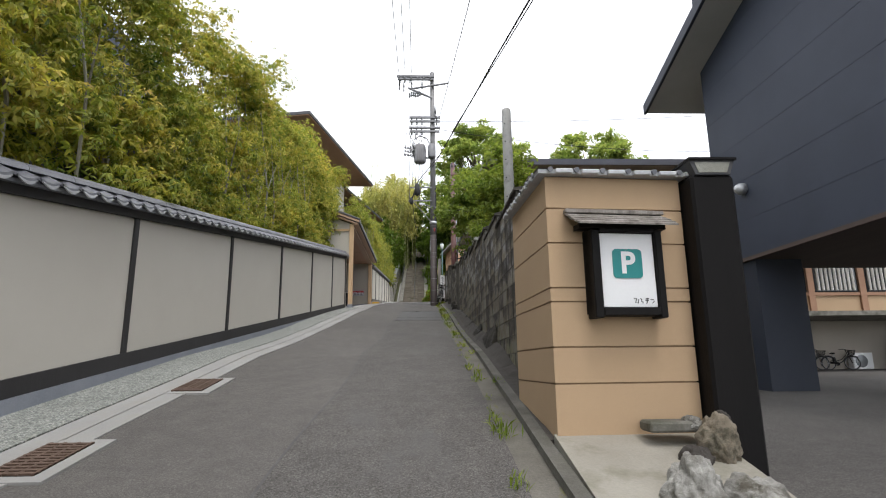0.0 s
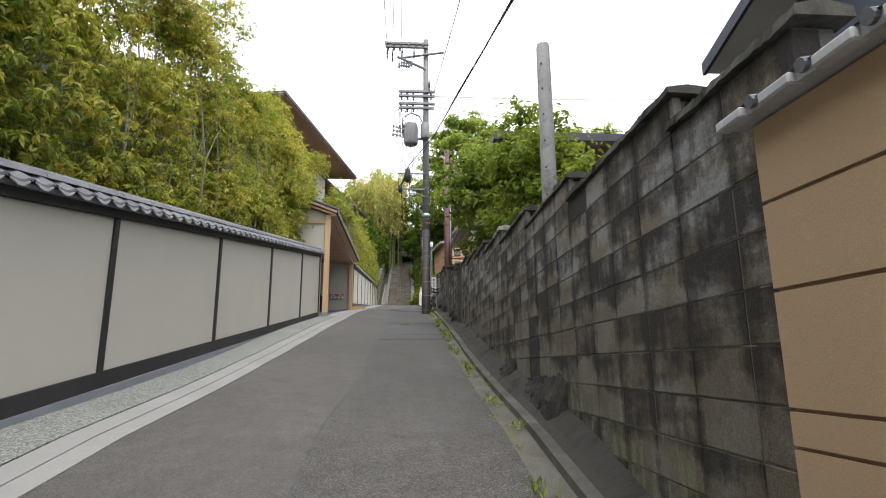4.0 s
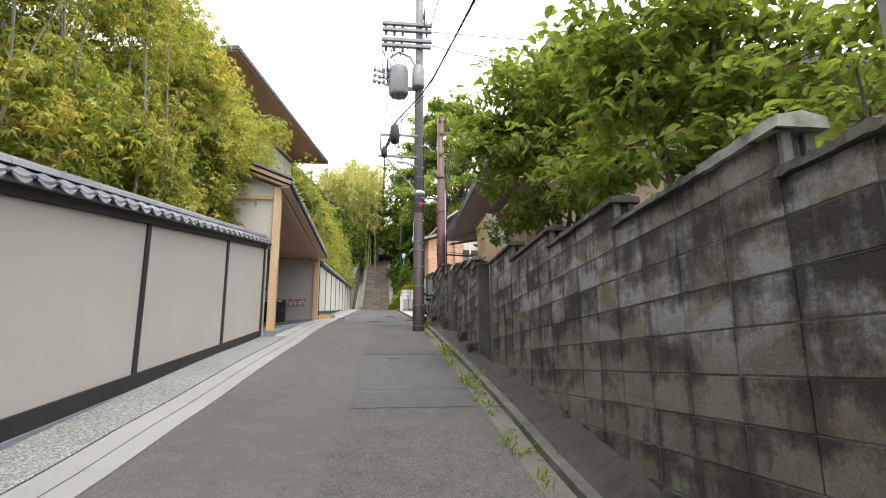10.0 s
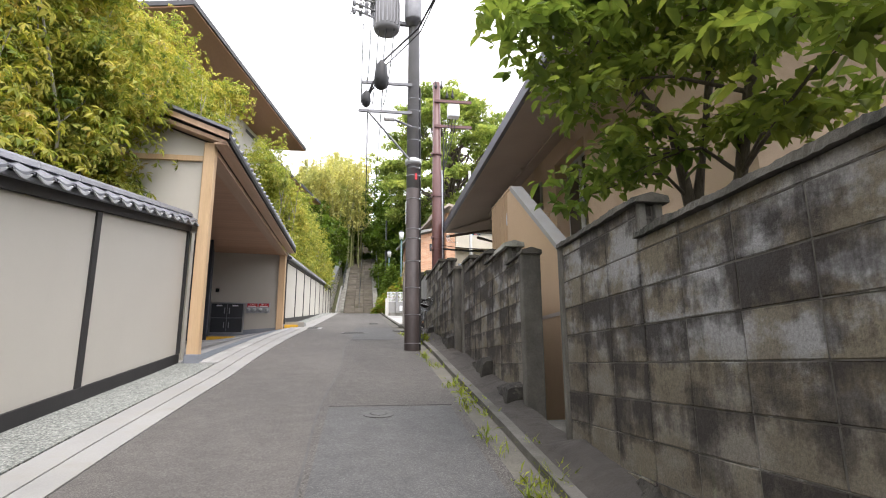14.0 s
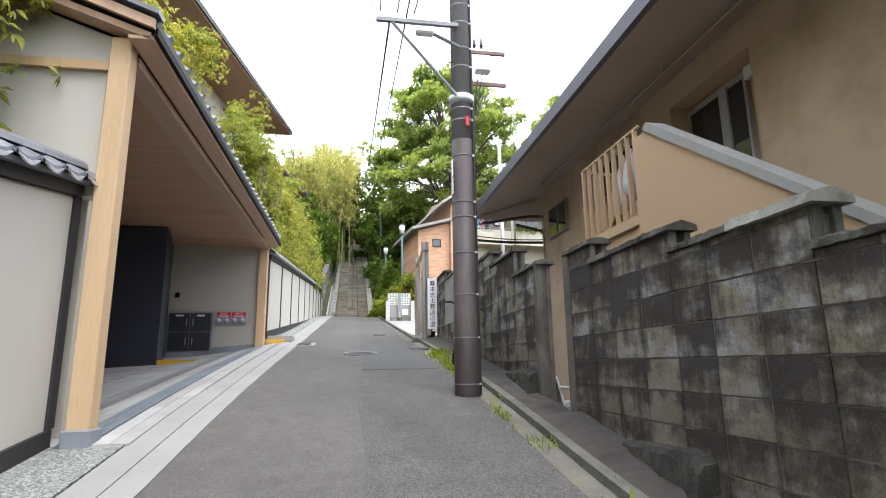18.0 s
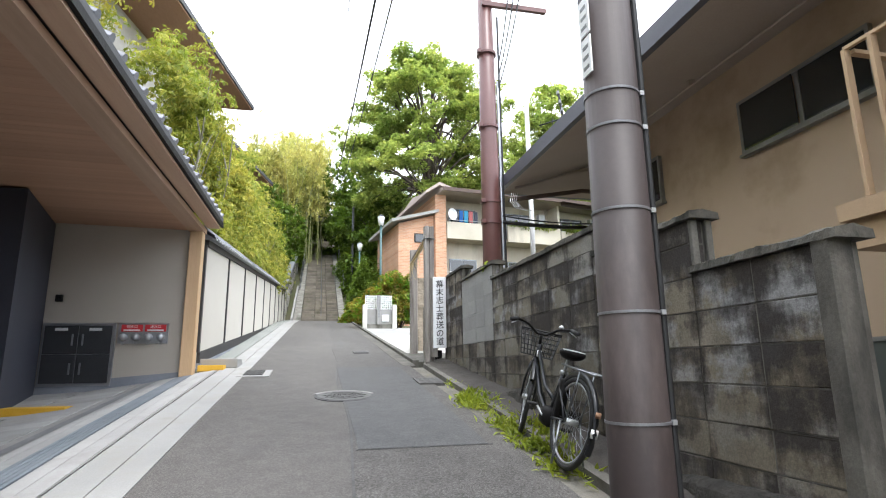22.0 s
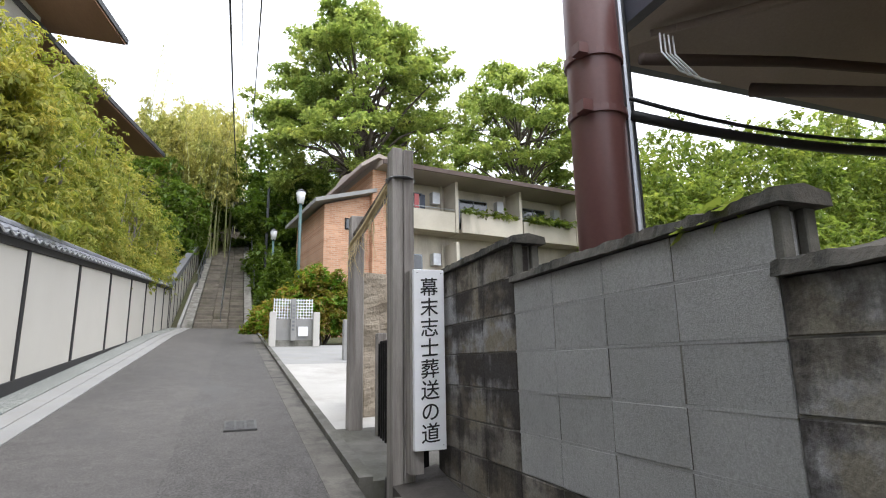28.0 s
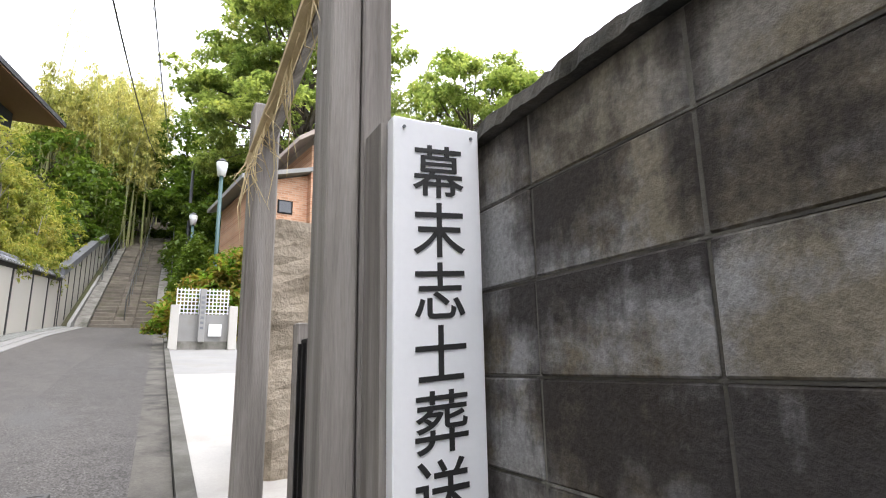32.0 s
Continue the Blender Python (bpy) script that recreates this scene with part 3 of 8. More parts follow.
def leaves(name, pts, size, material, parent=None, label="", droop=0.5, narrow=0.35, spread=1.0, fold=0.12, fans=1, seed=1, fine=False):
    """Many folded leaves: at each point a fan of leaves, drooping, of varied length. fine: six-cornered leaves for near trees."""
    r = np.random.default_rng(seed)
    pts = np.repeat(np.asarray(pts, float), fans, axis=0)
    n = len(pts)
    az = r.uniform(0, 2 * np.pi, n)
    el = r.normal(-droop, 0.45 * spread, n)
    d = np.stack([np.cos(az) * np.cos(el), np.sin(az) * np.cos(el), np.sin(el)], 1)
    side = np.stack([-np.sin(az), np.cos(az), r.normal(0, 0.35, n)], 1)
    side /= np.linalg.norm(side, axis=1)[:, None]
    nrm = np.cross(d, side)
    ln = size * r.uniform(0.6, 1.4, n)[:, None]
    wd = ln * narrow * 0.5 * r.uniform(0.8, 1.2, n)[:, None]
    base = pts + r.normal(0, size * 0.15, (n, 3))
    if fine:
        low, high = base + d * ln * 0.22, base + d * ln * 0.62
        corners = [base, low + side * wd * 0.85 + nrm * ln * fold, high + side * wd * 0.8 + nrm * ln * fold * 0.8, base + d * ln - nrm * ln * 0.1, high - side * wd * 0.8 + nrm * ln * fold * 0.8, low - side * wd * 0.85 + nrm * ln * fold]
        faces = [[0, 1, 2, 3], [0, 3, 4, 5]]
    else:
        mid = base + d * ln * 0.45
        corners = [base, mid + side * wd + nrm * ln * fold, base + d * ln - nrm * ln * 0.08, mid - side * wd + nrm * ln * fold]
        faces = [[0, 1, 2, 3]]
    k = len(corners)
    v = np.stack(corners, 1)
    loops = (np.arange(n)[:, None, None] * k + np.array(faces)[None]).ravel()
    me = bpy.data.meshes.new(name)
    me.vertices.add(k * n)
    me.vertices.foreach_set("co", v.ravel())
    me.loops.add(len(loops))
    me.loops.foreach_set("vertex_index", loops)
    me.polygons.add(len(loops) // 4)
    me.polygons.foreach_set("loop_start", np.arange(0, len(loops), 4))
    me.update(calc_edges=True)
    return link_mesh(name, me, material, parent, label)


# ---- the plan: heights along the lane ----
GROUND_Y = [-60, -30, 0, 3.1, 4.8, 6.2, 8, 9.85, 11.3, 13.1, 14, 15.8, 17.2, 18.6, 20, 21.5, 22.9, 25.2, 26.5, 29.65, 44.5, 51, 60]
GROUND_Z = [-7, -5.0, 0, 0.548, 0.85, 1.08, 1.39, 1.63, 1.84, 2.13, 2.3, 2.6, 2.83, 3.04, 3.24, 3.48, 3.68, 3.98, 4.13, 4.5, 6.25, 6.87, 6.9]


def gz(y):
    return float(np.interp(y, GROUND_Y, GROUND_Z))


def x_wall_l(y):
    return -3.41 + 0.0345 * (y - 6.53)


def x_wall_r(y):
    return 1.095 + 0.009 * (y - 10)


def x_kerb_l(y):
    return float(np.interp(y, [-20, 0, 6, 12, 15, 20, 25, 29, 40, 51], [-2.65, -2.42, -2.31, -2.23, -2.08, -1.97, -1.91, -1.88, -1.84, -1.84]))


def x_edge_r(y):
    return 0.578 + 0.0014 * y


LANE = frange(-20, 51, 0.5)

# ---- ground, road, kerbs ----
def land(x, y):
    """Height of the land under everything."""
    if -8.3 < x < -2.3 and 19.9 < y < 30.6:
        return 3.1
    lane = gz(min(y, 51)) - 0.12
    if y > 51:
        lane = 6.75 + (min(y, 80) - 51) * 0.37 + max(0, min(y, 160) - 80) * 0.3
    if x < -3.7:
        z = lane + min(6.0, (-3.7 - x) * 0.55) + (0.12 * max(0, y - 40) if y > 40 else 0)
        if 19.9 < y < 30.6 and x > -8.3:
            z = 3.25
        return min(z, lane + 8)
    if x > 1.25 and y < (15.5 if x < 7.5 else 24.5):
        return 0.3 + 0.02 * y if y > 0 else 0.3 + 0.16 * y
    if x > 1.25 and y < 29.5:
        return 2.6
    if x > 1.25:
        return lane if y < 51 else lane - min(3, (x - 1.25) * 0.3)
    return lane


def ground_sheet():
    xs = [-900, -300, -120, -60, -40, -28, -20, -15, -12, -10, -8.2, -7, -6, -5, -4.2, -3.72, -3.3, -2, -1, 0, 0.6, 1.0, 1.24, 1.3, 1.8, 2.4, 3.5, 5, 7, 10, 14, 20, 28, 40, 60, 120, 300, 900]
    ys = [-900, -300, -100, -60, -40] + frange(-30, 80, 1.0) + [85, 90, 100, 115, 130, 160, 200, 300, 900]
    bm = B()
    grid = [[bm.verts.new((x, y, land(x, y) if abs(x) < 130 and abs(y) < 170 else -8 if y < 0 else 20)) for x in xs] for y in ys]
    for a, b in zip(grid, grid[1:]):
        for i in range(len(xs) - 1):
            bm.faces.new((a[i], a[i + 1], b[i + 1], b[i]))
    return tagged(part("ground", bm, SOIL), "dark earth under the trees and houses", "ground", kind="structure")


ground_sheet()


def seam(y):
    return -0.93 + 0.012 * y + 0.03 * math.sin(y * 1.3)


def strip(name, xa, xb, dz, material, ys, label, thick=0.25, cat="road"):
    ob = part(name, sweep(ys, lambda y: [(xa(y), gz(y) - thick), (xb(y), gz(y) - thick), (xb(y), gz(y) + dz), (xa(y), gz(y) + dz)]), material)
    return tagged(ob, label, cat, kind="structure")


strip("road", x_kerb_l, seam, 0.0, ASPHALT_NEW, LANE, "smooth brown-grey resurfaced asphalt half of the lane")
strip("road", seam, lambda y: x_edge_r(y), 0.004, ASPHALT_OLD, LANE, "coarse grey old asphalt half of the lane")
strip("road_joint", lambda y: seam(y) - 0.008, lambda y: seam(y) + 0.01, 0.0055, TAR, frange(-20, 29, 0.25), "dark tar joint between the two road halves", 0.02)
LANE_L = frange(-20, 20.8, 0.5)
strip("kerb", lambda y: x_kerb_l(y) - 0.2, x_kerb_l, 0.012, KERB_PALE, LANE, "pale smooth concrete gutter along the road", cat="kerb")
strip("kerb", lambda y: x_kerb_l(y) - 0.42, lambda y: x_kerb_l(y) - 0.2, 0.022, KERB_PALE, LANE, "pale concrete kerb beside the gutter", cat="kerb")
strip("pavement", x_wall_l, lambda y: x_kerb_l(y) - 0.43, 0.03, GRAVEL, LANE_L, "strip of grey-green exposed-aggregate concrete under the wall", cat="pavement")
strip("pavement", lambda y: -2.68, lambda y: x_kerb_l(y) - 0.43, 0.03, GRAVEL, frange(29.0, 51, 0.5), "grey exposed-aggregate strip beyond the gate", cat="pavement")
strip("gutter", lambda y: x_edge_r(y) + 0.004, lambda y: x_edge_r(y) + 0.2, -0.015, GUTTER, frange(-20, 29.2, 0.5), "old cracked concrete gutter with moss", cat="gutter")
strip("kerb", lambda y: x_edge_r(y) + 0.2, lambda y: x_edge_r(y) + 0.29, 0.05, KERB_OLD, frange(2.2, 29.2, 0.5), "narrow old concrete kerb edge", cat="kerb")


def apron(y):
    """The concrete bank between the kerb and the wall's foot, flat at the side openings."""
    rise = float(np.interp(y, [3.9, 6, 7.5, 12, 16.4, 16.7, 17.7, 18.0, 21.0, 21.2, 21.9, 22.2, 29], [0.06, 0.1, 0.2, 0.22, 0.17, 0.07, 0.07, 0.14, 0.14, 0.07, 0.07, 0.12, 0.1]))
    xa, xb, z = x_edge_r(y) + 0.29, x_wall_r(y) + 0.02, gz(y)
    n = [0.022 * noise.noise((y * 3, k, 0)) + 0.01 * noise.noise((y * 13, k, 4)) for k in range(3)]
    return [(xa, z - 0.25), (xb, z - 0.25), (xb, z + rise + n[0]), (xa + 0.66 * (xb - xa), z + 0.05 + (rise - 0.05) * 0.72 + n[1]), (xa + 0.3 * (xb - xa), z + 0.052 + (rise - 0.05) * 0.22 + n[2] * 0.5), (xa, z + 0.05)]


tagged(part("ledge", sweep(frange(3.9, 29.6, 0.07), apron), CONC_DARK), "dark sloping concrete bank at the foot of the block wall", "ledge", kind="structure")

# ---- cream wall with tiled coping along the lane ----
def cream_wall(name, xw, y0, y1, ztop, zbot, posts, label):
    ys = frange(y0, y1, 1.0)
    root = tagged(part(name, sweep(ys, lambda y: [(xw(y) - 0.14, zbot(y) - 1.2), (xw(y) - 0.012, zbot(y) - 1.2), (xw(y) - 0.012, ztop(y)), (xw(y) - 0.14, ztop(y))]), PLASTER), label, "wall", kind="structure")
    for a, b in zip(posts, posts[1:]):
        part("panel", sweep([a, b], lambda y: [(xw(y) - 0.012, zbot(y)), (xw(y), zbot(y)), (xw(y), ztop(y) - 0.01), (xw(y) - 0.012, ztop(y) - 0.01)]), PLASTER, root)
        part("sill_board", sweep([a, b], lambda y: [(xw(y) - 0.02, zbot(y) - 0.16), (xw(y) + 0.035, zbot(y) - 0.16), (xw(y) + 0.03, zbot(y)), (xw(y) - 0.02, zbot(y))]), DARKWOOD, root, "dark stained timber sill")
        part("plinth", sweep([a, b], lambda y: [(xw(y) - 0.02, zbot(y) - 0.75), (xw(y) + 0.05, zbot(y) - 0.75), (xw(y) + 0.05, zbot(y) - 0.163), (xw(y) - 0.02, zbot(y) - 0.163)]), PLINTH, root, "blue-grey rendered plinth")
        part("head_beam", sweep([a, b], lambda y: [(xw(y) - 0.02, ztop(y)), (xw(y) + 0.04, ztop(y)), (xw(y) + 0.05, ztop(y) + 0.09), (xw(y) - 0.02, ztop(y) + 0.09)]), DARKWOOD, root, "dark stained head beam")
    for p in posts:
        w = 0.045
        part("post", sweep([p - w, p + w], lambda y: [(xw(y) - 0.02, zbot(y) + 0.001), (xw(y) + 0.022, zbot(y) + 0.001), (xw(y) + 0.022, ztop(y) - 0.001), (xw(y) - 0.02, ztop(y) - 0.001)]), DARKWOOD, root, "dark stained post")
    # tiled coping: bedding, ridge and a row of curved eave tiles
    part("coping_bed", sweep(ys, lambda y: [(xw(y) - 0.28, ztop(y) + 0.09), (xw(y) + 0.11, ztop(y) + 0.09), (xw(y) + 0.11, ztop(y) + 0.125), (xw(y) - 0.07, ztop(y) + 0.22), (xw(y) - 0.28, ztop(y) + 0.12)]), TILE, root)
    slope = math.degrees(math.atan((ztop(y1) - ztop(y0)) / (y1 - y0)))
    step = 0.275
    tile = tile_mesh(step)
    ends = tile_end_mesh(step)
    for y in frange(y0 + step / 2, y1 - step / 2, step):
        m = pose(xw(y) - 0.07, y, ztop(y) + 0.235, slope, 0, 0)
        o = link_mesh("roof_tile", tile, TILE, root)
        o.matrix_world = m
        o = link_mesh("tile_end", ends, TILE_PALE, root, "pale crescent tile end")
        o.matrix_world = m
    seg = 0.6
    for a in frange(y0, y1 - seg, seg):
        b = a + seg - 0.006
        part("ridge_tile", sweep([a, b], lambda y: [(xw(y) - 0.07 + 0.1 * math.cos(t), ztop(y) + 0.235 + 0.085 * math.sin(t)) for t in (math.pi * k / 6 for k in range(7))]), TILE, root)
    return root


def tile_mesh(step):
    """A curved pantile that runs from the ridge down to the street side."""
    bm = B()
    n = 8
    rows = []
    for x, z in ((0.0, 0.0), (0.21, -0.105)):
        top, low = [], []
        for i in range(n + 1):
            u = i / n
            wave = -0.02 * math.sin(math.pi * min(1, u / 0.78)) if u < 0.78 else 0.014 * math.sin(math.pi * (u - 0.78) / 0.22)
            top.append(bm.verts.new((x, (u - 0.5) * step, z + wave + 0.03)))
            low.append(bm.verts.new((x, (u - 0.5) * step, z + wave + 0.008)))
        rows.append((top, low))
    (t0, l0), (t1, l1) = rows
    for i in range(n):
        bm.faces.new((t0[i], t1[i], t1[i + 1], t0[i + 1]))
        bm.faces.new((l0[i], l0[i + 1], l1[i + 1], l1[i]))
        bm.faces.new((t1[i], l1[i], l1[i + 1], t1[i + 1]))
    bmesh.ops.recalc_face_normals(bm, faces=bm.faces)
    me = bpy.data.meshes.new("roof_tile")
    bm.to_mesh(me)
    bm.free()
    return me


def tile_end_mesh(step):
    """The crescent face that hangs at the front of an eave tile."""
    bm = B()
    n = 8
    pts = [((i / n * 0.78 - 0.5) * step, -0.105 + 0.006 - 0.021 * math.sin(math.pi * i / n)) for i in range(n + 1)]
    pts += [((i / n * 0.78 - 0.5) * step, -0.105 - 0.001 - 0.044 * math.sin(math.pi * i / n)) for i in range(n, -1, -1)]
    a = [bm.verts.new((0.212, y, z)) for y, z in pts]
    b = [bm.verts.new((0.227, y, z)) for y, z in pts]
    k = len(pts)
    for i in range(n):
        bm.faces.new((b[i], b[i + 1], b[k - 2 - i], b[k - 1 - i]))
    for i in range(k):
        bm.faces.new((a[i], a[(i + 1) % k], b[(i + 1) % k], b[i]))
    bmesh.ops.recalc_face_normals(bm, faces=bm.faces)
    me = bpy.data.meshes.new("tile_end")
    bm.to_mesh(me)
    bm.free()
    return me


cream_wall("wall_west", x_wall_l, -8.5, 20.95, lambda y: 1.98 + 0.158 * y, lambda y: 0.463 + 0.147 * y, [-8.5, -5.5, -2.5, 0.5, 3.5, 6.5, 9.49, 12.48, 15.45, 18.36, 20.85],
           "cream plaster wall with dark timber frame and grey tiled coping")
cream_wall("wall_northwest", lambda y: -2.65, 29.05, 50.4, lambda y: 6.36 + 0.095 * (y - 29.2), lambda y: 4.72 + 0.1 * (y - 29.3), [29.15, 31.5, 34.0, 36.5, 39.0, 41.5, 44.0, 46.2, 48.4, 50.35],
           "cream plaster wall climbing towards the stone stairs")

# ---- modern gate porch ----
def gate_porch():
    root = thing("gate_porch", "modern timber gate porch with cedar soffit and dark tiled roof", "gate", (-2.7, 24.9, 3.6), kind="structure")

    def p(name, bm, mat, label=""):
        o = part(name, bm, mat, root, label)
        o.matrix_parent_inverse = root.matrix_world.inverted()
        return o
    # roof slab, soffit boards
    p("roof", prism([(-2.4, 6.7), (-2.4, 6.765), (-7.6, 8.74), (-7.6, 8.55)], "y", 20.7, 29.05), ROOF_DARK, "thin dark roof")
    p("fascia", box(-2.43, -2.395, 20.72, 29.06, 6.63, 6.7), BLACK, "dark eave edge")
    p("eave_board", box(-2.62, -2.432, 20.72, 29.0, 6.6, 6.63), CEDAR, "cedar eave board")
    p("inner_beam", box(-2.84, -2.622, 20.99, 29.0, 6.5, 6.575), CEDAR, "cedar wall plate")
    for y in frange(21.056, 28.894, 0.106)[:-1]:
        p("soffit_board", prism([(-2.842, 6.531), (-7.7, 6.628), (-7.7, 6.65), (-2.842, 6.553)], "y", y, y + 0.1035), CEDAR_SOFFIT)
    p("verge_soffit", prism([(-2.45, 6.6), (-2.45, 6.66), (-7.6, 8.52), (-7.6, 8.46)], "y", 20.72, 20.915), CEDAR, "cedar verge soffit")
    for y in frange(20.78, 29.0, 0.275):
        p("roof_tile", tube([(-2.405, y, 6.8), (-7.5, y, 8.76)], 0.042, 8), TILE)
    p("verge_board", prism([(-2.41, 6.67), (-2.41, 6.755), (-7.6, 8.73), (-7.6, 8.645)], "y", 20.66, 20.698), CEDAR, "cedar verge board")
    p("verge_cap", prism([(-2.37, 6.775), (-2.37, 6.82), (-7.6, 8.81), (-7.6, 8.76)], "y", 20.62, 20.76), TILE, "grey verge tiles")
    # posts and walls
    p("near_post", box(-2.79, -2.63, 20.82, 20.98, 3.35, 6.66, bevel=0.008), CEDAR_POST, "pale hinoki post")
    p("post_base", box(-2.81, -2.61, 20.8, 21.0, 3.2, 3.52, bevel=0.01), PLINTH, "weathered metal shoe")
    p("far_post", box(-2.82, -2.64, 28.8, 29.0, 4.3, 6.56, bevel=0.008), CEDAR_POST, "pale hinoki post")
    p("gable_wall", prism([(-2.8, 5.3), (-2.8, 6.7), (-7.2, 8.3), (-7.2, 5.3)], "y", 20.92, 21.05), PLASTER, "cream plaster gable")
    p("tie_beam", box(-6.5, -2.8, 20.87, 20.92, 6.38, 6.46), CEDAR_POST, "hinoki tie beam")
    p("side_wall", box(-7.2, -2.92, 21.06, 21.2, 3.2, 6.6), PLASTER)
    p("end_wall", prism([(-8.0, 3.6), (-2.66, 3.6), (-2.66, 6.6), (-8.0, 8.4)], "y", 28.9, 29.04), WALLGREY, "taupe plaster end wall")
    p("end_plinth", prism([(-7.9, 3.6), (-2.83, 4.0), (-2.83, 4.42), (-7.9, 4.02)], "y", 28.87, 28.9), PLINTH, "blue-grey plinth")
    p("back_wall", box(-8.1, -8.0, 21.06, 29.04, 3.2, 8.6), CHARCOAL)
    p("sliding_door", prism([(-8.0, 27.1), (-4.22, 27.1), (-4.64, 28.86), (-8.0, 28.86)], "z", 3.6, 6.54), CHARCOAL, "tall charcoal door pocket")
    return root


gate_porch()


def porch_floor():
    def h(x, y):
        f = min(1, max(0, (-2.28 - x) / 1.6))
        low = 3.40 + (y - 20.8) * 0.095 - 0.06 * max(0, -4.17 - x)
        return (gz(y) + 0.03) * (1 - f) + low * f
    xs = [x_kerb_l(25) - 0.43, -2.6, -2.95, -3.3, -3.9, -5, -8]
    ys = frange(20.8, 29.0, 0.41)

    def sheet(cols, dz, y_list):
        bm = B()
        g = [[bm.verts.new((x, y, h(x, y) + dz)) for x in cols(y)] for y in y_list]
        for a, b in zip(g, g[1:]):
            for i in range(len(a) - 1):
                bm.faces.new((a[i], b[i], b[i + 1], a[i + 1]))
        bmesh.ops.recalc_face_normals(bm, faces=bm.faces)
        return bm

    def slab(x0, x1, y0, y1, dz):
        bm = B()
        up = [bm.verts.new((x, y, h(x, y) + dz)) for x, y in ((x0, y0), (x1, y0), (x1, y1), (x0, y1))]
        dn = [bm.verts.new((v.co.x, v.co.y, v.co.z - dz - 0.02)) for v in up]
        bm.faces.new(up)
        for i in range(4):
            bm.faces.new((up[i], dn[i], dn[(i + 1) % 4], up[(i + 1) % 4]))
        bmesh.ops.recalc_face_normals(bm, faces=bm.faces)
        return bm
    root = tagged(part("porch_floor", sheet(lambda y: [x_kerb_l(y) - 0.43] + xs[1:], 0, ys), PAVE_JOINT), "pale stone paving of the gate forecourt", "paving", kind="structure")
    # long boards of stone beside the lane
    for x0, x1 in ((-2.625, -2.5), (-2.495, -2.36), (-3.08, -2.98), (-2.975, -2.86)):
        for y in frange(20.85, 28.2, 1.23):
            part("paving_board", slab(x0, x1, y, y + 1.222, 0.008), PAVER, root)
    # rows of setts running across, inside the dark edging
    for k, y in enumerate(frange(20.9, 28.6, 0.29)):
        for x in frange(-7.8 + 0.3 * (k % 2), -4.0, 0.9):
            part("paving_slab", slab(x, min(x + 0.893, -3.32), y, y + 0.283, 0.008), PAVER, root)
    drain = tagged(part("drain_channel", sheet(lambda y: [-2.85, -2.635], 0.004, ys), STEEL_DARK), "blue-grey slotted drain channel across the forecourt", "drain", kind="structure")
    for i in range(5):
        x = -2.848 + 0.043 * i
        for y in frange(20.85, 28.0, 0.82):
            part("drain_slat", slab(x, x + 0.036, y, y + 0.81, 0.012), DRAIN_BLUE, drain)
    tagged(part("edging_line", sheet(lambda y: [-3.2, -3.1], 0.006, ys), DRAIN_DARK), "dark grey stone edging line in the forecourt", "edging", kind="structure")


porch_floor()

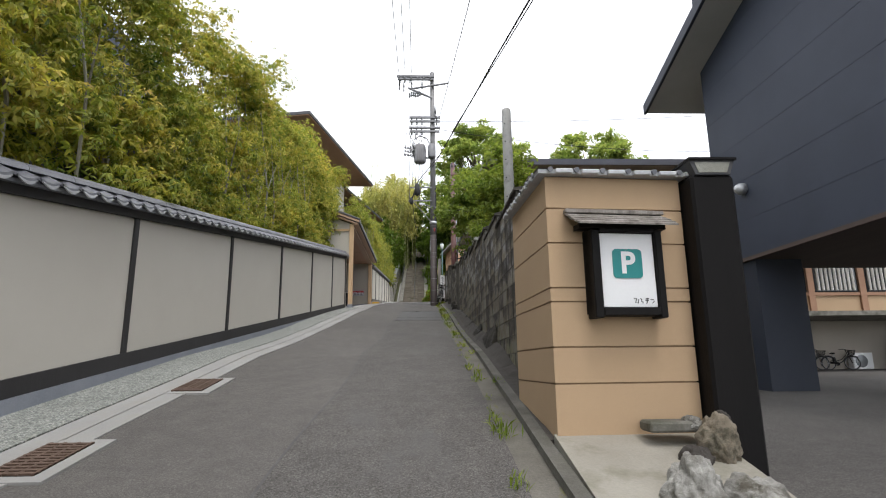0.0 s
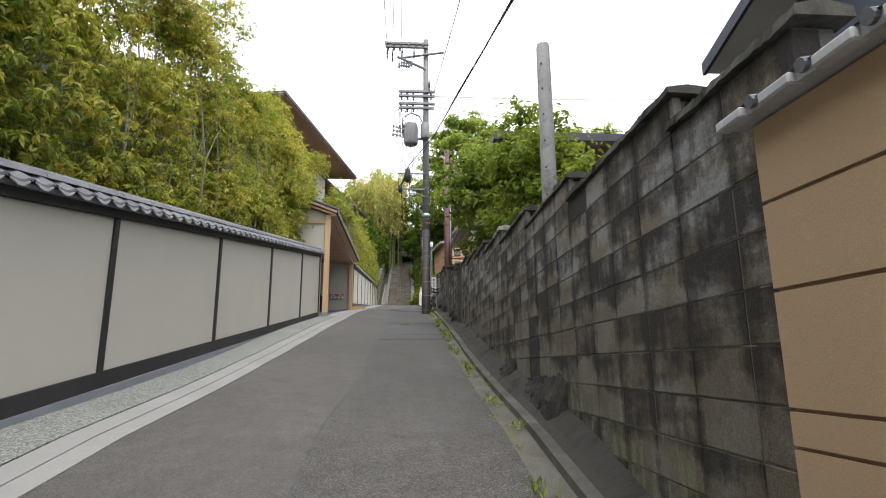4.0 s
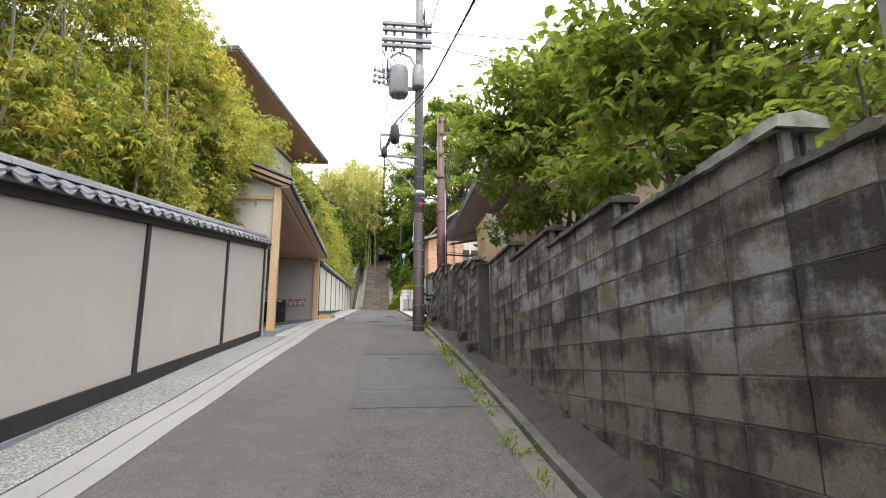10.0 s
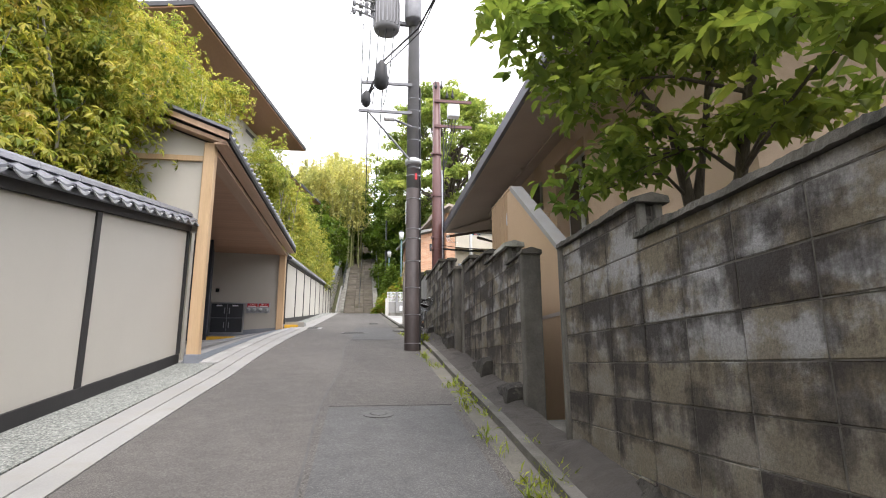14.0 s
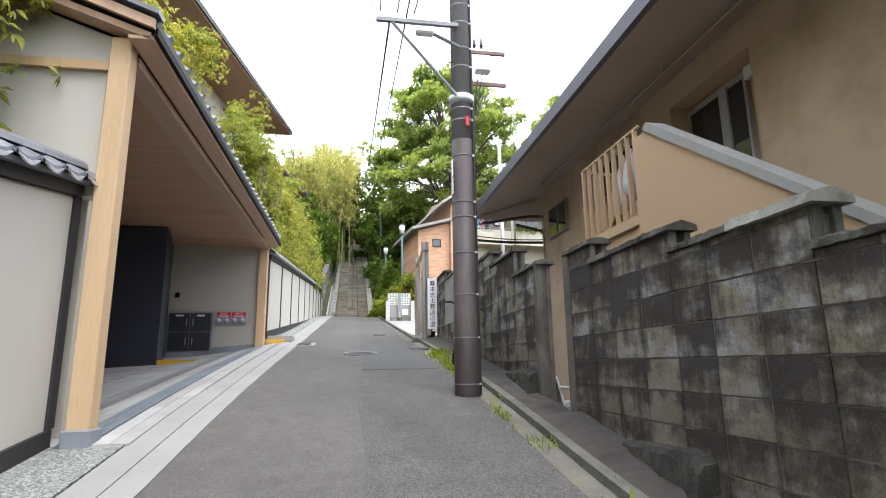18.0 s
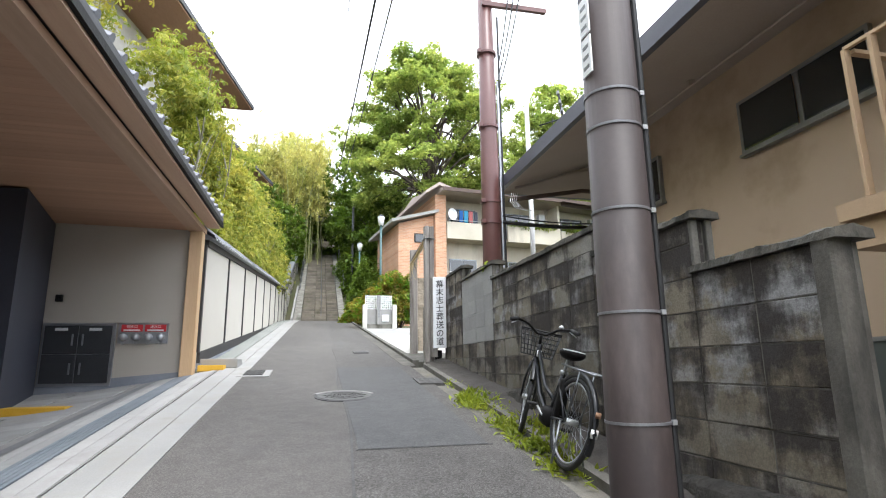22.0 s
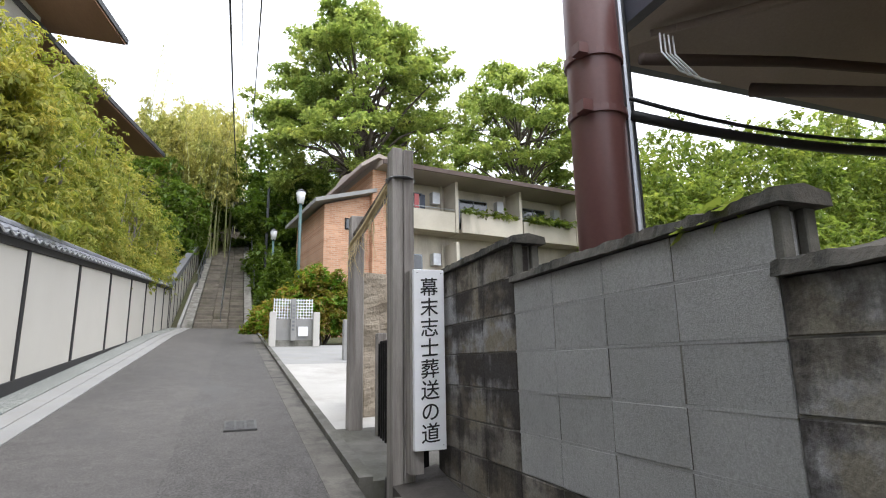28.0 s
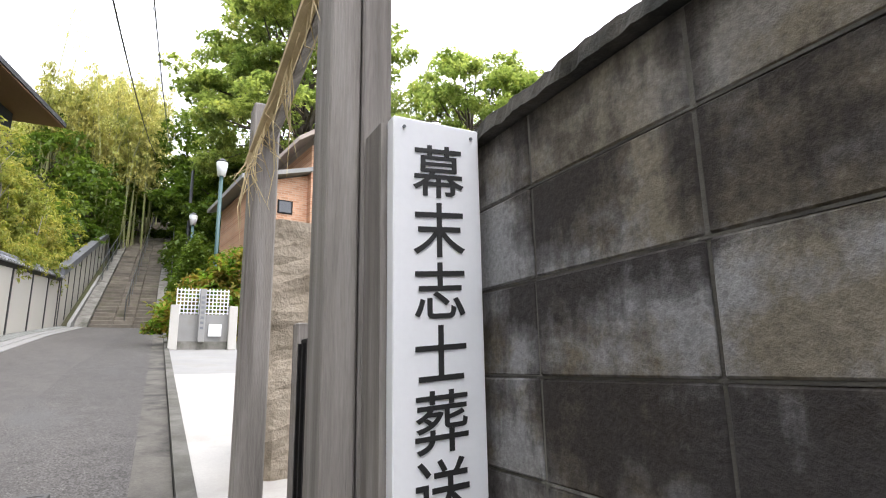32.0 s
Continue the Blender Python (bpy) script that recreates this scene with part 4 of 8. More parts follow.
# ---- concrete block walls ----
def block_wall(name, label, sections, bed0=2.766, new_range=None):
    y0, y1 = sections[0][0], sections[-1][1]
    root = thing(name, label, "wall", kind="structure")
    core = B()
    for a, b, t in sections:
        sweep([a + 0.004, b - 0.004], lambda y: [(x_wall_r(y) + 0.0045, gz(y) - 0.5), (x_wall_r(y) + 0.15, gz(y) - 0.5), (x_wall_r(y) + 0.15, t - 0.055), (x_wall_r(y) + 0.0045, t - 0.055)], core)
    part("wall_core", core, MORTAR, root)
    low = sections[0][2]
    for a, b, t in sections[1:]:
        for u in (0.006, 0.106):
            part("end_flange", box(x_wall_r(a) + u, x_wall_r(a) + u + 0.044, a - 0.028, a + 0.003, low - 0.02, t - 0.052, bevel=0.004), KERB_OLD, root)
        low = t
    shared = {}
    for a, b, t in sections:
        fresh = new_range and new_range[0] <= a < new_range[1]
        n = max(1, round((b - a) / 0.4))
        w = (b - a) / n
        k0 = math.floor((gz(a) - 0.05 - bed0) / 0.2)
        k = k0
        while bed0 + 0.2 * k < t - 0.06:
            z0 = bed0 + 0.2 * k
            z1 = min(z0 + 0.2, t - 0.052)
            if t - 0.052 - z1 < 0.04:
                z1 = t - 0.052
            for i in range(n):
                yc = a + (i + 0.5) * w
                if z1 < gz(yc) + 0.06:
                    continue
                fresh = bool(new_range) and new_range[0] <= a < new_range[1] and z0 > t - 1.03
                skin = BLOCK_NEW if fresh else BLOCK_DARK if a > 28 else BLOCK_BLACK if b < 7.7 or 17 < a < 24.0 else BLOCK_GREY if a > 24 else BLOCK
                key = (round(w, 3), round(z1 - z0, 2), skin.name)
                if key not in shared:
                    me = bpy.data.meshes.new("block")
                    gap = 0.002 if fresh else 0.004
                    bm = box(0, 0.1, -w / 2 + gap, w / 2 - gap, 0.003, z1 - z0 - 0.003, bevel=0.004)
                    bm.to_mesh(me)
                    bm.free()
                    me.materials.append(skin)
                    shared[key] = me
                o = new("block", shared[key])
                o.parent = root
                o.matrix_world = pose(x_wall_r(yc) + random.uniform(-0.003, 0.003), yc, z0, random.uniform(-0.3, 0.3), random.uniform(-0.25, 0.25), -0.5)
            if z1 < t - 0.06 and z1 > gz(a) - 0.1:
                part("mortar_bead", sweep(frange(a, b, 0.2), lambda y: [(x_wall_r(y) + 0.01, z1 - 0.003), (x_wall_r(y) + 0.0012 + 0.004 * noise.noise((y * 3, z1, 0)), z1 - (0.006 if fresh else 0.0025)), (x_wall_r(y) + 0.0012 + 0.004 * noise.noise((y * 3, z1, 0)), z1 + (0.006 if fresh else 0.0025)), (x_wall_r(y) + 0.01, z1 + (0.006 if fresh else 0.003))]), BLOCK_NEW if fresh else MORTAR_PALE, root)
            k += 1
            if z1 >= t - 0.053:
                break
        def rough(y, s):
            return 0.013 * noise.noise((y * 4, s, t)) + 0.009 * noise.noise((y * 17, s, t)) + 0.006 * noise.noise((y * 41, s, t))
        cap = sweep(frange(a - 0.06, b, 0.016), lambda y: [(x_wall_r(y) - 0.028 + rough(y, 1), t - 0.05 + rough(y, 2) * 0.4), (x_wall_r(y) + 0.18, t - 0.05), (x_wall_r(y) + 0.175, t - 0.012), (x_wall_r(y) + 0.075, t + 0.008 + rough(y, 3)), (x_wall_r(y) - 0.022 + rough(y, 4), t - 0.012 + rough(y, 5))])
        part("cap", cap, CAPSTONE, root, "mossy concrete cap")
        if a in (10.83, 18.33):
            part("cap_patch", sweep(frange(a - 0.066, a + 0.5, 0.05), lambda y: [(x_wall_r(y) - 0.034 + rough(y, 1), t - 0.052), (x_wall_r(y) + 0.186, t - 0.052), (x_wall_r(y) + 0.18, t - 0.006), (x_wall_r(y) + 0.075, t + 0.018 + rough(y, 3)), (x_wall_r(y) - 0.03 + rough(y, 4), t - 0.004 + rough(y, 5))]), CAP_PALE, root, "pale lichen-spotted cement capping")
    return root


block_wall("wall_east_lower", "stained grey concrete block wall stepping up the lane", [(5.06, 5.9, 3.03), (5.9, 7.6, 3.2), (7.6, 9.2, 3.38), (9.2, 10.83, 3.57), (10.83, 12.4, 3.76), (12.4, 13.85, 3.93), (13.85, 15.43, 4.09), (15.43, 16.68, 4.29)])
block_wall("wall_east_middle", "blackened concrete block wall between two side openings", [(17.72, 18.33, 4.46), (18.33, 19.42, 4.66), (19.42, 20.6, 4.8), (20.6, 21.16, 4.97)])
block_wall("wall_east_upper", "concrete block wall with one fresh grey section", [(21.96, 22.86, 5.04), (22.86, 24.04, 5.36), (24.04, 25.4, 5.57), (25.4, 26.72, 5.58), (26.72, 28.26, 5.78), (28.26, 29.5, 5.99)], new_range=(26.5, 28.0))

# ---- tan pier with the parking sign ----
def tan_pier():
    root = thing("sign_pier", "tan stucco pier with scored joints and a grey tile cap", "pier", (1.4, 4.4, 0.7), kind="structure")

    def p(name, bm, mat, label=""):
        o = part(name, bm, mat, root, label)
        o.matrix_parent_inverse = root.matrix_world.inverted()
        return o
    zs = [0.5, 1.11, 1.36, 1.68, 1.78, 2.11, 2.37, 2.62]
    plan = [(0.92, 3.87), (1.97, 3.95), (1.97, 5.05), (0.87, 5.05)]
    inner = [(0.93, 3.88), (1.96, 3.96), (1.96, 5.04), (0.88, 5.04)]
    p("core", prism(inner, "z", 0.45, 2.62), GROOVE)
    for a, b in zip(zs, zs[1:]):
        p("stucco_band", prism(plan, "z", a + 0.006, b - 0.006), TAN)
    p("cap_slab", prism([(0.86, 3.81), (2.02, 3.89), (2.02, 5.1), (0.81, 5.1)], "z", 2.622, 2.655), TILE_PALE, "pale grey cap tiles")
    bm = B()
    e = [bm.verts.new(q) for q in ((0.85, 3.8, 2.657), (2.03, 3.88, 2.657), (2.03, 5.11, 2.657), (0.8, 5.11, 2.657))]
    u = [bm.verts.new(q) for q in ((1.25, 4.3, 2.75), (1.7, 4.3, 2.75), (1.7, 4.75, 2.75), (1.25, 4.75, 2.75))]
    for i in range(4):
        bm.faces.new((e[i], e[(i + 1) % 4], u[(i + 1) % 4], u[i]))
    bm.faces.new(u)
    p("cap_roof", bm, TILE, "low grey tiled hip")
    for i in range(6):
        x = 0.95 + i * 0.2
        y = 3.8 + 0.07 * (x - 0.92)
        p("cap_tile", tube([(x, y - 0.008, 2.648), (x, y + 0.25, 2.695)], 0.02, 10), TILE)
        p("cap_rim", box(x + 0.035, x + 0.165, y - 0.018, y + 0.03, 2.618, 2.652, bevel=0.006), TILE_PALE)
    for i in range(6):
        y = 3.95 + i * 0.2
        x = 0.85 - 0.04 * (y - 3.9)
        p("cap_tile", tube([(x - 0.01, y, 2.648), (x + 0.25, y, 2.695)], 0.02, 10), TILE)
        p("cap_rim", box(x - 0.018, x + 0.03, y + 0.035, y + 0.165, 2.618, 2.652, bevel=0.006), TILE_PALE)
    return root


tan_pier()


def place(ob, root):
    ob.matrix_parent_inverse = root.matrix_world.inverted()
    return ob


def ring_of(root):
    """Returns a function that adds parts to root, given in world coordinates."""
    inv = root.matrix_world.inverted()

    def add(name, bm, mat, label="", under=None, smooth=False):
        o = part(name, bm, mat, under or root, label, smooth)
        o.matrix_parent_inverse = inv if under is None else Matrix.Identity(4)
        return o
    return add


def lettering(name, body, size, m, mat, parent, depth=0.002, bold=0.0):
    """Flat raised lettering in the built-in font, centred at the pose m."""
    cu = bpy.data.curves.new(name, "FONT")
    cu.body, cu.size, cu.extrude, cu.offset = body, size, depth, bold
    cu.align_x, cu.align_y = "CENTER", "CENTER"
    tmp = bpy.data.objects.new(name, cu)
    scene.collection.objects.link(tmp)
    bpy.context.view_layer.update()
    me = bpy.data.meshes.new_from_object(tmp.evaluated_get(bpy.context.evaluated_depsgraph_get()))
    bpy.data.objects.remove(tmp)
    me.materials.clear()
    o = link_mesh(name, me, mat, parent)
    o.matrix_parent_inverse = Matrix.Identity(4) if parent.parent else parent.matrix_world.inverted()
    o.matrix_basis = m
    return o


# ---- parking sign, pillar and rocks at the court entrance ----
def parking_sign():
    s = thing("parking_sign", "wall-mounted white parking light box in a dark wooden shrine-like frame", "sign", (1.46, 3.8, 1.9))
    add = ring_of(s)
    add("back_board", box(1.2, 1.73, 3.8, 3.9, 1.6, 2.2), BLACK)
    add("panel", box(1.265, 1.675, 3.77, 3.8, 1.64, 2.17, bevel=0.004), WHITE, "white translucent acrylic panel")
    for x0, x1 in ((1.2, 1.262), (1.678, 1.73)):
        add("frame_post", box(x0, x1, 3.735, 3.88, 1.565, 2.19, bevel=0.006), BLACK)
    add("frame_rail", box(1.262, 1.678, 3.735, 3.86, 1.58, 1.637, bevel=0.005), BLACK)
    add("frame_rail", box(1.262, 1.678, 3.735, 3.86, 2.173, 2.2, bevel=0.005), BLACK)
    for i in range(4):
        y = 3.87 - i * 0.05
        z = 2.325 - i * 0.028
        add("roof_shingle", prism([(y, z), (y, z + 0.014), (y - 0.085, z - 0.022), (y - 0.085, z - 0.036)], "x", 1.07 + random.uniform(-0.012, 0.01), 1.81 + random.uniform(-0.01, 0.012)), WOOD_GREY, "weathered shingle")
    add("ridge_board", box(1.06, 1.82, 3.83, 3.89, 2.335, 2.365, bevel=0.004), WOOD_GREY)
    add("eave_rail", box(1.12, 1.77, 3.74, 3.86, 2.2, 2.235), BLACK)
    add("badge", rounded(1.36, 1.58, 1.845, 2.055, 0.03, 3.764, 3.77), TEAL, "teal rounded parking badge")
    lettering("letter", "P", 0.215, pose(1.47, 3.7625, 1.948, 90, 0, 0), WHITE, s, 0.001, 0.006)
    # brush-written house name as plain strokes
    for k, pts in enumerate((((0, 0.018), (0.022, 0.014), (0.01, -0.012), (0.03, -0.016), (0.036, 0.01)), ((0.05, 0.018), (0.058, 0.008), (0.052, -0.004), (0.07, -0.008), (0.062, -0.018)), ((0.088, 0.014), (0.112, 0.016)), ((0.086, 0.004), (0.112, 0.005)), ((0.1, 0.02), (0.098, -0.012), (0.09, -0.017)), ((0.125, 0.008), (0.148, 0.01), (0.15, -0.006), (0.136, -0.016)))):
        add("brush_stroke", tube([(1.497 + x, 3.769, 1.685 + z) for x, z in pts], 0.0032, 5), INK)
    pivot = Matrix.Translation((1.47, 3.84, 0))
    s.matrix_world = Matrix.Translation((-0.014, 0.02, -0.012)) @ pivot @ Matrix.Rotation(math.radians(5.5), 4, "Z") @ pivot.inverted() @ s.matrix_world


def rounded(x0, x1, z0, z1, r, y0, y1):
    pts = []
    for cx, cz, a0 in ((x1 - r, z1 - r, 0), (x0 + r, z1 - r, 90), (x0 + r, z0 + r, 180), (x1 - r, z0 + r, 270)):
        pts += [(cx + r * math.cos(radians(a0 + k * 22.5)), cz + r * math.sin(radians(a0 + k * 22.5))) for k in range(5)]
    return prism(pts, "y", y0, y1)


parking_sign()


def rock(at, r, seed, label, mat=ROCK):
    bm = B()
    bmesh.ops.create_icosphere(bm, subdivisions=5, radius=1)
    for v in bm.verts:
        n = v.co.normalized()
        d = 1 + 0.35 * noise.noise(n * 1.3 + Vector((seed, 0, 0))) + 0.16 * noise.noise(n * 3.5 + Vector((0, seed, 0))) + 0.06 * noise.noise(n * 9 + Vector((seed, seed, 0)))
        d -= 0.16 * abs(noise.noise(n * 2.4 + Vector((3, seed, 1)))) + 0.07 * abs(noise.noise(n * 6 + Vector((1, 2, seed)))) + 0.025 * abs(noise.noise(n * 15 + Vector((seed, 2, 5))))
        v.co = Vector((n.x * r[0], n.y * r[1], n.z * r[2])) * (d + 0.06)
    o = part("rock", bm, mat, None, "", True)
    o.matrix_world = pose(*at, 0, 0, seed * 40)
    return tagged(o, label, "rock", "rocks at the court entrance")


rock((1.45, 3.05, 0.55), (0.2, 0.14, 0.21), 1.3, "craggy pale grey garden rock beside the lane")
rock((1.74, 3.0, 0.48), (0.22, 0.16, 0.17), 2.7, "broad pale garden rock")
rock((1.86, 3.55, 0.72), (0.12, 0.11, 0.19), 4.1, "upright brown garden rock against the pillar", ROCK_BROWN)
rock((1.68, 3.5, 0.62), (0.13, 0.1, 0.12), 5.2, "dark rounded rock in the gap", CONC_DARK)
rock((1.78, 3.72, 0.85), (0.07, 0.06, 0.05), 6.4, "small round stone on the pier footing")
rock((1.95, 3.66, 0.88), (0.055, 0.05, 0.05), 7.4, "small dark stone on the pier footing", CONC_DARK)
tagged(part("footing_slab", box(1.48, 1.86, 3.66, 3.86, 0.8, 0.87, bevel=0.015), CONC_OLD), "flat stone slab at the foot of the pier", "slab", kind="structure")
tagged(part("pier_apron", prism([(0.9, 2.2), (1.95, 2.2), (2.0, 3.96), (0.9, 3.9)], "z", -0.2, 0.0), CEMENT), "sloping cement apron under the pier", "apron", kind="structure")
for v in bpy.data.objects["pier_apron"].data.vertices:
    if v.co.z > -0.1:
        v.co.z = 0.77 + (v.co.y - 3.88) * 0.24 - 0.05 * max(0, v.co.x - 1.5)


def court_entrance():
    r = thing("gate_pillar", "black painted timber gate pillar with a dark metal lantern cap", "pillar", (2.15, 3.95, 0.5))
    add = ring_of(r)
    add("shaft", box(1.985, 2.31, 3.78, 4.1, 0.35, 2.6, bevel=0.02), BLACK)
    add("lantern", prism([(2.02, 2.6), (2.28, 2.6), (2.32, 2.71), (1.98, 2.71)], "y", 3.77, 4.13), ROOF_DARK, "dark tapered lantern head")
    add("lid", box(1.97, 2.33, 3.75, 4.15, 2.71, 2.728), BLACK)
    add("lantern_pane", prism([(2.045, 2.615), (2.255, 2.615), (2.285, 2.695), (2.015, 2.695)], "y", 3.764, 3.769), CAP_PALE, "pale frosted lantern pane")
    b = thing("navy_house", "large navy-blue sided house with deep grey eave", "house", (9, 8, 0.7))
    add = ring_of(b)
    add("wall", box(7.2, 7.5, -4, 12.66, 3.5, 13.0), NAVY)
    for z in frange(4.3, 11.5, 0.9):
        add("siding_joint", box(7.196, 7.2, -4, 12.66, z, z + 0.006), NAVY)
    add("end_wall", box(7.5, 14, 12.36, 12.66, 3.5, 9.0), NAVY)
    add("underside", box(7.2, 16, -4, 12.66, 3.42, 3.5), UNDERSIDE, "dark brown boarded underside")
    add("column", box(7.28, 8.3, 11.5, 12.6, 0.3, 3.42), NAVY_DARK)
    add("soffit", prism([(14.1, 8.1), (14.1, 8.3), (-4, 13.75), (-4, 13.55)], "x", 6.36, 15), SOFFIT_GREY, "pale grey soffit")
    add("roof_edge", prism([(14.15, 8.08), (14.15, 8.36), (-4, 13.85), (-4, 13.57)], "x", 6.28, 6.355), NAVY_DARK, "dark verge trim")
    add("roof_top", prism([(14.15, 8.31), (14.15, 8.4), (-4, 13.9), (-4, 13.8)], "x", 6.36, 15), ROOF_DARK)
    v = add("vent_hood", lathe([(0.13, 0), (0.13, 0.12), (0.08, 0.2), (0.01, 0.22)], 16, (0, 0, 0)), GALV, "pale round vent hood", smooth=True)
    v.matrix_world = pose(7.19, 11.43, 5.0, 0, -90, 0)
    inn = thing("inn_building", "two-storey tan inn with brown-framed windows over a parking bay", "house", (17, 20.5, 0.9))
    add = ring_of(inn)
    add("upper_wall", box(12, 24, 20, 20.3, 3.0, 5.8), TAN)
    add("lower_wall", box(12, 24, 22.5, 22.7, 0.6, 3.0), WALLGREY)
    add("slab", box(12, 24, 19.6, 22.6, 2.85, 3.02), CONC_OLD)
    add("eave", box(12, 24, 19.2, 24, 5.8, 5.95), SOFFIT_BROWN)
    for x in frange(12.6, 22.6, 2.0):
        add("pilaster", box(x - 0.12, x + 0.12, 19.9, 20.0, 3.0, 5.8), RUST_ROOF, "brown timber post")
        w = add("window", box(x + 0.16, x + 1.84, 19.95, 20.0, 3.75, 4.75), BLACK, "dark window frame")
        add("pane", box(x + 0.22, x + 0.98, 19.94, 19.95, 3.8, 4.7), GLASS, under=w)
        add("pane", box(x + 1.02, x + 1.78, 19.935, 19.945, 3.8, 4.7), GLASS, under=w)
        for k in range(9):
            add("curtain_fold", tube([(x + 0.3 + k * 0.17, 19.925, 3.82), (x + 0.3 + k * 0.17, 19.925, 4.68)], 0.05, 6), CONC_PALE, under=w)
        add("sill_band", box(x + 0.12, x + 1.88, 19.93, 20.0, 3.62, 3.74), RUST_ROOF)
    court = part("parking_court", box(1.3, 30, -12, 24, -3, 0.0), ASPHALT_OLD)
    bm = bmesh.new()
    bm.from_mesh(court.data)
    bmesh.ops.bisect_plane(bm, geom=bm.verts[:] + bm.edges[:] + bm.faces[:], plane_co=(0, 0, 0), plane_no=(0, 1, 0))
    for v in bm.verts:
        if v.co.z > -1:
            v.co.z = (0.36 + 0.023 * v.co.y) if v.co.y > -0.01 else (0.36 + 0.15 * v.co.y)
    bm.to_mesh(court.data)
    bm.free()
    tagged(court, "worn grey asphalt parking court", "ground", kind="structure")
    # air-conditioner and van seen deep in the court
    ac = thing("air_conditioner", "white outdoor air-conditioner unit on the court floor", "appliance", (17.9, 22.2, 0.86))
    add = ring_of(ac)
    add("casing", box(17.5, 18.35, 22.1, 22.4, 0.88, 1.53, bevel=0.02), WHITE)
    f = add("fan_grille", lathe([(0.25, 0), (0.25, 0.02), (0.2, 0.025), (0.05, 0.03)], 20), STEEL_DARK, "dark round fan grille")
    f.matrix_world = pose(17.85, 22.1, 1.2, 90, 0, 0)
    van = thing("parked_van", "dark blue van parked under the inn", "vehicle", (20.4, 21, 0.84))
    add = ring_of(van)
    add("body", prism([(19.1, 1.1), (19.15, 1.65), (19.7, 2.35), (22.7, 2.4), (22.8, 1.1)], "y", 20.4, 22.0), NAVY)
    add("windscreen", prism([(19.2, 1.7), (19.65, 2.27), (19.68, 2.25), (19.24, 1.68)], "y", 20.5, 21.9), GLASS)
    for x in (19.7, 22.2):
        w = add("wheel", lathe([(0.3, -0.1), (0.32, 0), (0.3, 0.1)], 20), RUBBER)
        w.matrix_world = pose(x, 20.45, 1.15, 90, 0, 0)
    add("headlight", box(19.1, 19.13, 20.5, 20.75, 1.45, 1.6), WHITE)


court_entrance()


# ---- windows ----
def window(root_name, label, x, y0, y1, z0, z1, depth=0.05, glass=GLASS):
    """Aluminium sliding window in a wall that faces the lane (towards -x)."""
    w = thing(root_name, label, "window", (x, (y0 + y1) / 2, z0), kind="structure")
    add = ring_of(w)
    f = 0.034
    for a, b, c, d in ((y0, y1, z0, z0 + f), (y0, y1, z1 - f, z1), (y0, y0 + f, z0 + f, z1 - f), (y1 - f, y1, z0 + f, z1 - f)):
        add("frame_bar", box(x - depth, x + 0.04, a, b, c, d), ALU_DULL, "aluminium frame bar")
    m = (y0 + y1) / 2
    add("mullion", box(x - depth + 0.02, x + 0.03, m - 0.022, m + 0.022, z0 + f, z1 - f), ALU_DULL)
    add("pane", box(x - 0.03, x - 0.024, y0 + f, m - 0.03, z0 + f, z1 - f), glass)
    add("pane", box(x - 0.045, x - 0.039, m + 0.03, y1 - f, z0 + f, z1 - f), glass)
    add("window_sill", box(x - 0.07, x + 0.02, y0 - 0.02, y1 + 0.02, z0 - 0.025, z0), ALU_DULL)
    return w


